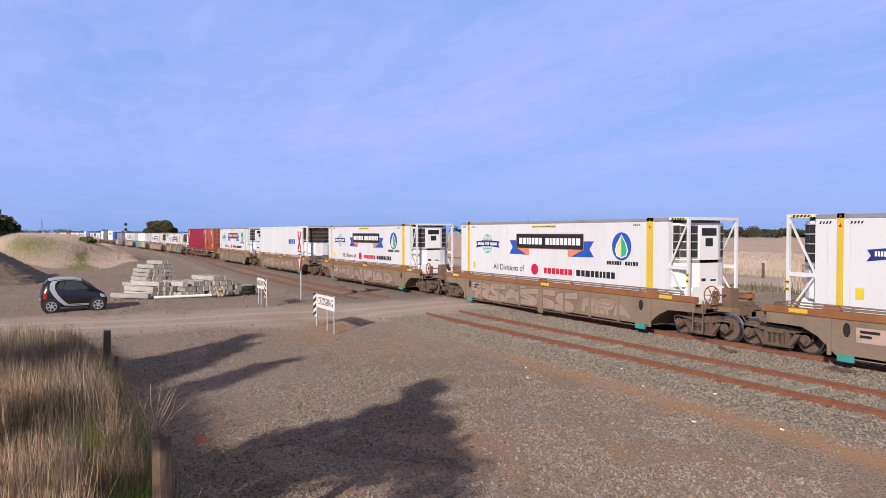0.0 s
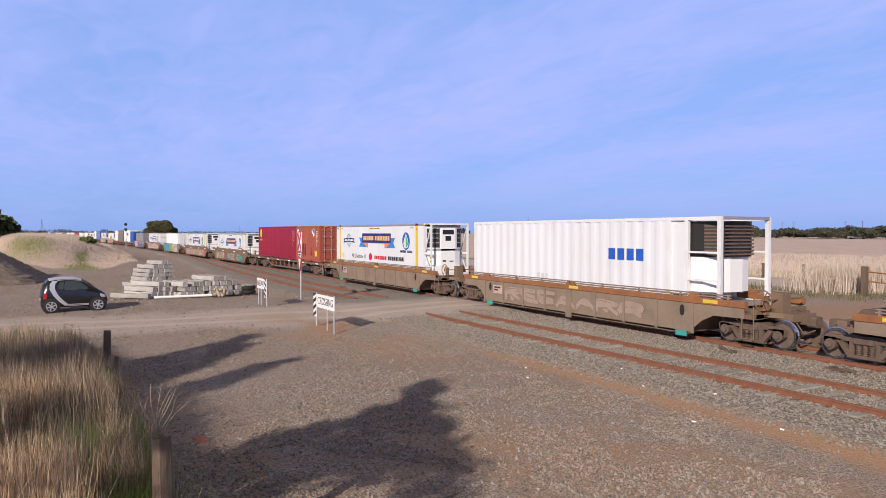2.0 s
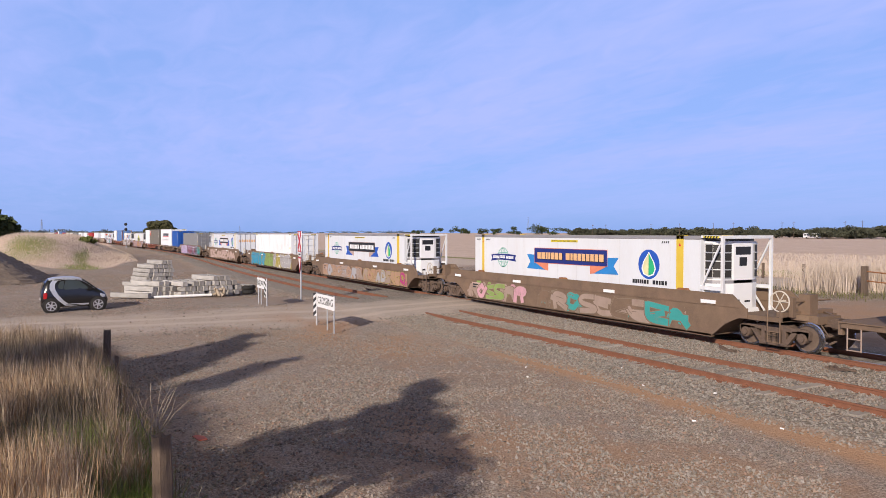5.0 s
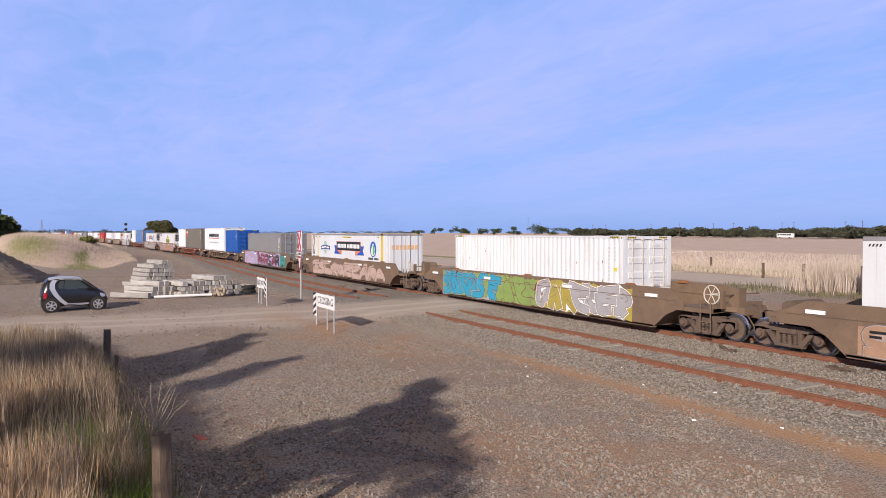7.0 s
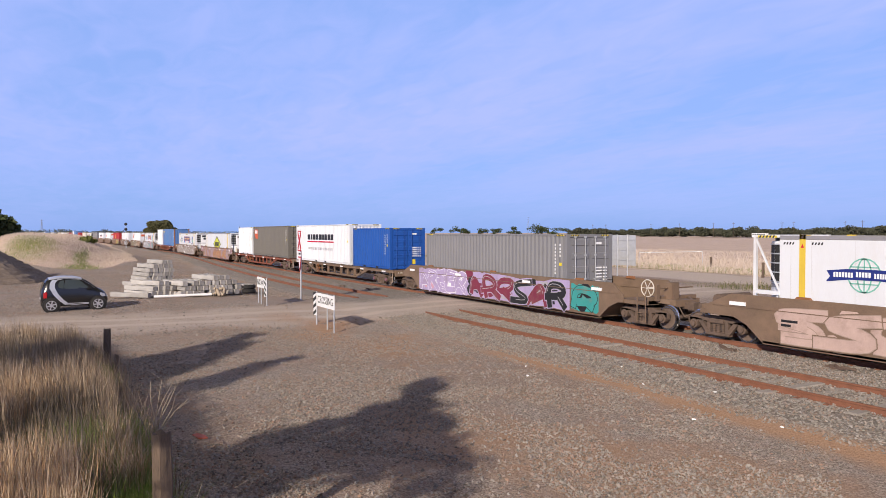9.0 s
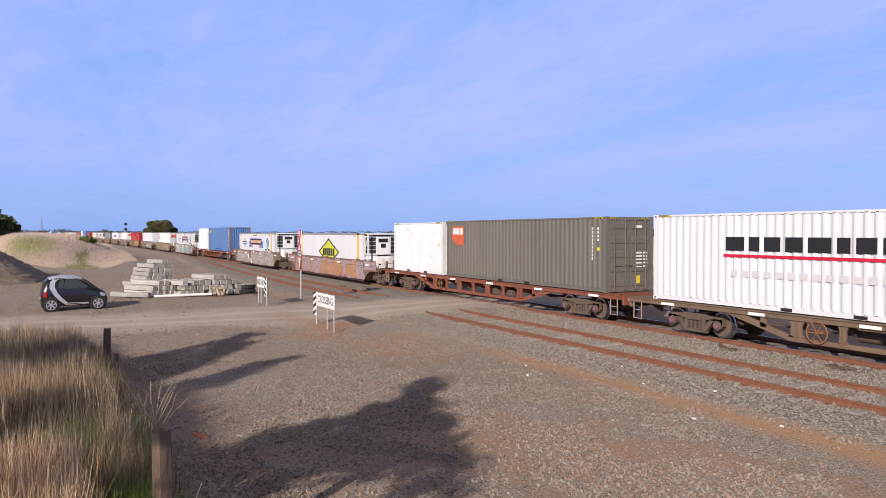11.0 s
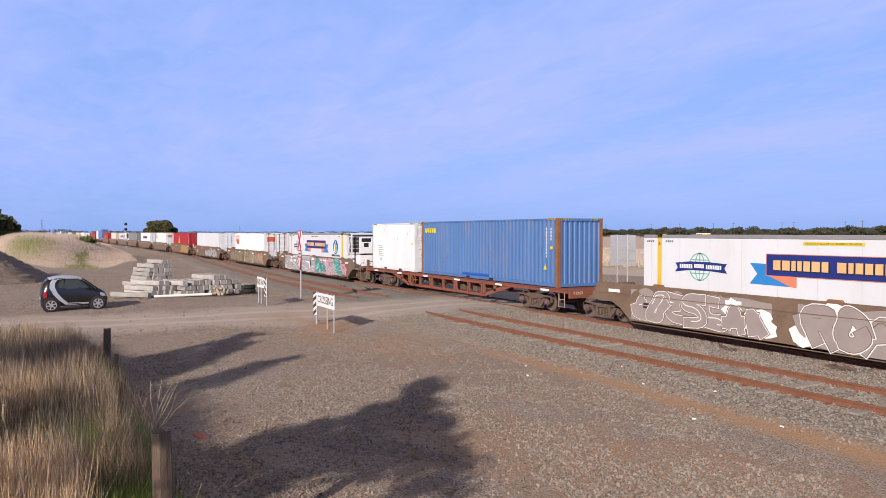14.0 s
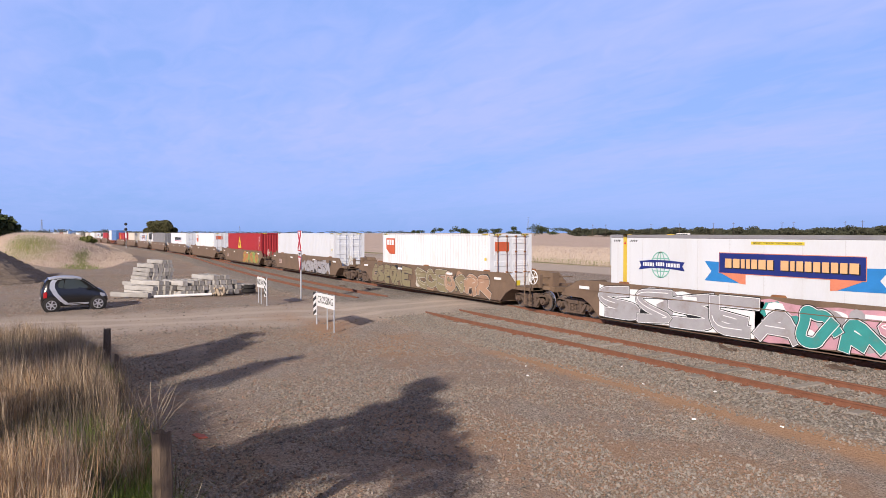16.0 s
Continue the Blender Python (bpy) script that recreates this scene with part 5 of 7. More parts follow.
def ribbed_reefer(s0, base, h, label):
    """White ribbed cold box with a cooling unit in an open end frame."""
    L = 14.63
    c = thing("refrigerated_container", label, "refrigerated container", "refrigerated containers on the train")
    body = 12.7
    for sg in (-1, 1):
        w = corrugated(body, h, M["white"], h - 0.10, 0.14, sg * 1.21, sg, 0.55, 0.02)
        w.v = [(x - (L - body) / 2, y, z) for x, y, z in w.v]
        part("side_wall", w, c)
        r = Shape(M["white_rust"])
        r.box(-L / 2, L / 2, min(sg * 1.219, sg * 1.12), max(sg * 1.219, sg * 1.12), h - 0.11, h)
        r.box(-L / 2, L / 2, min(sg * 1.219, sg * 1.12), max(sg * 1.219, sg * 1.12), 0, 0.15)
        for x in (-L / 2 + 0.08, 5.2, 5.95, L / 2 - 0.06):
            r.box(x - 0.07, x + 0.07, min(sg * 1.222, sg * 1.10), max(sg * 1.222, sg * 1.10), 0, h)
        for z in (0.85, 1.75):
            r.beam((6.0, sg * 1.17, z), (L / 2, sg * 1.17, z), 0.06, 0.06)
        part("side_frame", r, c)
    p = Shape(M["white"])
    p.box(-L / 2 + 0.02, 5.9, -1.13, 1.13, 0.12, h - 0.03)
    part("core", p, c)
    k = Shape(M["roofgrey"])
    k.box(L / 2 - 0.08, L / 2 + 0.02, -1.12, 1.12, h - 0.1, h)
    k.box(5.9, L / 2, -1.15, 1.15, 0.02, 0.12)
    part("end_rail", k, c)
    u = Shape(M["plain_white"], M["black_grille"], M["roofgrey"])
    u.prism([(5.9, -1.0), (6.45, -0.98), (6.85, -0.72), (6.95, -0.3), (6.95, 0.3), (6.85, 0.72), (6.45, 0.98), (5.9, 1.0)], 0.45, h * 0.55, 0, "z")
    u.prism([(5.9, -1.02), (6.5, -1.0), (6.95, -0.74), (7.05, -0.3), (7.05, 0.3), (6.95, 0.74), (6.5, 1.0), (5.9, 1.02)], h * 0.55, h - 0.14, 1, "z")
    part("cooling_unit", u, c, "white cooling unit with a black grille hood")
    lv = Shape(M["bogie"])
    for i in range(9):
        z = h * 0.58 + i * 0.115
        lv.beam((7.06, -0.7, z), (7.06, 0.7, z), 0.03, 0.05)
        lv.beam((6.5, -1.005, z), (6.95, -0.745, z), 0.03, 0.05)
    part("louvre", lv, c)
    lg = Shape(M["logo_blue"], M["seam"])
    blocks(lg, 2.2, 4.1, h - 1.3, 0.42, 4, -1.214, 0, 0.25)
    blocks(lg, -2.2, -1.4, h - 2.35, 0.25, 3, -1.214, 1, 0.3)
    part("trade_mark", lg, c, "row of slanted blue bars")
    RIDERS.append((c, s0, base, False))
    return c
# -- livery marks for the plain boxes --
M["oxide_dark"] = surf("dark oxide repaint", (0.23, 0.05, 0.035), (0.19, 0.042, 0.03), 2, 0.6, 0.03)
M["oxide_mid"] = surf("fresh oxide repaint", (0.36, 0.07, 0.055), (0.30, 0.06, 0.045), 2, 0.6, 0.03)
def logo_stripe(c, L, h):
    s = Shape(M["logo_blue"], M["plain_white"])
    x = -L / 2 + 0.62
    s.box(x - 0.2, x + 0.2, -1.2245, -1.2205, h - 2.0, h - 0.55)
    s.box(x - 0.2, x + 0.2, -1.2245, -1.2205, h - 0.54, h - 0.27, 1)
    for i in range(6):
        z = h - 0.72 - i * 0.23
        s.box(x - 0.10, x + 0.10, -1.2285, -1.2250, z - 0.08, z + 0.08, 1)
    part("trade_mark", s, c, "blue upright strip with white bars")
    t = Shape(M["plain_white"], M["logo_blue"], M["gold"])
    x = L / 2 - 1.5
    t.prism([(x - 0.42, h - 0.4), (x, h - 0.24), (x + 0.30, h - 0.26), (x + 0.32, h - 0.72), (x + 0.18, h - 0.95)], -1.2245, -1.2205, 0)
    t.prism([(x - 0.22, h - 0.36), (x, h - 0.28), (x + 0.27, h - 0.30), (x + 0.28, h - 0.64), (x + 0.1, h - 0.55)], -1.2285, -1.2250, 1)
    t.box(x + 0.35, x + 0.85, -1.2245, -1.2205, 0.45, 0.85, 2)
    part("sticker", t, c, "torn white and blue sticker")
    rd = random.Random(4)
    for i in range(7):
        a = rd.uniform(-1.6, 1.2)
        q = Shape(M["oxide_dark"] if i % 2 else M["oxide_mid"])
        q.box(a, a + rd.uniform(0.1, 0.4), -1.2235 - 0.0004 * i, -1.2205, rd.uniform(0.3, 0.6), rd.uniform(0.8, 1.5))
        part("paint_patch", q, c, "darker repainted patch")


def logo_disc(c, L, h):
    s = Shape(M["gold"], M["maroon"])
    disc(s, -L / 2 + 0.95, h - 0.62, 0.34, 0.42, -1.2245, 0)
    s.box(-L / 2 + 0.82, -L / 2 + 1.08, -1.2285, -1.2250, h - 0.80, h - 0.76, 1)
    s.box(-L / 2 + 0.82, -L / 2 + 1.08, -1.2285, -1.2250, h - 0.66, h - 0.62, 1)
    blocks(s, -L / 2 + 0.55, -L / 2 + 1.35, h - 1.27, 0.13, 6, -1.2205, 0)
    part("trade_mark", s, c, "yellow round mark with short bars")


def logo_notch(c, L, h):
    s = Shape(M["scf"], M["plain_white"])
    x = -L / 2 + 0.55
    s.prism([(x, h - 0.3), (x + 1.2, h - 0.3), (x + 1.2, h - 1.25), (x + 0.5, h - 1.25), (x, h - 0.95)], -1.2245, -1.2205, 0)
    blocks(s, x + 0.08, x + 1.12, h - 0.55, 0.32, 3, -1.2245, 1)
    part("trade_mark", s, c, "orange-red notched panel with white bars")


def logo_line(c, L, h):
    s = Shape(M["black"], M["logo_red"], M["seam"])
    glyphs(s, -3.2, 2.9, h - 0.95, 0.42, 9, -1.2205, 0, 6)
    s.box(-3.2, 2.9, -1.2245, -1.2205, h - 1.36, h - 1.27, 1)
    blocks(s, -3.0, 2.7, h - 1.85, 0.2, 15, -1.2205, 2, 0.35)
    part("trade_mark", s, c, "row of black bars over a red line")


def logo_rounded(c, L, h):
    s = Shape(M["cream"], M["gold"], M["logo_blue"], M["wagon_rust"])
    blocks(s, -L / 2 + 0.42, -L / 2 + 1.70, h - 0.50, 0.24, 5, -1.2205, 1, 0.2)
    s.prism([(L / 2 - 0.95, 0.72), (L / 2 - 0.70, 0.72), (L / 2 - 0.82, 0.98)], -1.2245, -1.2205, 1)
    s.box(-1.6, 0.9, -1.2245, -1.2205, 0.19, 0.30, 2)
    for i in range(8):
        x = -4.6 + i * 1.37
        z = 0.3 + (i * 7 % 5) * 0.3
        s.prism([(x, z), (x + 0.02, z + 0.02), (x + 0.03, z + 0.10), (x + 0.012, z + 0.17), (x - 0.012, z + 0.09)], -1.2235, -1.2205, 3)
    part("trade_mark", s, c, "small yellow bars and rust marks")


def logo_crest(c, L, h):
    s = Shape(M["gold"], M["red"])
    o = [(-0.75, -0.45), (0.75, -0.45), (0.62, -0.15), (0.45, 0.0), (0.40, 0.35), (0.18, 0.42), (0.0, 0.85), (-0.18, 0.42), (-0.40, 0.35), (-0.45, 0.0), (-0.62, -0.15)]
    s.prism([(p - 1.6, q + h - 1.2) for p, q in o], -1.2245, -1.2205, 0)
    disc(s, -1.6, h - 1.22, 0.22, 0.2, -1.2285, 1, 12)
    part("trade_mark", s, c, "yellow crest")


def end_tag(c, L, h):
    logo_notch(c, L, h)
    s = Shape(M["scf"], M["plain_white"])
    s.box(L / 2 + 0.019, L / 2 + 0.022, -0.95, -0.15, h - 0.85, h - 0.40)
    part("end_mark", s, c, "orange-red panel on the door")


def stains(c, L, h):
    s = Shape(M["wagon_rust"], M["seam"])
    rd = random.Random(int(L * 10))
    for i in range(16):
        x = rd.uniform(-L / 2 + 0.4, L / 2 - 0.4)
        z = rd.uniform(0.5, h - 0.3)
        s.prism([(x, z), (x + 0.025, z + 0.03), (x + 0.015, z + rd.uniform(0.05, 0.2)), (x - 0.02, z + 0.06)], -1.2235, -1.2205, i % 2)
    part("rust_patch", s, c, "small rust and dirt patches")


# ribbed well wagons, raised boxes
paints = [None,
          [(-5.2, 2.2, 0.22, 1.1, ["wagon", "wagon_grey", "paint_dust"], 11, 6, None), (2.6, 5.2, 0.3, 1.0, ["wagon_grey", "wagon_grey", "paint_dust"], 12, 3, None)],
          [(-4.6, -2.6, 0.4, 1.0, ["wagon", "wagon_grey", "paint_dust"], 13, 3, None), (-2.0, 4.5, 0.22, 1.1, ["wagon", "wagon_grey", "paint_dust"], 14, 5, None)],
          [(-4.5, 4.0, 0.35, 1.05, ["wagon_grey", "wagon_grey", "paint_dust"], 15, 7, None)],
          None]
for s, pt in zip((-5.0, -23.8, -43.1, -62.6, -81.9), paints):
    well_wagon(s, "a", pt, "dusty grey-brown ribbed well wagon with orange sill band")
reefer(-5.35, 1.05, 2.9, "white refrigerated container with yellow posts, standing in a well wagon", True, 0)
reefer(-23.45, 1.05, 2.9, "white refrigerated container with a dark ribbon banner on a ribbed wagon", False, 0)
reefer(-43.1, 1.05, 2.9, "white refrigerated container with a dark ribbon banner on a ribbed wagon", False, 0)
ribbed_reefer(-62.85, 1.05, 2.9, "plain white ribbed refrigerated container with slanted blue bars")
reefer(-82.0, 1.05, 2.9, "white refrigerated container with orange-lettered blue ribbon banner", False, 1)

flat_wagon(-102.2, M["wagon"], "brown skeletal flat wagon under maroon and oxide red boxes")
dry_box(-105.33, 12.19, 2.896, 1.09, M["maroon"], "maroon ribbed steel shipping container, clean paint", False, logo=logo_disc)
dry_box(-96.1, 6.06, 2.87, 1.09, M["oxide"], "faded oxide red steel container with scraped sides and doors", True, logo=logo_stripe)

# smooth-sided well wagons with graffiti
well_wagon(-124.05, "b", [(-8.2, -2.5, 0.24, 1.1, ["wagon", "paint_dust", "paint_green", "paint_dust", "paint_pink"], 21, 6, None), (-1.5, 6.5, 0.24, 1.1, ["wagon", "wagon_grey", "wagon", "paint_dust", "paint_teal"], 22, 9, None)],
           "brown well wagon with green and pink graffiti")
reefer(-123.7, 0.43, 2.9, "white refrigerated container with blue ribbon banner, low in its wagon", False, 1, False)
well_wagon(-145.6, "b", [(-6.9, 0.6, 0.22, 1.12, ["wagon", "paint_silver", "paint_tan", "paint_silver", "paint_dust"], 23, 8, 2), (0.9, 7.2, 0.22, 1.12, ["wagon", "paint_mustard", "paint_tan", "paint_dust", "paint_tan", "paint_magenta", "paint_silver"], 24, 9, 2)],
           "brown well wagon with white, tan and magenta graffiti")
reefer(-145.42, 0.43, 2.9, "white refrigerated container with black ribbon banner, low in its wagon", False, 2, False)
well_wagon(-167.1, "b", [(-7.4, -2.2, 0.2, 1.5, ["paint_silver", "black", "paint_cyan", "paint_cyan", "paint_cyan", "paint_green"], 25, 8, 5), (-2.2, 0.5, 0.2, 1.5, ["paint_wine", "paint_green", "paint_green", "paint_green"], 26, 5, 1),
                         (0.9, 6.2, 0.2, 1.5, ["plain_white", "wagon_grey", "paint_silver", "paint_silver", "paint_mustard"], 27, 7, 4)],
           "brown well wagon with cyan, green and silver graffiti", plate=False)
dry_box(-167.5, 12.19, 2.896, 0.38, M["white_rust"], "weathered white steel container with rust-edged orange roof rail", True, post=M["white_rust"], rods=M["cream"], marks=M["seam"], logo=stains)
well_wagon(-188.7, "b", [(-6.9, 6.8, 0.22, 1.35, ["wagon", "paint_dust", "paint_rose", "paint_rose"], 28, 10, None)],
           "brown well wagon with pale rose bubble graffiti")
reefer(-189.3, 0.43, 2.9, "white refrigerated container with cage behind and doors in front", True, 0, False, True)
well_wagon(-210.5, "b", [(-8.4, -2.4, 0.2, 1.5, ["paint_lilac", "plain_white", "paint_lilac", "paint_pink"], 29, 5, 2), (-2.0, 5.5, 0.2, 1.5, ["paint_lilac", "paint_silver", "paint_wine", "black"], 30, 6, 0),
                         (6.0, 7.6, 0.3, 1.4, ["black", "paint_teal", "paint_teal"], 31, 1, 1)],
           "brown well wagon covered with lilac, wine red and teal graffiti", plate=False)
dry_box(-211.35, 12.19, 2.896, 0.43, M["grey"], "grey ribbed steel container with closed doors", True)

flat_wagon(-231.8, M["wagon"], "brown skeletal flat wagon carrying white and blue boxes")
dry_box(-225.3, 6.06, 2.591, 1.09, M["blue2"], "bright blue short steel container", True, rods=M["blue2"])
dry_box(-235.1, 12.19, 2.896, 1.09, M["white"], "white steel container with black bars and a red line", False, logo=logo_line)
flat_wagon(-253.0, M["wagon_red"], "red-brown skeletal flat wagon with white reflectors")
dry_box(-249.7, 12.19, 2.896, 1.09, M["taupe"], "brown-grey ribbed container with orange-red notched mark", True, logo=logo_notch, rods=M["taupe"])
dry_box(-259.3, 6.06, 2.85, 1.09, M["white_rust"], "short white steel container with rusty corner posts", True, post=M["white_rust"], logo=stains)

well_wagon(-274.0, "b", [(-8.6, -2.2, 0.22, 1.45, ["paint_plum", "paint_dust", "paint_tan", "paint_mauve", "paint_dust"], 32, 7, 3), (-2.0, 7.2, 0.22, 1.5, ["paint_plum", "paint_rose", "paint_amber", "paint_mauve", "paint_amber"], 33, 10, 3), (7.5, 9.2, 0.9, 1.5, ["paint_plum", "paint_rose", "paint_mauve", "paint_mauve"], 43, 3, 3), (-9.2, -7.5, 0.9, 1.5, ["paint_plum", "paint_rose", "paint_mauve", "paint_plum"], 44, 3, 3)],
           "brown well wagon with orange and mauve graffiti", long_top=True)
reefer(-273.7, 0.43, 2.9, "white refrigerated container with black-edged yellow diamond emblem", False, 3, False)
well_wagon(-295.6, "b", [(-8.9, -2.0, 0.25, 1.45, ["wagon", "plain_white", "wagon_silver", "wagon_silver"], 34, 7, 2), (-0.8, 7.3, 0.2, 1.5, ["plain_white", "wagon", "wagon_silver", "wagon_silver"], 35, 9, 2)],
           "grey-brown well wagon with silver graffiti", long_top=True)
reefer(-295.3, 0.43, 2.9, "white refrigerated container with blue ribbon banner, low in its wagon", False, 1, False)

flat_wagon(-317.0, M["wagon_red"], "red-painted skeletal flat wagon with open truss sides")
dry_box(-313.55, 12.19, 2.896, 1.09, M["blue"], "worn mid-blue steel container with rusty corner posts", False, post=M["wagon_rust"], logo=logo_rounded)
hire_box = dry_box(-323.5, 6.06, 2.85, 1.09, M["white_rust"], "short white steel container with rust at the door end", True, post=M["white_rust"], logo=stains)

part("lettering", lettering("HIRE", 0.20, M["paint_silver"]), hire_box, "grey capital letters").matrix_basis = pose(-1.75, -1.213, 0.62)
marks = Shape(M["paint_silver"])
for i in range(6):
    marks.box(-2.15, -1.35 - 0.12 * (i % 3), -1.2155, -1.2125, 0.84 + i * 0.12, 0.88 + i * 0.12)
tagged(part("side_marking", marks, hire_box), "rows of small grey characters", kind="stuff")
well_wagon(-337.9, "b", [(-8.2, -0.6, 0.2, 1.5, ["black", "plain_white", "paint_silver", "paint_silver"], 36, 4, 1), (-0.5, 6.2, 0.2, 1.5, ["black", "plain_white", "paint_silver", "paint_silver", "paint_teal", "paint_pink"], 37, 6, 5),
                         (6.3, 8.2, 0.3, 1.2, ["paint_wine", "paint_pink", "paint_pink"], 38, 2, None)],
           "brown well wagon with bold silver, white and red graffiti", WHEEL_WHITE, plate=False)
reefer(-337.6, 0.43, 2.9, "white refrigerated container with blue ribbon banner, low in its wagon", False, 1, False)
well_wagon(-359.5, "b", [(-7.5, -1.8, 0.22, 1.45, ["black", "wagon_grey", "paint_olive", "paint_olive"], 39, 6, None), (-0.8, 6.6, 0.22, 1.45, ["black", "cream", "paint_olive", "paint_tan"], 40, 7, None)],
           "brown well wagon with olive and tan graffiti", WHEEL_WHITE)
dry_box(-359.4, 12.4, 2.9, 0.43, M["white_rust"], "white ribbed container with orange-red mark and rusty doors", True, rods=M["wagon_rust"], logo=end_tag)
well_wagon(-381.0, "b", [(-1.0, 6.5, 0.22, 1.3, ["black", "paint_silver", "paint_silver"], 41, 8, None)], "brown well wagon with grey-blue graffiti")
dry_box(-381.7, 14.63, 2.9, 0.43, M["white"], "long plain white container in a well wagon", True, rods=M["white"], smooth=True)
well_wagon(-402.5, "b", [(1.0, 7.0, 0.22, 1.4, ["paint_green", "paint_mustard", "paint_orange", "paint_green"], 42, 6, None)], "brown well wagon with green and yellow graffiti")
dry_box(-402.5, 14.63, 2.9, 0.43, M["red"], "red container with a yellow crest in a well wagon", False, logo=logo_crest)
FAR = [("white_rust", 12.4, end_tag, True), ("white", 14.63, logo_line, True), ("grey", 14.63, None, True), ("reefer", 0, None, False), ("cream", 12.19, None, True), ("red", 12.19, logo_crest, False),
       ("flat", 0, None, False), ("red", 12.19, None, True), ("reefer", 0, None, False), ("white", 14.63, None, True), ("cream", 12.19, None, True), ("taupe", 12.19, None, True), ("white_rust", 12.19, None, True),
       ("grey", 12.19, None, True), ("flat", 0, None, False), ("white", 14.63, None, True), ("oxide", 12.19, None, True), ("reefer", 0, None, False), ("white", 12.19, None, True), ("grey", 12.19, None, True)]
s = -424.2
for kind, L, logo, doors in FAR:
    if kind == "flat":
        flat_wagon(s, M["wagon_red"], "red-brown skeletal flat wagon far down the train")
        dry_box(s - 6.2, 6.06, 2.896, 1.09, M["white"], "short white steel container on a flat wagon", True)
        dry_box(s + 3.3, 12.19, 2.896, 1.09, M["blue"], "mid-blue steel container on a flat wagon", False)
    else:
        well_wagon(s, "b", None, "brown well wagon far down the train", plate=False)
        if kind == "reefer":
            reefer(s + 0.3, 0.43, 2.9, "white refrigerated container with ribbon banner, low in its wagon", False, 1, False)
        else:
            dry_box(s, L, 2.9, 0.43, M[kind], {"white": "long white", "white_rust": "weathered white", "cream": "cream", "red": "red", "grey": "grey", "taupe": "brown-grey", "oxide": "oxide red"}[kind] + " steel container low in its well wagon", doors, logo=logo)
    s -= 21.6
# ---- tracks in detail ----
MOVERS = []
tie = Shape(M["sleeper"])
tie.prism([(-0.12, 0.0), (0.12, 0.0), (0.10, 0.09), (-0.10, 0.09)], -1.27, 1.27)
tie_mesh = tie.mesh("sleeper")
bed = thing("track_sleepers", "weathered sleepers nearly sunk in the ballast", "sleepers", kind="structure")
xx = -25.8
jj = 0
while xx < -3:
    b = part("sleeper", tie_mesh, bed)
    b.location = (xx, 14.87 + 0.05 * math.sin(jj * 2.3), -0.217 + 0.018 * math.sin(jj * 1.9))
    b.rotation_euler = (0, 0, 0.03 * math.sin(jj * 3.1))
    xx += 0.66
    jj += 1
xx = -66.0
while xx < -3:
    b = part("sleeper", tie_mesh, bed)
    b.location = (xx, float(main_y(xx)), -0.235)
    xx += 0.69
clip = Shape(M["rail"])
clip.box(-0.05, 0.05, -0.10, 0.10, 0.0, 0.035)
clip.box(-0.025, 0.025, 0.03, 0.07, 0.03, 0.075)
clip_mesh = clip.mesh("rail_clip")
rails = thing("rail_fastenings", "rusty rail clips on the sleepers", "rail clips", kind="structure")
for i in range(34):
    for sg in (-1, 1):
        b = part("rail_clip", clip_mesh, rails)
        b.location = (-25.8 + i * 0.66, 14.87 + sg * 0.97, -0.155)
for i in range(45):
    b = part("rail_clip", clip_mesh, rails)
    b.location = (-33 + i * 0.69, 18.60, -0.15)
rd = random.Random(8)
for x, y, n in ((-10.6, 17.75, 9), (-14.2, 17.7, 6), (-43.0, 16.6, 5), (-40.2, 17.2, 5)):
    d = thing("scrap_iron", "rusty brown scrap iron lying on the ballast", "scrap", "scrap beside the track", pose(x, y, -0.16))
    s = Shape(M["bogie"])
    for i in range(n):
        a, b = rd.uniform(-0.35, 0.35), rd.uniform(-0.15, 0.15)
        s.beam((a, b, 0.03 + 0.02 * (i % 3)), (a + rd.uniform(-0.4, 0.4), b + rd.uniform(-0.15, 0.15), 0.05 + 0.03 * (i % 3)), 0.06, 0.05)
    part("iron_piece", s, d)
for x, y in ((-8.3, 11.9), (-9.6, 11.0), (-15.6, 11.3), (-14.5, 10.6), (-10.5, 12.8), (-13.7, 13.0), (-12.1, 12.2)):
    s = Shape(M["plain_white"])
    s.prism([(0, 0), (0.05, 0.005), (0.07, 0.03), (0.03, 0.04), (-0.01, 0.03)], -0.012, 0.014)
    d = thing("litter", "small scrap of white litter on the gravel", "litter", "litter on the gravel", pose(x, y, float(ground_z(x, y)) + 0.02, 70, 0, rd.uniform(0, 360)), s.mesh("litter"))

# ---- plants ----
M["straw"] = island_material("dry straw", [(0.17, 0.115, 0.075), (0.33, 0.245, 0.165), (0.58, 0.47, 0.36), (0.25, 0.165, 0.10), (0.11, 0.085, 0.06), (0.40, 0.29, 0.19)], 0.75)
M["straw_pale"] = island_material("pale pinkish straw", [(0.42, 0.335, 0.265), (0.52, 0.43, 0.355), (0.60, 0.51, 0.435), (0.46, 0.375, 0.30)], 0.8)
# darker straw: the shade deep in the grass is put into its colour
M["straw_dim"] = island_material("grey shaded straw", [(0.07, 0.058, 0.042), (0.14, 0.11, 0.08), (0.25, 0.195, 0.148), (0.10, 0.08, 0.056)], 0.8)
M["blade"] = island_material("green grass blades", [(0.07, 0.12, 0.018), (0.14, 0.205, 0.035), (0.23, 0.265, 0.06), (0.10, 0.15, 0.026)], 0.6)
# warmer, brighter straw: the sunlit look is put into its colour
M["straw_warm"] = island_material("sunlit straw", [(0.33, 0.19, 0.095), (0.56, 0.40, 0.25), (0.70, 0.56, 0.41), (0.22, 0.125, 0.065), (0.48, 0.30, 0.165)], 0.75)
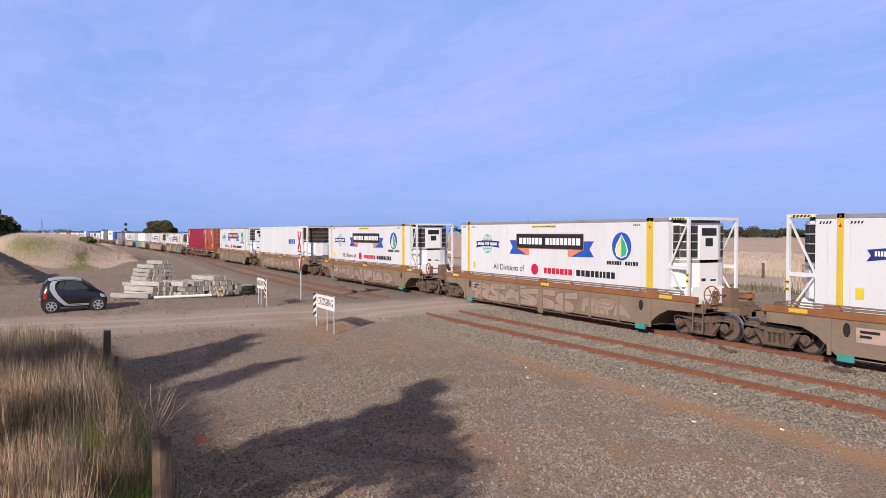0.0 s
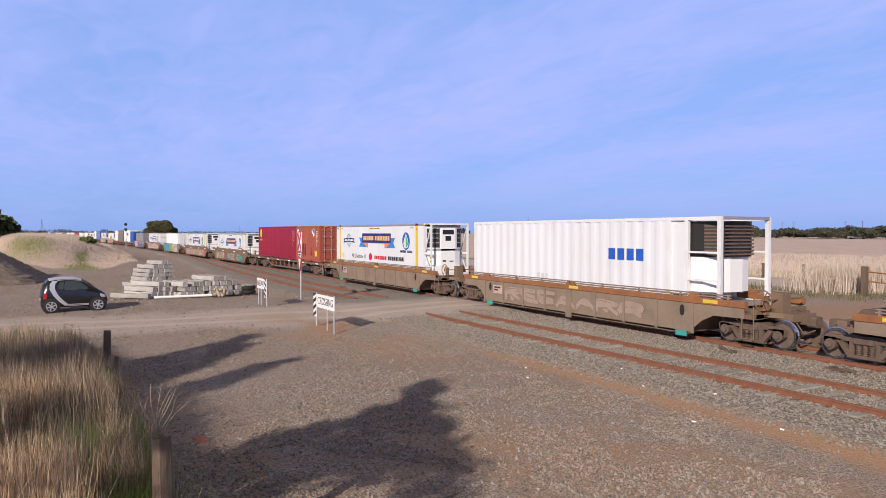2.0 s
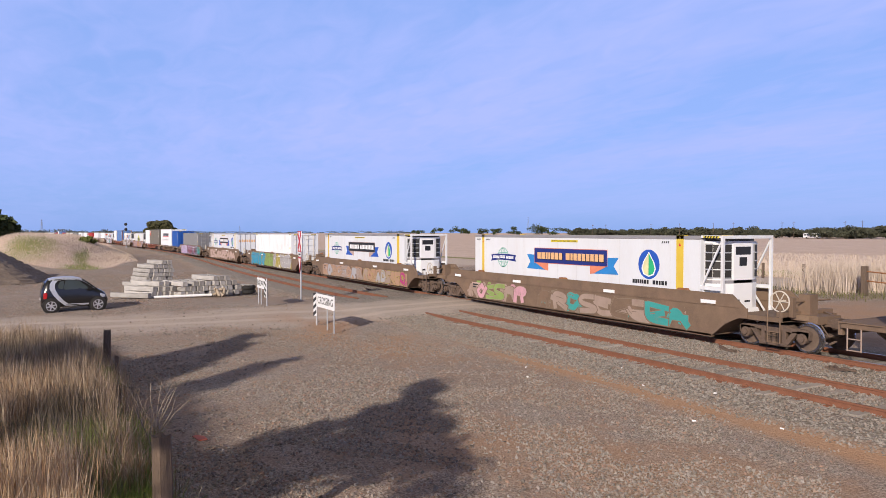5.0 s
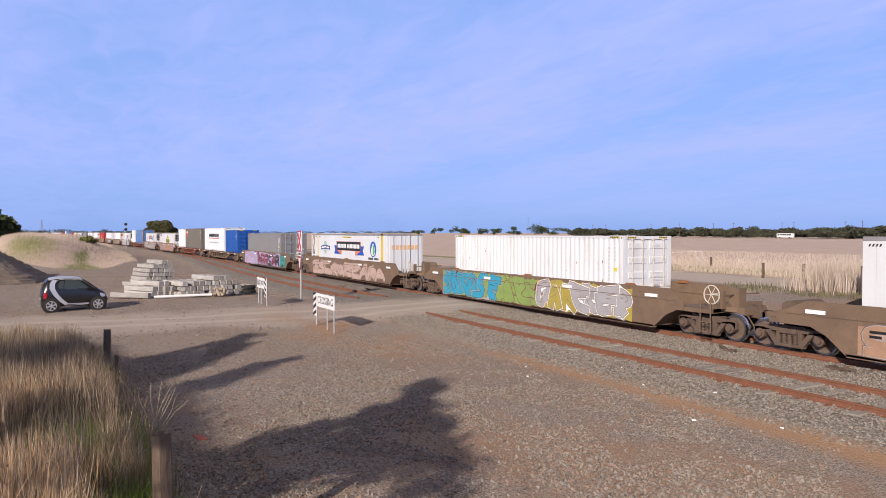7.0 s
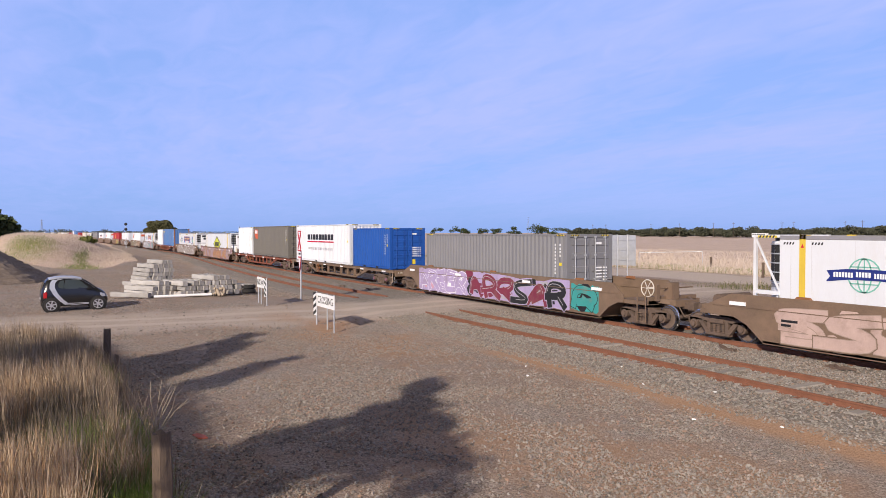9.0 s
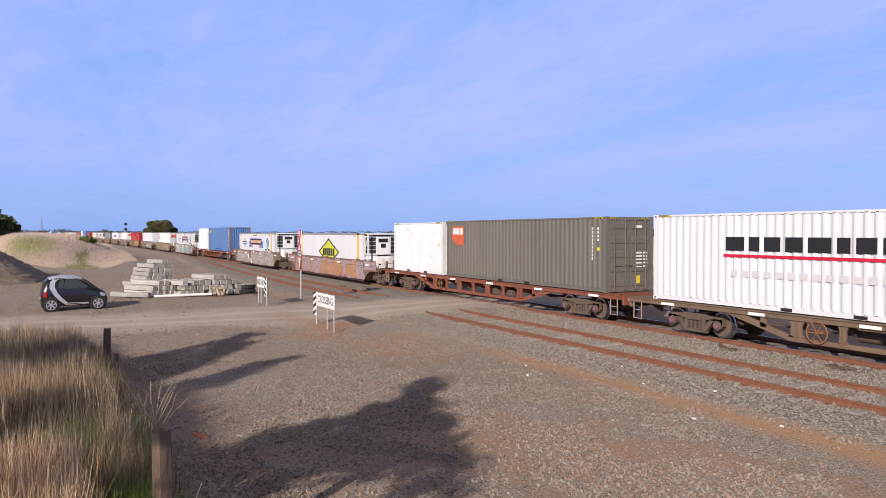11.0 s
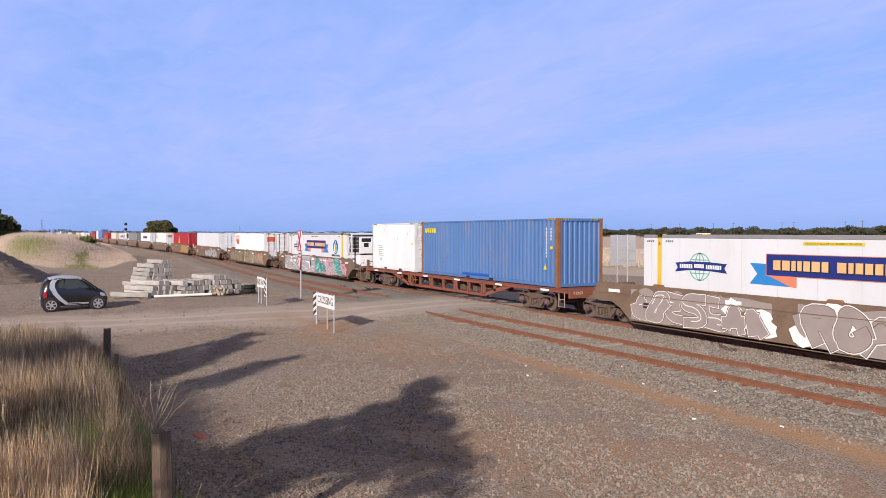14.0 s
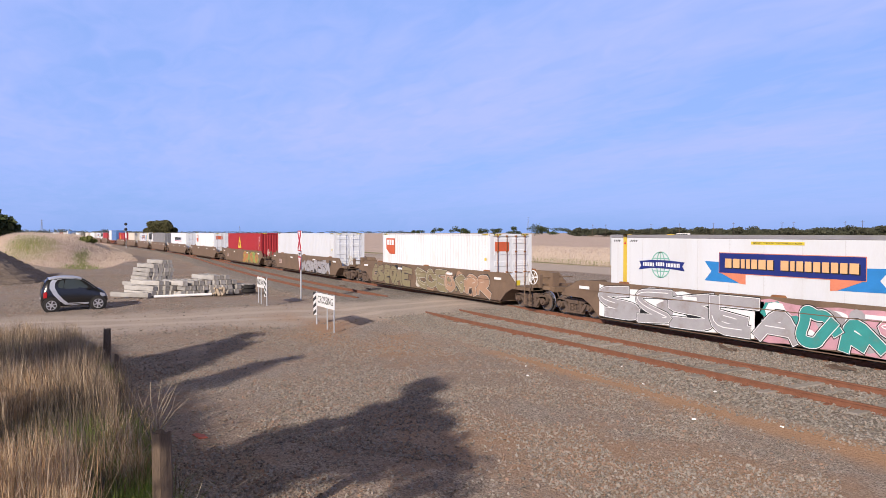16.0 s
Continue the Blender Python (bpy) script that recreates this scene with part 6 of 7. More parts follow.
M["blade_dull"] = island_material("dull olive grass blades", [(0.05, 0.06, 0.018), (0.10, 0.105, 0.035), (0.16, 0.15, 0.06), (0.075, 0.08, 0.025)], 0.7)
M["leaf"] = island_material("dark dull leaves", [(0.020, 0.034, 0.014), (0.040, 0.058, 0.022), (0.062, 0.078, 0.030), (0.035, 0.045, 0.02)], 0.7)
M["leaf_olive"] = island_material("olive leaves", [(0.050, 0.055, 0.025), (0.085, 0.085, 0.038), (0.12, 0.11, 0.05), (0.07, 0.065, 0.03)], 0.7)
M["leaf_light"] = island_material("yellowish green leaves", [(0.09, 0.11, 0.03), (0.15, 0.165, 0.045), (0.20, 0.20, 0.06)], 0.7)
# lifted, greyer leaf tones paint distance haze on the far belt
M["leaf_far"] = island_material("haze-toned far foliage", [(0.040, 0.047, 0.032), (0.058, 0.064, 0.042), (0.078, 0.08, 0.052), (0.05, 0.052, 0.036)], 0.8)
M["bark"] = surf("rough bark", (0.14, 0.10, 0.075), (0.08, 0.06, 0.045), 6, 0.9, 0.4)
M["post"] = surf("weathered grey timber", (0.165, 0.118, 0.085), (0.085, 0.062, 0.047), 7, 0.9, 0.6, stretch=(3, 3, 0.5), stain=(0.06, 0.045, 0.035), stain_amount=0.6)


def blades(name, label, x, y, hgt, width, mat, rng, lean=0.25, bend=0.25, category="grass", sink=0.0):
    """Thin bent blades, each of two pieces."""
    k = len(x)
    z = ground_z(x, y) - sink
    a = rng.uniform(0, 6.283, k)
    la = rng.normal(0, lean, k) * hgt
    lb = la + rng.normal(0, bend, k) * hgt
    da = rng.uniform(0, 6.283, k)
    w = width * rng.uniform(0.6, 1.3, k)
    wx, wy = np.cos(a) * w / 2, np.sin(a) * w / 2
    cx, cy = np.cos(da), np.sin(da)
    v = np.zeros((k, 5, 3))
    v[:, 0] = np.stack([x - wx, y - wy, z], -1)
    v[:, 1] = np.stack([x + wx, y + wy, z], -1)
    mx, my, mz = x + cx * la * 0.45, y + cy * la * 0.45, z + hgt * 0.58
    v[:, 2] = np.stack([mx + wx * 0.8, my + wy * 0.8, mz], -1)
    v[:, 3] = np.stack([mx - wx * 0.8, my - wy * 0.8, mz], -1)
    v[:, 4] = np.stack([x + cx * lb, y + cy * lb, z + hgt], -1)
    o = 5 * np.arange(k)
    quads = np.stack([o, o + 1, o + 2, o + 3], -1)
    tris = np.stack([o + 3, o + 2, o + 4], -1)
    me = bpy.data.meshes.new(name)
    me.from_pydata(v.reshape(-1, 3).tolist(), [], quads.tolist() + tris.tolist())
    me.materials.append(mat)
    return tagged(new(name, me), label, category, kind="stuff")


rng = np.random.default_rng(11)


def strip_grass(k, x0, x1, y0, y1, tuft):
    cx, cy = rng.uniform(x0, x1, k // tuft), rng.uniform(y0, y1, k // tuft)
    return np.repeat(cx, tuft) + rng.normal(0, 0.09, k // tuft * tuft), np.repeat(cy, tuft) + rng.normal(0, 0.09, k // tuft * tuft)


def tall_grass(label, k, x0, x1, y0, y1, tuft, lo, hi, mat, width=0.010, lean=0.10, bend=0.14, mask=None):
    """Tufts of one kind; each tuft has a height of its own."""
    x, y = strip_grass(k, x0, x1, y0, y1, tuft)
    tall = np.repeat(rng.uniform(0.72, 1.12, k // tuft), tuft)
    h = rng.uniform(lo, hi, len(x)) * tall * (1 - 0.22 * (x < -15))
    keep = np.ones(len(x), bool) if mask is None else mask(x, y)
    blades("green_grass" if mat == "blade" else "dry_grass", label, x[keep], y[keep], h[keep], width, M[mat], rng, lean, bend)


def verge(x, y):
    return y < 0.95 - 0.55 * np.abs(wob(x, y, 0.8))


tall_grass("tall dry straw grass beside the old fence", 21000, -24, -7.0, -2.6, 0.95, 12, 0.7, 1.3, "straw",
           mask=lambda x, y: verge(x, y) & ~((x > -11.0) & (y > 0.2)) & (wob(x, y, 0.55, 3) > -0.15))
tall_grass("grey, shade-toned grass in the thick of the strip", 24000, -25, -7.0, -3.4, 0.85, 14, 0.55, 1.12, "straw_dim", 0.009, 0.13, 0.2, verge)
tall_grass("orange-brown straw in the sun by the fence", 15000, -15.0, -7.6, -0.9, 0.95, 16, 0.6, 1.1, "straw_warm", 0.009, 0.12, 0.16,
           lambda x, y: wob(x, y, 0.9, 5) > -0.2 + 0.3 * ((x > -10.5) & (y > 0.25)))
tall_grass("dull green grass among the straw", 20000, -22, -7.0, -2.4, 0.95, 14, 0.3, 0.72, "blade_dull", 0.011, 0.25, 0.3)
tall_grass("fresh green grass at the foot of the straw", 14000, -19, -8.6, 0.25, 1.25, 12, 0.22, 0.5, "blade", 0.010, 0.3, 0.35,
           lambda x, y: wob(x, y, 1.1, 2) > -0.2)
tall_grass("bright green grass round the near fence post", 5600, -11.0, -7.7, 0.1, 1.15, 15, 0.4, 0.85, "blade", 0.010, 0.22, 0.3)
tall_grass("thin straw at the edge of the gravel", 2600, -22, -8.5, 0.5, 1.45, 8, 0.3, 0.85, "straw", 0.007, 0.2, 0.25)
tall_grass("tall straw tufts by the dirt road", 2600, -27, -23, -3.0, -0.4, 10, 0.5, 1.15, "straw", 0.013, 0.12, 0.2)
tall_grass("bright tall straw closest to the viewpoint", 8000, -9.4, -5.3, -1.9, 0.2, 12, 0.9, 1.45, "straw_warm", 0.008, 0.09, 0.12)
# mound and far verge
k = 120000
x, y = rng.uniform(-135, -67, k), rng.uniform(-14, 11.5, k)
zz = zones(x, y)
keep = (zz[3] > 0.5) & (rng.random(k) > zz[4] * 0.85)
blades("mound_grass", "pale dry grass covering the earth mound", x[keep], y[keep], rng.uniform(0.14, 0.36, keep.sum()) * (0.85 + 0.4 * wob(x[keep], y[keep], 0.9, 2)), 0.016, M["straw_pale"], rng, 0.5, 0.5)
k = 5000
x, y = rng.uniform(-100, -66, k), rng.uniform(-8, 6, k)
keep = zones(x, y)[4] > 0.4
blades("green_grass", "green weeds on the mound", x[keep], y[keep], rng.uniform(0.12, 0.3, keep.sum()), 0.03, M["blade"], rng, 0.3, 0.3)
k = 46000
y = 53 + 60 * rng.random(k) ** 1.7
x = -y * rng.uniform(0.42, 1.5, k)
blades("field_grass", "pale pinkish dry grass of the open field", x, y, rng.uniform(0.25, 0.75, k) * (1 - 0.4 * (y > 75)), 0.03, M["straw_pale"], rng, 0.25, 0.3)
k = 1800
y = rng.uniform(38.0, 43.0, k)
x = rng.uniform(-33, -14, k)
keep = wob(x, y, 0.6, 2) > -0.3
blades("green_grass", "green and straw grass beside the far dirt road", x[keep], y[keep], rng.uniform(0.15, 0.5, keep.sum()), 0.025, M["blade_dull"], rng, 0.3, 0.3)
k = 5200
x, y = -24.5 - 3.6 * rng.random(k) * 1.2, 46.0 + rng.normal(0, 2.2, k)
blades("reeds", "tall pale reeds beside the field gate", x, y, rng.uniform(0.9, 2.1, k), 0.03, M["straw_pale"], rng, 0.16, 0.25)
k = 6000
y = rng.uniform(54, 56.8, k)
x = -y * rng.uniform(0.4, 1.4, k)
blades("green_grass", "green verge along the far dirt road", x, y, rng.uniform(0.15, 0.5, k), 0.03, M["blade"], rng, 0.3, 0.3)


def leaf_cloud(centres, radii, per, size, rng):
    """Small tilted leaf clumps spread through several lobes; verts and faces."""
    vs, fs = [], []
    for c, r in zip(centres, radii):
        d = rng.normal(0, 1, (per, 3))
        d /= np.linalg.norm(d, axis=1)[:, None]
        p = c + d * (rng.random((per, 1)) ** 0.45) * r
        u = rng.normal(0, 1, (per, 3)); u /= np.linalg.norm(u, axis=1)[:, None]
        w = np.cross(u, rng.normal(0, 1, (per, 3))); w /= np.linalg.norm(w, axis=1)[:, None] + 1e-9
        sz = size * rng.uniform(0.5, 1.3, (per, 1))
        q = np.stack([p - u * sz, p + w * sz * 0.6, p + u * sz, p - w * sz * 0.6], 1)
        o = sum(len(a) for a in vs)
        vs.append(q.reshape(-1, 3))
        fs.append(o + np.arange(per * 4).reshape(-1, 4))
    return np.concatenate(vs), np.concatenate(fs)


def tree(name, label, m, h, spread, seed, mat, per=220, size=0.16, lobes=26, low=0.25, category="tree", trunk_r=0.16, lobe=1.0):
    rng = np.random.default_rng(seed)
    t = thing(name, label, category, m=m)
    s = Shape(M["bark"])
    s.bar((0, 0, -0.3), (0.1, 0.05, h * 0.45), trunk_r, 9, 0, trunk_r * 0.65)
    s.bar((0.1, 0.05, h * 0.45), (0.0, 0.1, h * 0.8), trunk_r * 0.65, 8, 0, trunk_r * 0.25)
    cs, rs = [], []
    for i in range(lobes):
        a, z = rng.uniform(0, 6.283), rng.uniform(low, 0.93)
        r = spread * math.sqrt(max(0.05, 1 - ((z - 0.5) / 0.56) ** 2)) * rng.uniform(0.25, 0.85)
        c = np.array([r * math.cos(a), r * math.sin(a), z * h])
        cs.append(c); rs.append(np.array([1, 1, 0.7]) * spread * rng.uniform(0.22, 0.36) * lobe)
        if i % 2 == 0:
            s.bar((0.06, 0.04, h * rng.uniform(0.25, 0.5)), tuple(c), trunk_r * 0.3, 5, 0, 0.02)
    part("trunk", s, t)
    v, f = leaf_cloud(cs, rs, per, size, rng)
    me = bpy.data.meshes.new("crown")
    me.from_pydata(v.tolist(), [], f.tolist())
    me.materials.append(mat)
    part("crown", me, t)
    return t


# conifers behind the viewpoint; their shade lies over the foreground. Across: metres along the line square to the sun.
def shade_conifer(across, back, outline, seed, per=75):
    """Outline rows from the top down: height, first and last place across."""
    rng = np.random.default_rng(seed)
    side, away = Vector((-SUN_DIR.y, SUN_DIR.x, 0)), -SUN_DIR.copy()
    t = thing("roadside_tree", "dark feathery roadside conifer behind the viewpoint", "tree", m=Matrix.Translation(side * across + away * back + Vector((0, 0, -0.3))))
    top = outline[0][0]
    s = Shape(M["bark"])
    s.bar((0, 0, -0.3), (0, 0, top * 0.5), 0.17, 9, 0, 0.11)
    lean = side * ((outline[0][1] + outline[0][2]) / 2 - across)
    s.bar((0, 0, top * 0.5), (lean.x * 0.8, lean.y * 0.8, top * 0.93), 0.11, 8, 0, 0.03)
    cs, rs = [], []
    for (h0, a0, b0), (h1, a1, b1) in zip(outline, outline[1:]):
        n = max(4, int((h0 - h1) * (b0 - a0 + b1 - a1) * 15))
        for i in range(n):
            f, g = rng.random(), rng.random()
            u = (a0 + (a1 - a0) * f) * (1 - g) + (b0 + (b1 - b0) * f) * g - across
            d = rng.normal(0, 0.45)
            c = side * u + away * d
            z = h0 + (h1 - h0) * f
            cs.append(np.array([c.x, c.y, z + 0.3]))
            rs.append(np.array([0.30, 0.30, 0.26]) * rng.uniform(0.6, 1.15))
            if i % 3 == 0:
                s.bar((lean.x * 0.4, lean.y * 0.4, max(1.0, z - 0.5)), (c.x, c.y, z + 0.3), 0.03, 5, 0, 0.008)
    part("trunk", s, t)
    v, f = leaf_cloud(cs, rs, per, 0.075, rng)
    me = bpy.data.meshes.new("crown")
    me.from_pydata(v.tolist(), [], f.tolist())
    me.materials.append(M["leaf"])
    part("crown", me, t)


shade_conifer(-6.2, -4.0, [(8.25, -7.55, -7.35), (7.8, -7.45, -6.95), (7.2, -7.35, -6.45), (6.6, -7.3, -5.3), (6.2, -7.5, -4.95), (5.9, -8.1, -4.4), (5.5, -8.0, -3.8), (5.3, -7.8, -3.5)], 1)
shade_conifer(-15.3, -3.0, [(9.3, -16.4, -16.2), (8.6, -16.35, -15.2), (8.2, -16.35, -14.6), (7.2, -16.4, -13.9), (6.7, -16.2, -13.6), (6.2, -16.0, -13.2)], 2)
shade_conifer(-12.0, -4.0, [(8.5, -12.5, -12.3), (7.9, -12.95, -12.2), (7.2, -12.7, -11.7), (6.6, -12.6, -11.4)], 3)
shade_conifer(-10.2, -4.0, [(5.85, -10.7, -10.1), (5.5, -11.3, -9.5), (4.8, -11.5, -9.3)], 4, 14)
tree("conifer_tree", "broad dark cypress tree beyond the mound", pose(-128, -9.6, 0), 7.6, 5.2, 4, M["leaf"], 260, 0.4, 40, 0.15)
tree("round_tree", "round dense dark tree behind the train", pose(-260, 32.9, -0.3), 7.5, 5.7, 5, M["leaf_olive"], 1100, 0.30, 90, 0.05)
tree("bush", "small green bush on the mound's shoulder", pose(-100, 4.0, float(ground_z(-100, 4.0)) - 0.1), 0.75, 1.4, 6, M["leaf_light"], 200, 0.12, 14, 0.2, "bush")


def woods(name, label, spots, mat, seed, per=70):
    """A far belt of trees with uneven tops, joined."""
    rng = np.random.default_rng(seed)
    cs, rs = [], []
    for (x, y, h, w) in spots:
        for j in range(6):
            z = rng.uniform(0.25, 0.85) * h
            cs.append(np.array([x + rng.normal(0, w * 0.4), y + rng.normal(0, w * 0.4), z]))
            rs.append(np.array([w * 0.45, w * 0.45, h * rng.uniform(0.16, 0.3)]) )
    v, f = leaf_cloud(cs, rs, per, 0.75, rng)
    me = bpy.data.meshes.new(name)
    me.from_pydata(v.tolist(), [], f.tolist())
    me.materials.append(mat)
    return tagged(new(name, me), label, "trees", kind="stuff")


def at_bearing(ratio, y):
    return ratio * y, y


spots = []
rd = random.Random(3)
for i in range(150):
    u = i / 149
    ratio = -1.20 + u * 0.75 + rd.uniform(-0.004, 0.004)
    yy = 440 + rd.uniform(-15, 25) - 40 * u
    spots.append((*at_bearing(ratio, yy), rd.uniform(4.4, 7.2) * (0.75 + 0.35 * math.sin(i * 0.35) ** 2), rd.uniform(6, 10)))
woods("far_trees", "dark belt of trees beyond the dry field", spots, M["leaf_far"], 21, 110)
spots = []
for px, h, w in ((-1.95, 9, 9), (-1.83, 11, 9), (-1.70, 11, 10), (-1.66, 9, 8), (-1.58, 9, 9), (-1.50, 9, 10), (-1.43, 10, 9), (-1.34, 13, 14), (-1.31, 12, 12), (-1.26, 9, 14)):
    spots.append((*at_bearing(px, 470), h, w))
woods("far_trees", "scattered far trees on the horizon", spots, M["leaf"], 22, 110)
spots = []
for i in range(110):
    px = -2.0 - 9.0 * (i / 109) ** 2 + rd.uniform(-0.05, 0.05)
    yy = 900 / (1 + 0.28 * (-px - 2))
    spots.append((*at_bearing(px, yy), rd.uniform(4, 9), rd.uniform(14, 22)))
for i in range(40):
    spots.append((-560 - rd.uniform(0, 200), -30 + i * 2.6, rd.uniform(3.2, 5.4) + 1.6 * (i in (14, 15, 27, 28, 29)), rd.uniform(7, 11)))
# the haze is painted: bluish grey foliage colour
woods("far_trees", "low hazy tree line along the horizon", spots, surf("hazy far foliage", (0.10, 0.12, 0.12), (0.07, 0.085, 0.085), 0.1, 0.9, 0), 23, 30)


# ---- fence posts and twigs ----
def fence_post(x, y, z, h, r, seed):
    rd = random.Random(seed)
    n = 10
    s = Shape(M["post"])
    rows = 7
    vs = []
    for j in range(rows):
        t = j / (rows - 1)
        for i in range(n):
            a = 2 * math.pi * i / n
            q = r * (1 + 0.10 * math.sin(3 * a + seed) - (0.22 if i == 7 and j > 2 else 0) + rd.uniform(-0.03, 0.03)) * (1 - 0.08 * t)
            vs.append((q * math.cos(a), q * math.sin(a), -0.3 + (h + 0.3) * t + (rd.uniform(-0.04, 0.03) if j == rows - 1 else 0)))
    fs = [(j * n + i, j * n + (i + 1) % n, (j + 1) * n + (i + 1) % n, (j + 1) * n + i) for j in range(rows - 1) for i in range(n)]
    s.add(vs + [(0, 0, h - 0.03)], fs + [((rows - 1) * n + i, (rows - 1) * n + (i + 1) % n, rows * n) for i in range(n)])
    return thing("fence_post", "weathered split grey timber fence post among straw", "fence post", "old fence posts", pose(x, y, z, rd.uniform(-2, 2), rd.uniform(-2, 2), rd.uniform(0, 360)), s.mesh("fence_post"))


fence_post(-7.55, 0.965, -0.05, 1.42, 0.105, 1)
fence_post(-21.0, 1.28, -0.1, 0.88, 0.10, 2)
fence_post(-18.2, 1.30, -0.05, 0.55, 0.05, 4)
w = Shape(M["bogie"])
for z in (0.35, 0.62):
    w.bar((-7.6, 0.99, z + 0.3), (-21.0, 1.25, z - 0.1), 0.004, 4)
tagged(new("fence_wire", w.mesh("fence_wire")), "thin rusty wire between the old posts", "wire")
M["twig"] = surf("bleached twig", (0.46, 0.38, 0.29), (0.30, 0.24, 0.18), 5, 0.9, 0.2)
for k, (x, y, hh) in enumerate(((-8.9, 0.35, 1.0), (-8.1, 1.25, 0.75), (-9.6, 0.55, 0.9), (-13.2, 1.55, 1.0), (-7.9, 0.2, 0.9))):
    rd = random.Random(40 + k)
    s = Shape(M["twig"])
    for i in range(9):
        a = rd.uniform(0, 6.28)
        p = Vector((rd.uniform(-0.05, 0.05), rd.uniform(-0.05, 0.05), 0))
        d = Vector((math.cos(a) * 0.5, math.sin(a) * 0.5, rd.uniform(0.5, 1.0))).normalized() * hh / 3
        r = 0.012
        for j in range(3):
            q = p + d + Vector((rd.uniform(-0.06, 0.06), rd.uniform(-0.06, 0.06), 0))
            s.bar(p, q, r, 5, 0, r * 0.7)
            if j:
                s.bar(q, q + Vector((rd.uniform(-0.2, 0.2), rd.uniform(-0.2, 0.2), 0.15)), r * 0.5, 4, 0, 0.002)
            p, r = q, r * 0.7
    thing("dry_shrub", "leafless bleached twigs in the straw", "shrub", "dead shrubs by the fence", pose(x, y, float(ground_z(x, y)) - 0.02), s.mesh("dry_shrub"))
s = Shape(M["oxide"])
s.prism([(-0.2, 0), (0.1, -0.04), (0.22, 0.06), (0.05, 0.10), (-0.16, 0.07)], 0.0, 0.02, 0, "z")
thing("red_scrap", "flat piece of faded red scrap on gravel", "litter", m=pose(-13.0, 2.25, float(ground_z(-13.0, 2.25)) + 0.01, 12, 0, 20), data=s.mesh("red_scrap"))
s = Shape(M["paint_lilac"])
s.prism([(-0.08, 0), (0.06, -0.02), (0.1, 0.05), (-0.03, 0.07)], 0.0, 0.03, 0, "z")
thing("litter", "crushed pale blue litter by the fence", "litter", m=pose(-9.6, 1.75, float(ground_z(-9.6, 1.75)) + 0.01, 10, 0, 0), data=s.mesh("litter"))


# ---- signs ----
def warning_sign(text, x0, x1, y, stripe_left):
    g = float(ground_z((x0 + x1) / 2, y))
    t = thing("warning_sign", "white board lettered %s on galvanised legs, with striped side board" % text, "road sign", "railway crossing signs", pose((x0 + x1) / 2, y, g))
    hw = (x1 - x0) / 2
    b = Shape(M["plain_white"], M["gal"])
    b.box(-hw, hw, -0.02, 0.02, 0.80, 1.30)
    b.box(-hw, hw, 0.02, 0.05, 0.90, 0.95, 1)
    b.box(-hw, hw, 0.02, 0.05, 1.15, 1.20, 1)
    part("board", b, t)
    tx = lettering(text, 0.40, M["black"])
    xs = [v.co.x for v in tx.vertices]
    k = (2 * hw - 0.16) / (max(xs) - min(xs))
    tx.transform(Matrix.Diagonal((k, 1, 1.0, 1)))
    part("lettering", tx, t, "black capital letters").location = (0, -0.023, 1.05)
    sx = -hw - 0.20 if stripe_left else hw + 0.20
    h = Shape(M["plain_white"], M["black"])
    h.box(sx - 0.17, sx + 0.17, -0.045, -0.02, 0.42, 1.30)
    for i in range(4):
        z = 0.42 + i * 0.26
        d = 0.17 if stripe_left else -0.17
        pts = [(sx - d, z - 0.02), (sx + d, z + 0.13), (sx + d, min(1.30, z + 0.26)), (sx - d, min(1.30, z + 0.11))]
        h.prism(pts, -0.051, -0.046, 1)
    part("striped_board", h, t, "black and white striped hazard board")
    for px in ((sx, 0.1, hw - 0.08) if stripe_left else (-hw + 0.1, -0.1, sx)):
        l = Shape(M["gal"])
        l.bar((px, 0.03, -0.3), (px, 0.03, 1.34), 0.03, 8)
        part("leg", l, t)
    return t


warning_sign("CROSSING", -25.85, -24.05, 8.92, True)
warning_sign("RAILWAY", -35.0, -33.55, 8.95, False)

c = thing("crossing_sign", "white post with red cross board and give way triangle", "road sign", m=pose(-35.5, 11.35, float(ground_z(-35.5, 11.35)), 0, 0, -8))
s = Shape(M["gal"]); s.bar((0, 0, -0.3), (0, 0, 3.55), 0.045, 10); part("post", s, c, "galvanised round post")
s = Shape(M["plain_white"]); s.box(-0.55, 0.55, -0.07, -0.05, 2.58, 3.62); part("board", s, c)
s = Shape(M["signred"], M["plain_white"])
for d in (-1, 1):
    s.beam((-0.46 * d, -0.078, 2.66), (0.46 * d, -0.078, 3.54), 0.01, 0.20, 0)
s.box(-0.55, 0.55, -0.076, -0.071, 2.56, 2.62, 0)
s.box(-0.55, 0.55, -0.076, -0.071, 3.58, 3.63, 0)
part("cross", s, c, "red diagonal cross")
s = Shape(M["plain_white"], M["black"]); s.box(-0.40, 0.40, -0.07, -0.05, 2.33, 2.52); blocks(s, -0.32, 0.32, 2.425, 0.09, 8, -0.07, 1); part("small_plate", s, c)
s = Shape(M["signred"], M["plain_white"])
s.prism([(-0.46, 2.28), (0.46, 2.28), (0.0, 1.50)], -0.07, -0.05, 0)
s.prism([(-0.33, 2.21), (0.33, 2.21), (0.0, 1.66)], -0.077, -0.071, 1)
part("triangle", s, c, "red-edged white triangle")

c = thing("back_to_back_sign", "grey back of a road sign across the tracks", "road sign", m=pose(-28.6, 27.2, -0.3, 0, 0, 20))
for x in (-0.3, 0.3):
    s = Shape(M["gal"]); s.bar((x, 0, -0.3), (x, 0, 3.6), 0.04, 8); part("leg", s, c)
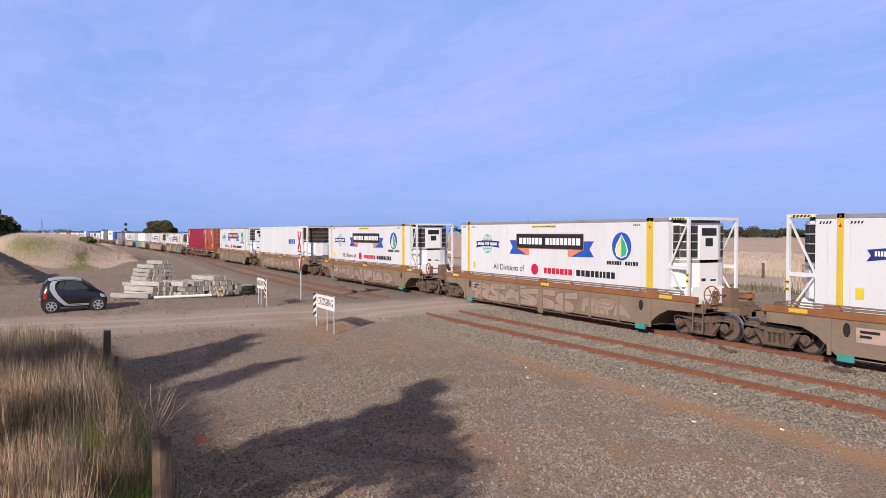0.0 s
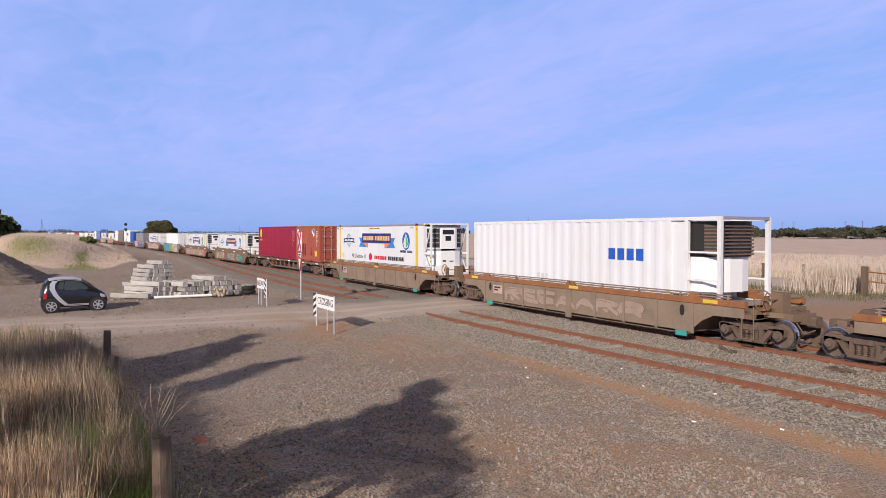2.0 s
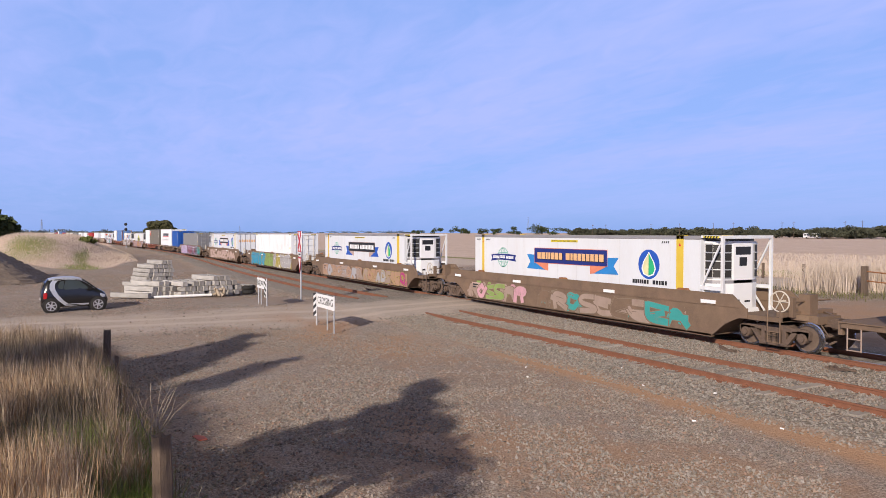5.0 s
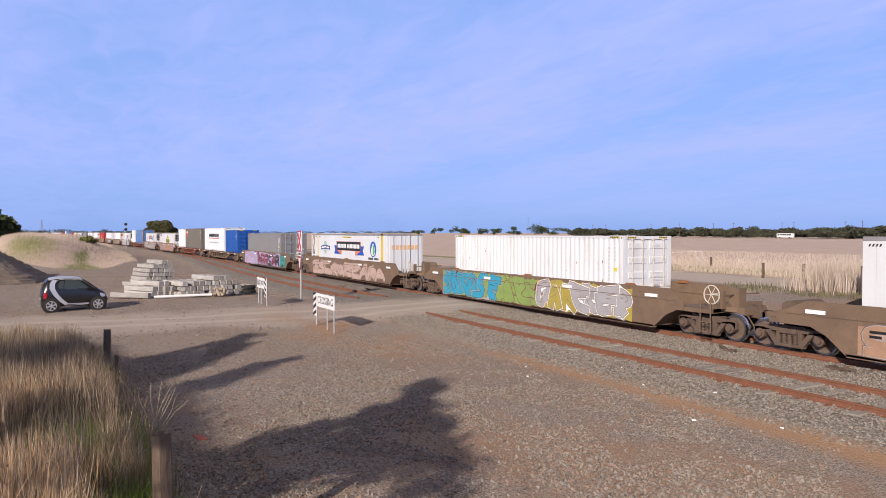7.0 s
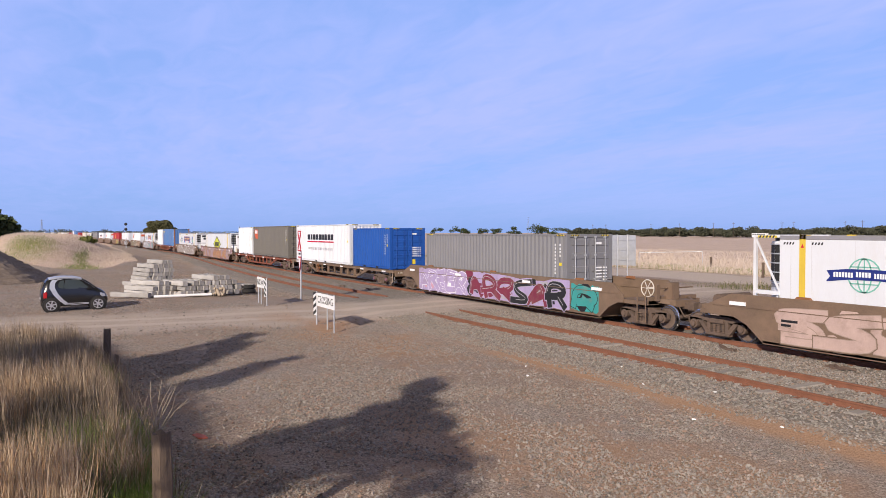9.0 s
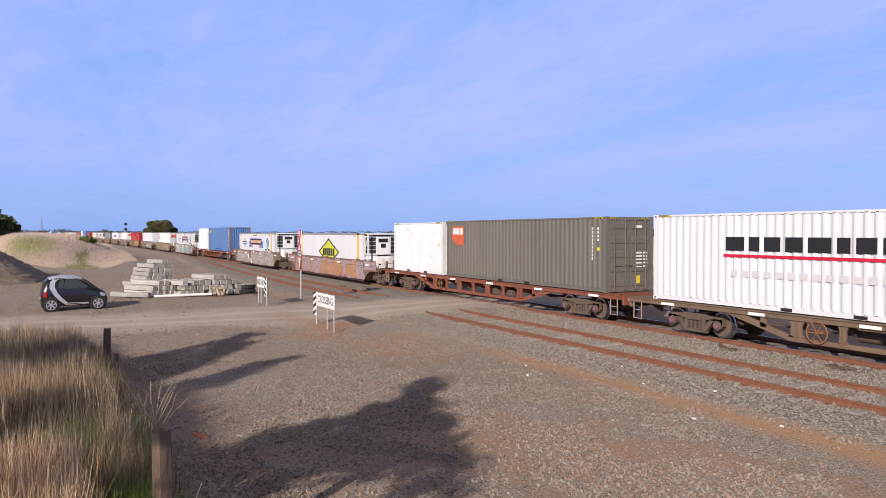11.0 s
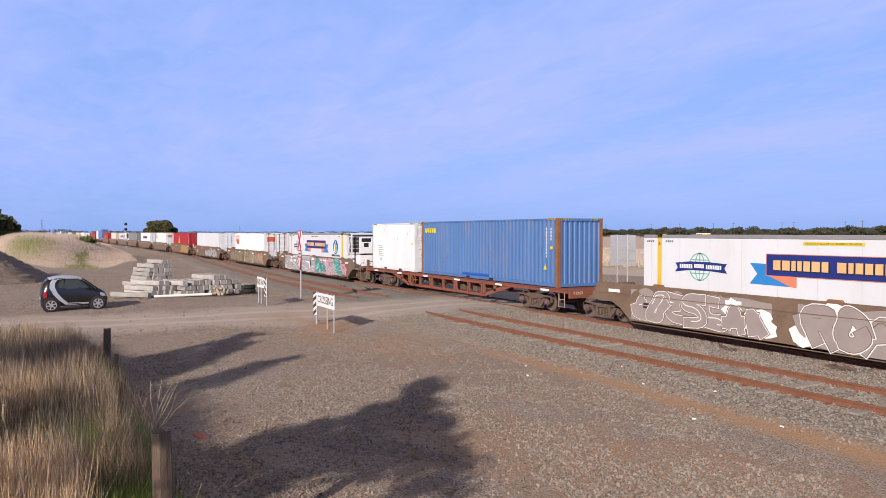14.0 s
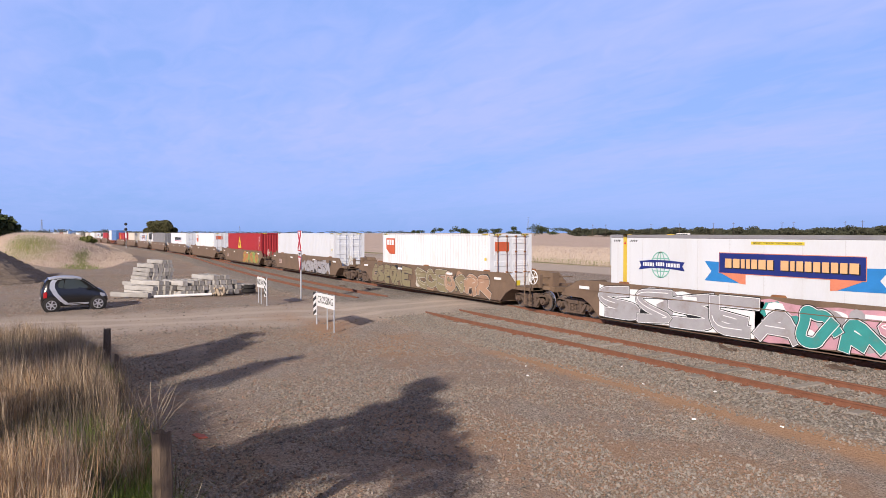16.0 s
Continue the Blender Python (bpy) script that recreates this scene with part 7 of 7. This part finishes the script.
s = Shape(M["gal"]); s.box(-0.75, 0.75, 0.05, 0.07, 1.9, 3.55); part("board", s, c, "bare metal sign back")
s = Shape(M["gal"])
for z in (2.2, 2.75, 3.3):
    s.box(-0.7, 0.7, 0.02, 0.05, z - 0.03, z + 0.03)
part("brace", s, c)

# signal mast beside the far track
c = thing("signal_mast", "slim railway signal mast with two black heads", "railway signal", m=pose(-178, 15.15, -0.3, 0, 0, 75))
s = Shape(M["gal"]); s.bar((0, 0, 0), (0, 0, 5.2), 0.09, 8); part("mast", s, c)
for z in (4.4, 5.6):
    s = Shape(M["black"]); s.lathe([(-0.10, 0.02), (-0.10, 0.33), (-0.04, 0.35), (0.10, 0.31), (0.12, 0.02)], (0, -0.15, z), 14); s.bar((0, -0.3, z + 0.05), (0, -0.6, z + 0.02), 0.16, 8)
    part("signal_head", s, c, "round black backing disc")
s = Shape(M["plain_white"]); s.box(-0.12, 0.12, -0.13, -0.08, 2.4, 3.6); part("plate", s, c)

# pylons and poles far off
# distance haze is put into this steel's blue-grey colour
M["far_steel"] = surf("hazy blue-grey steel", (0.22, 0.25, 0.32), (0.18, 0.21, 0.27), 1, 0.8, 0)
for px, yy, h in ((-4.32, 330, 17), (-60.0, 14.0, 17), (-1.37, 820, 34)):
    x, y = (px * yy, yy) if px > -20 else (-840.0, -8.6)
    s = Shape(M["far_steel"])
    w = h * 0.06
    for a, b in ((-w, -w), (w, -w), (w, w), (-w, w)):
        s.bar((a, b, 0), (a * 0.2, b * 0.2, h), 0.09, 4)
    for k in range(7):
        z0, z1 = h * k / 7, h * (k + 1) / 7
        q0, q1 = w * (1 - 0.8 * k / 7), w * (1 - 0.8 * (k + 1) / 7)
        for sg in (-1, 1):
            s.bar((-q0, sg * q0, z0), (q1, sg * q1, z1), 0.045, 4)
            s.bar((q0, sg * q0, z0), (-q1, sg * q1, z1), 0.045, 4)
    for k in (0.7, 0.82, 0.94):
        s.bar((-h * 0.1, 0, h * k), (h * 0.1, 0, h * k), 0.1, 4)
    thing("pylon", "grey lattice power pylon on the horizon", "pylon", "far pylons", pose(x, y, -0.3, 0, 0, 40), s.mesh("pylon"))
for i, px in enumerate((-0.975, -0.905, -0.83, -0.79, -0.70, -0.68, -0.60, -0.575, -1.10, -1.14)):
    s = Shape(M["post"])
    s.bar((0, 0, 0), (0, 0, 10.5), 0.16, 6, 0, 0.11)
    s.box(-1.0, 1.0, -0.06, 0.06, 9.6, 9.75)
    thing("power_pole", "timber power pole before the far trees", "power pole", "power poles along the far road", pose(px * 405, 405, -0.3, 0, 0, 30), s.mesh("power_pole"))

# field gate and rails across the tracks
g = thing("field_gate", "old timber posts with a rusty gate rail", "gate", m=pose(-23.7, 41.5, -0.3))
for x, h in ((0.0, 1.75), (3.4, 1.6)):
    s = Shape(M["post"]); s.box(x - 0.14, x + 0.14, -0.14, 0.14, -0.2, h); part("post", s, g, "weathered square timber post")
for z in (1.25, 0.7):
    s = Shape(M["wagon_rust"]); s.bar((0.1, 0, z + 0.2), (3.3, 0, z), 0.04, 6); part("rail", s, g, "rusty pipe rail")
for x, y in ((-37.0, 50.5), (-34.0, 51.3), (-48.0, 57.5)):
    s = Shape(M["post"]); s.box(-0.08, 0.08, -0.08, 0.08, -0.2, 1.25)
    thing("fence_post", "grey timber fence post in the field grass", "fence post", "old fence posts", pose(x, y, -0.3), s.mesh("fence_post"))
fg = thing("wire_gate", "thin wire mesh farm gate at the field edge", "gate", m=pose(-53.2, 57.4, -0.3, 0, 0, 40))
s = Shape(M["gal"])
s.bar((-3.2, 0, 0.1), (-3.2, 0, 1.5), 0.03); s.bar((3.2, 0, 0.1), (3.2, 0, 1.7), 0.03); s.bar((-3.2, 0, 1.5), (3.2, 0, 1.7), 0.03); s.bar((-3.2, 0, 0.1), (3.2, 0, 0.1), 0.03)
part("gate_frame", s, fg)

# ---- stacks of concrete sleepers ----
M["concrete"] = surf("pale precast concrete", (0.46, 0.44, 0.42), (0.33, 0.315, 0.30), 3, 0.9, 0.25, stain=(0.22, 0.195, 0.17), stain_amount=0.7, vary=0.2)
blk = Shape(M["concrete"])
o = [(-0.135, 0.0), (0.135, 0.0), (0.142, 0.06), (0.122, 0.25), (-0.122, 0.25), (-0.142, 0.06)]
ends = [(-1.25, 1.0), (-0.75, 1.0), (-0.45, 0.9), (0.45, 0.9), (0.75, 1.0), (1.25, 1.0)]
vs = [(x, a, b * q) for x, q in ends for a, b in o]
blk.add(vs, [tuple(range(5, -1, -1)), tuple(range(30, 36))] + [(j * 6 + i, j * 6 + (i + 1) % 6, (j + 1) * 6 + (i + 1) % 6, (j + 1) * 6 + i) for j in range(5) for i in range(6)])
blk_mesh = blk.mesh("concrete_sleeper")
srnd = random.Random(17)


def lay(x, y, z, rz=0.0, rx=0.0, ry=0.0):
    return thing("concrete_sleeper", "pale grey precast concrete sleeper in a stack", "sleeper", "stacked concrete sleepers",
                 pose(x + srnd.uniform(-0.06, 0.06), y, z, rx, ry, rz + srnd.uniform(-1.5, 1.5)), blk_mesh)


gz = -0.12
SKEW = 18.0
for layer, (y0, n) in enumerate(((5.3, 5), (5.35, 5), (5.45, 5), (5.5, 5), (5.75, 4), (6.35, 2))):
    for i in range(n):
        lay(-52.2, y0 + i * 0.335, gz + layer * 0.275, SKEW, srnd.uniform(-20, 20) if layer == 1 else 0)
for x, y, rz, rx in ((-50.4, 4.75, 25, 0), (-49.9, 5.2, 30, 15), (-50.6, 5.9, 42, -12), (-50.2, 6.8, 20, 8), (-50.4, 7.3, 30, -8)):
    lay(x, y, gz, rz, rx)
for layer, (x, y0, n) in enumerate(((-42.6, 4.3, 4), (-42.8, 4.35, 4), (-43.2, 4.75, 2))):
    for i in range(n):
        lay(x, y0 + i * 0.335, gz + layer * 0.265, SKEW + 12)
lay(-41.6, 3.75, gz, 45)
for layer, y0, n in ((0, 5.95, 4), (0, 7.55, 2), (0, 8.55, 2), (1, 6.2, 8), (1, 9.05, 3), (2, 6.1, 1), (2, 6.65, 3), (2, 7.8, 4), (3, 7.75, 3)):
    for i in range(n):
        lay(-42.0 - 0.1 * layer, y0 + i * 0.335, gz + layer * 0.27, SKEW)
for x in (-41.2, -42.8):
    for z, y0, y1 in ((0.24, 5.8, 9.9), (0.51, 6.0, 9.3), (0.78, 7.4, 9.0)):
        s = Shape(M["post"]); s.box(-0.04, 0.04, y0, y1, 0, 0.03)
        thing("timber_dunnage", "thin brown timber batten between concrete sleepers", "timber", "battens in the sleeper stacks", pose(x, 0, gz + z), s.mesh("timber_dunnage"))
s = Shape(M["plain_white"]); s.bar((-40.2, 4.75, -0.04), (-40.0, 7.7, -0.02), 0.075, 10)
tagged(new("white_pipe", s.mesh("white_pipe")), "long white pipe lying before the concrete stacks", "pipe")
s = Shape(M["twig"])
for i in range(7):
    s.bar((srnd.uniform(-0.3, 0.3), srnd.uniform(-0.3, 0.3), 0.05), (srnd.uniform(-0.3, 0.3), srnd.uniform(-0.3, 0.3), 0.45), 0.11, 7, 0, 0.06)
thing("timber_stump", "broken pale timber stump beside the sleeper stack", "timber", m=pose(-40.2, 8.15, gz - 0.02), data=s.mesh("timber_stump"))
s = Shape(M["dark"])
s.lathe([(-0.1, 0.22), (-0.12, 0.33), (-0.06, 0.40), (0.06, 0.40), (0.12, 0.33), (0.1, 0.22), (-0.1, 0.22)], (0, 0, 0), 18)
for k in range(2):
    thing("old_tyre", "worn black tyre lying beside the sleeper stack", "tyre", "old tyres by the stack", pose(-41.1, 10.0, gz + 0.12 + 0.24 * k, 90, 0, 0), s.mesh("old_tyre"))

# ---- heap of dark gravel ----
vs, fs = [], []
prnd = random.Random(2)
for j in range(40):
    q = j / 39
    for i in range(90):
        a = 2 * math.pi * i / 90
        r = 7.2 * q * (1 + 0.08 * math.sin(3 * a) + 0.05 * math.sin(7 * a + 2))
        vs.append((r * math.cos(a) * 1.15 + prnd.uniform(-0.05, 0.05), r * math.sin(a) + prnd.uniform(-0.05, 0.05), 4.0 * (1 - q) ** 1.0 * (1 + 0.015 * math.sin(9 * a + 6 * q) + 0.03 * math.sin(4 * a)) - 0.12 + prnd.uniform(-0.06, 0.06) * min(1, 3 * q)))
fs = [(j * 90 + i, j * 90 + (i + 1) % 90, (j + 1) * 90 + (i + 1) % 90, (j + 1) * 90 + i) for j in range(39) for i in range(90)]
me = bpy.data.meshes.new("spoil_cone")
me.from_pydata(vs, [], fs)
me.materials.append(surf("dark heaped gravel", (0.26, 0.205, 0.165), (0.12, 0.095, 0.078), 4.0, 0.95, 1.0, fine=30))
thing("spoil_cone", "cone of dark brown gravel tipped beside the yard", "gravel pile", m=pose(-65.5, -6.9, -0.15), data=me)
# ---- the small parked car ----
M["car_black"] = surf("black car paint", (0.012, 0.012, 0.013), (0.009, 0.009, 0.010), 2, 0.22, 0.0, spec=0.6)
M["car_silver"] = surf("silver car paint", (0.56, 0.58, 0.66), (0.50, 0.52, 0.60), 2, 0.3, 0.0, metal=0.45)
M["tyre"] = surf("black tyre rubber", (0.022, 0.021, 0.020), (0.03, 0.027, 0.024), 8, 0.85, 0.1)
M["alloy"] = surf("silver alloy", (0.66, 0.66, 0.68), (0.58, 0.58, 0.60), 6, 0.3, 0.0, metal=0.7)
M["tail"] = surf("red lamp lens", (0.34, 0.012, 0.015), (0.28, 0.01, 0.012), 6, 0.15, 0.0)
M["lens"] = surf("clear lamp lens", (0.62, 0.63, 0.65), (0.5, 0.51, 0.53), 6, 0.12, 0.0, metal=0.4)
gls = bpy.data.materials.new("dark window glass")
gls.use_nodes = True
gq = gls.node_tree.nodes["Principled BSDF"]
gq.inputs["Base Color"].default_value, gq.inputs["Roughness"].default_value = (0.035, 0.045, 0.045, 1), 0.05
gq.inputs["Specular IOR Level"].default_value = 0.8
M["glass"] = gls

CAR_M = pose(-36.3, 0.86, float(ground_z(-36.3, 0.86)), 0, 0, 93.0)
car = thing("small_car", "small black two-seat hatchback with silver safety frame, parked", "car", m=CAR_M)
# stations along the car: x, bottom, belt height, top height, half width below, half width at the belt, half width at the top
ST = [(-1.33, 0.42, 0.70, 0.76, 0.55, 0.60, 0.50), (-1.28, 0.32, 0.82, 1.02, 0.66, 0.70, 0.55), (-1.18, 0.27, 0.92, 1.30, 0.73, 0.76, 0.58), (-1.02, 0.25, 0.95, 1.47, 0.76, 0.78, 0.60),
      (-0.75, 0.24, 0.96, 1.525, 0.77, 0.785, 0.605), (-0.40, 0.23, 0.96, 1.545, 0.77, 0.785, 0.61), (0.0, 0.23, 0.95, 1.53, 0.77, 0.785, 0.61), (0.30, 0.23, 0.94, 1.46, 0.77, 0.785, 0.60),
      (0.55, 0.23, 0.93, 1.31, 0.77, 0.78, 0.60), (0.80, 0.24, 0.92, 1.10, 0.76, 0.775, 0.62), (0.95, 0.25, 0.90, 0.985, 0.75, 0.765, 0.62), (1.10, 0.26, 0.82, 0.91, 0.73, 0.745, 0.58),
      (1.24, 0.28, 0.70, 0.80, 0.68, 0.69, 0.52), (1.33, 0.33, 0.56, 0.64, 0.58, 0.60, 0.46), (1.36, 0.40, 0.48, 0.52, 0.50, 0.52, 0.40)]


def ring(q):
    x, b, m, t, wb, wm, wt = q
    half = [(0.0, b), (wb * 0.9, b), (wb, b + 0.08), (wm, (b + m) / 2), (wm, m), (wt + 0.35 * (wm - wt), m + 0.55 * (t - m)), (wt, t - 0.10 * (t - m) - 0.01), (wt * 0.82, t - 0.01), (0.0, t)]
    return [(x, y, z) for y, z in half] + [(x, -y, z) for y, z in half[-2:0:-1]]


s = Shape(M["car_black"], M["car_silver"], M["glass"])
rg = [ring(q) for q in ST]
k = len(rg[0])
vs = [p for r in rg for p in r]
for j in range(len(rg) - 1):
    for i in range(k):
        ii = min(i, k - 1 - i)
        mt = 0
        if 6 <= i <= 9 and -1.2 < ST[j][0] < 0.2:
            mt = 1 if ST[j][0] > -1.1 else 0
        s.f.append((j * k + i, j * k + (i + 1) % k, (j + 1) * k + (i + 1) % k, (j + 1) * k + i))
        s.m.append(mt)
        s.smooth.append(True)
s.v = vs
s.f += [tuple(range(k - 1, -1, -1)), tuple(range((len(rg) - 1) * k, len(rg) * k))]
s.m += [0, 0]
s.smooth += [False, False]
part("body", s, car)


def skin(pts, off):
    """Puts points given by x, z on the car's flank, off metres proud of it."""
    out = []
    for x, z in pts:
        j = max(i for i in range(len(ST) - 1) if ST[i][0] <= x + 1e-6)
        f = (x - ST[j][0]) / (ST[j + 1][0] - ST[j][0])
        q = [a + f * (b - a) for a, b in zip(ST[j], ST[j + 1])]
        hf = ring(q)[1:8]
        y = hf[0][1]
        for p, r in zip(hf, hf[1:]):
            if p[2] <= z <= r[2] and r[2] > p[2]:
                y = p[1] + (z - p[2]) / (r[2] - p[2]) * (r[1] - p[1])
                break
            if z > r[2]:
                y = r[1]
        out.append((x, y + off, z))
    return out


def panel(name, outline, mat, off, label="", inner=None):
    for sg in (1, -1):
        p = skin(outline, off)
        sh = Shape(mat)
        if inner:
            q = skin(inner, off)
            n = len(p)
            vs = [(a, sg * b, c) for a, b, c in p + q]
            sh.add(vs, [(i, (i + 1) % n, n + (i + 1) % n, n + i) for i in range(n)])
        else:
            cx = sum(a[0] for a in p) / len(p)
            cz = sum(a[2] for a in p) / len(p)
            c = skin([(cx, cz)], off)[0]
            vs = [(a, sg * b, d) for a, b, d in p] + [(c[0], sg * c[1], c[2])]
            sh.add(vs, [(i, (i + 1) % len(p), len(p)) for i in range(len(p))])
        part(name, sh, car, label)


# silver frame: a hoop round the door from roof to sill
outer = [(0.93, 0.985), (0.80, 1.10), (0.55, 1.30), (0.28, 1.44), (-0.10, 1.50), (-0.50, 1.52), (-0.82, 1.49), (-0.98, 1.28), (-1.0, 1.05), (-0.85, 0.75), (-0.62, 0.48), (-0.38, 0.28), (0.0, 0.27), (0.55, 0.30)]
inner = [(0.86, 0.955), (0.74, 1.05), (0.50, 1.255), (0.25, 1.385), (-0.10, 1.43), (-0.42, 1.44), (-0.66, 1.41), (-0.78, 1.26), (-0.79, 1.05), (-0.66, 0.78), (-0.47, 0.54), (-0.28, 0.37), (0.0, 0.37), (0.55, 0.37)]


def dense(pts, k=6):
    return [(a[0] + (b[0] - a[0]) * i / k, a[1] + (b[1] - a[1]) * i / k) for a, b in zip(pts, pts[1:]) for i in range(k)] + [pts[-1]]


outer, inner = dense(outer), dense(inner)
for sg in (1, -1):
    p, q = skin(outer, 0.014), skin(inner, 0.014)
    sh = Shape(M["car_silver"])
    n_ = len(p)
    sh.add([(a, sg * b, c) for a, b, c in p + q], [(i, i + 1, n_ + i + 1, n_ + i) for i in range(n_ - 1)])
    part("safety_frame", sh, car, "silver painted body frame")
panel("side_window", [(0.62, 1.0), (0.20, 1.36), (-0.10, 1.41), (-0.36, 1.41), (-0.44, 1.10), (-0.40, 1.0)], M["glass"], 0.014)
panel("quarter_window", [(-0.46, 1.02), (-0.42, 1.38), (-0.58, 1.36), (-0.66, 1.20), (-0.64, 1.05)], M["glass"], 0.014)
panel("tail_lamp", [(-1.24, 0.62), (-1.12, 0.62), (-1.08, 0.80), (-1.12, 0.90), (-1.23, 0.86)], M["tail"], 0.02, "red round tail lamps")
panel("head_lamp", [(1.02, 0.80), (1.22, 0.72), (1.25, 0.62), (1.12, 0.60), (1.02, 0.68)], M["lens"], 0.015, "clear head lamp")
sh = Shape(M["glass"])
a, b = ST[7], ST[10]
sh.add([(a[0], -0.54, a[3] + 0.004), (a[0], 0.54, a[3] + 0.004), (0.55, 0.56, 1.312), (0.80, 0.58, 1.103), (b[0], 0.58, b[3] + 0.012), (b[0], -0.58, b[3] + 0.012), (0.80, -0.58, 1.103), (0.55, -0.56, 1.312)], [(0, 1, 2, 7), (7, 2, 3, 6), (6, 3, 4, 5)])
part("windscreen", sh, car)
sh = Shape(M["glass"])
sh.add([(-1.285, -0.50, 1.02), (-1.285, 0.50, 1.02), (-1.19, 0.54, 1.30), (-1.19, -0.54, 1.30)], [(0, 1, 2, 3)])
part("rear_window", sh, car)
for sg in (1, -1):
    sh = Shape(M["car_black"])
    sh.box(0.50, 0.66, sg * 0.86 - 0.07, sg * 0.86 + 0.07, 0.95, 1.08, c=0.03)
    sh.beam((0.58, sg * 0.76, 0.98), (0.58, sg * 0.82, 1.0), 0.04, 0.04)
    part("mirror", sh, car)
    for x in (-0.935, 0.935):
        # dark disc painting the shaded hollow behind the wheel
        arch = Shape(M["dark"])
        arch.prism([(x + 0.36 * math.cos(t), 0.29 + 0.36 * math.sin(t)) for t in [2 * math.pi * i / 22 for i in range(22)]], sg * 0.60, sg * 0.787)
        part("wheel_arch", arch, car)
        wh = Shape(M["tyre"], M["alloy"], M["dark"])
        wh.lathe([(-0.08, 0.20), (-0.085, 0.26), (-0.06, 0.29), (0.06, 0.29), (0.085, 0.26), (0.08, 0.20), (0.05, 0.195), (0.04, 0.02)], (x, sg * 0.735, 0.29), 24, [0, 0, 0, 0, 0, 1, 2])
        wheel = part("wheel", wh, car)
        rim = Shape(M["alloy"])
        for i in range(6):
            t = 2 * math.pi * i / 6 + 0.3
            d = sg * 0.80
            rim.beam((x + 0.03 * math.cos(t), d, 0.29 + 0.03 * math.sin(t)), (x + 0.20 * math.cos(t), d, 0.29 + 0.20 * math.sin(t)), 0.03, 0.05)
        rim.bar((x, sg * 0.77, 0.29), (x, sg * 0.825, 0.29), 0.045, 10)
        n_ = 24
        for i in range(n_):
            t0, t1 = 2 * math.pi * i / n_, 2 * math.pi * (i + 1) / n_
            rim.beam((x + 0.20 * math.cos(t0), sg * 0.805, 0.29 + 0.20 * math.sin(t0)), (x + 0.20 * math.cos(t1), sg * 0.805, 0.29 + 0.20 * math.sin(t1)), 0.03, 0.025)
        part("rim", rim, wheel, "silver six-spoke alloy rim")
sh = Shape(M["plain_white"])
sh.box(-1.345, -1.335, -0.18, 0.18, 0.52, 0.62)
part("number_plate", sh, car, "plain pale plate")

# ---- white bus on the far road ----
bus = thing("bus", "small white bus driving along the far road", "bus")
s = Shape(M["plain_white"]); s.box(-5.2, 5.2, -1.2, 1.2, 0.5, 3.1, c=0.2); part("body", s, bus)
s = Shape(M["glass"])
for i in range(6):
    s.box(-4.7 + i * 1.6, -3.3 + i * 1.6, -1.215, -1.2, 1.8, 2.7)
part("window", s, bus)
for x in (-3.3, 3.4):
    s = Shape(M["tyre"]); s.bar((x, -1.22, 0.48), (x, 1.22, 0.48), 0.48, 14); part("wheel", s, bus)
bus_y = 398.0
MOVERS.append((bus, [(float(t), pose(bus_y * (-0.694 - 0.0145 * 1.55 * (t - 7.0)), bus_y, -0.3, 0, 0, 0)) for t in (0, 4, 8, 12, 16)]))
# ---- what moves ----
def motions():
    for ob, s0, base, turned in RIDERS:
        lift = Matrix.Translation((0, 0, base))
        walk(ob, [(t, track_pose(s0 + V * t) @ lift) for t in range(17)])
    turn = V / 0.42
    for wheel, s0, m in WHEELS:
        # the wheels roll while their wagon is near enough for it to be seen
        t0, t1 = (-75 - s0) / V, (14 - s0) / V
        a, b = max(0, frame(max(t0, 0)) - 1), min(480, frame(min(t1, 16.0)) - 1)
        if b <= a:
            continue
        rows = []
        if a > 0:
            rows.append((0.0, m))
        rows += [(k / 30, m @ Matrix.Rotation(turn * (k - a) / 30, 4, "Y")) for k in range(a, b + 1)]
        if b < 480:
            rows.append((16.0, rows[-1][1]))
        walk(wheel, rows)
    for ob, rows in MOVERS:
        walk(ob, rows)


motions()
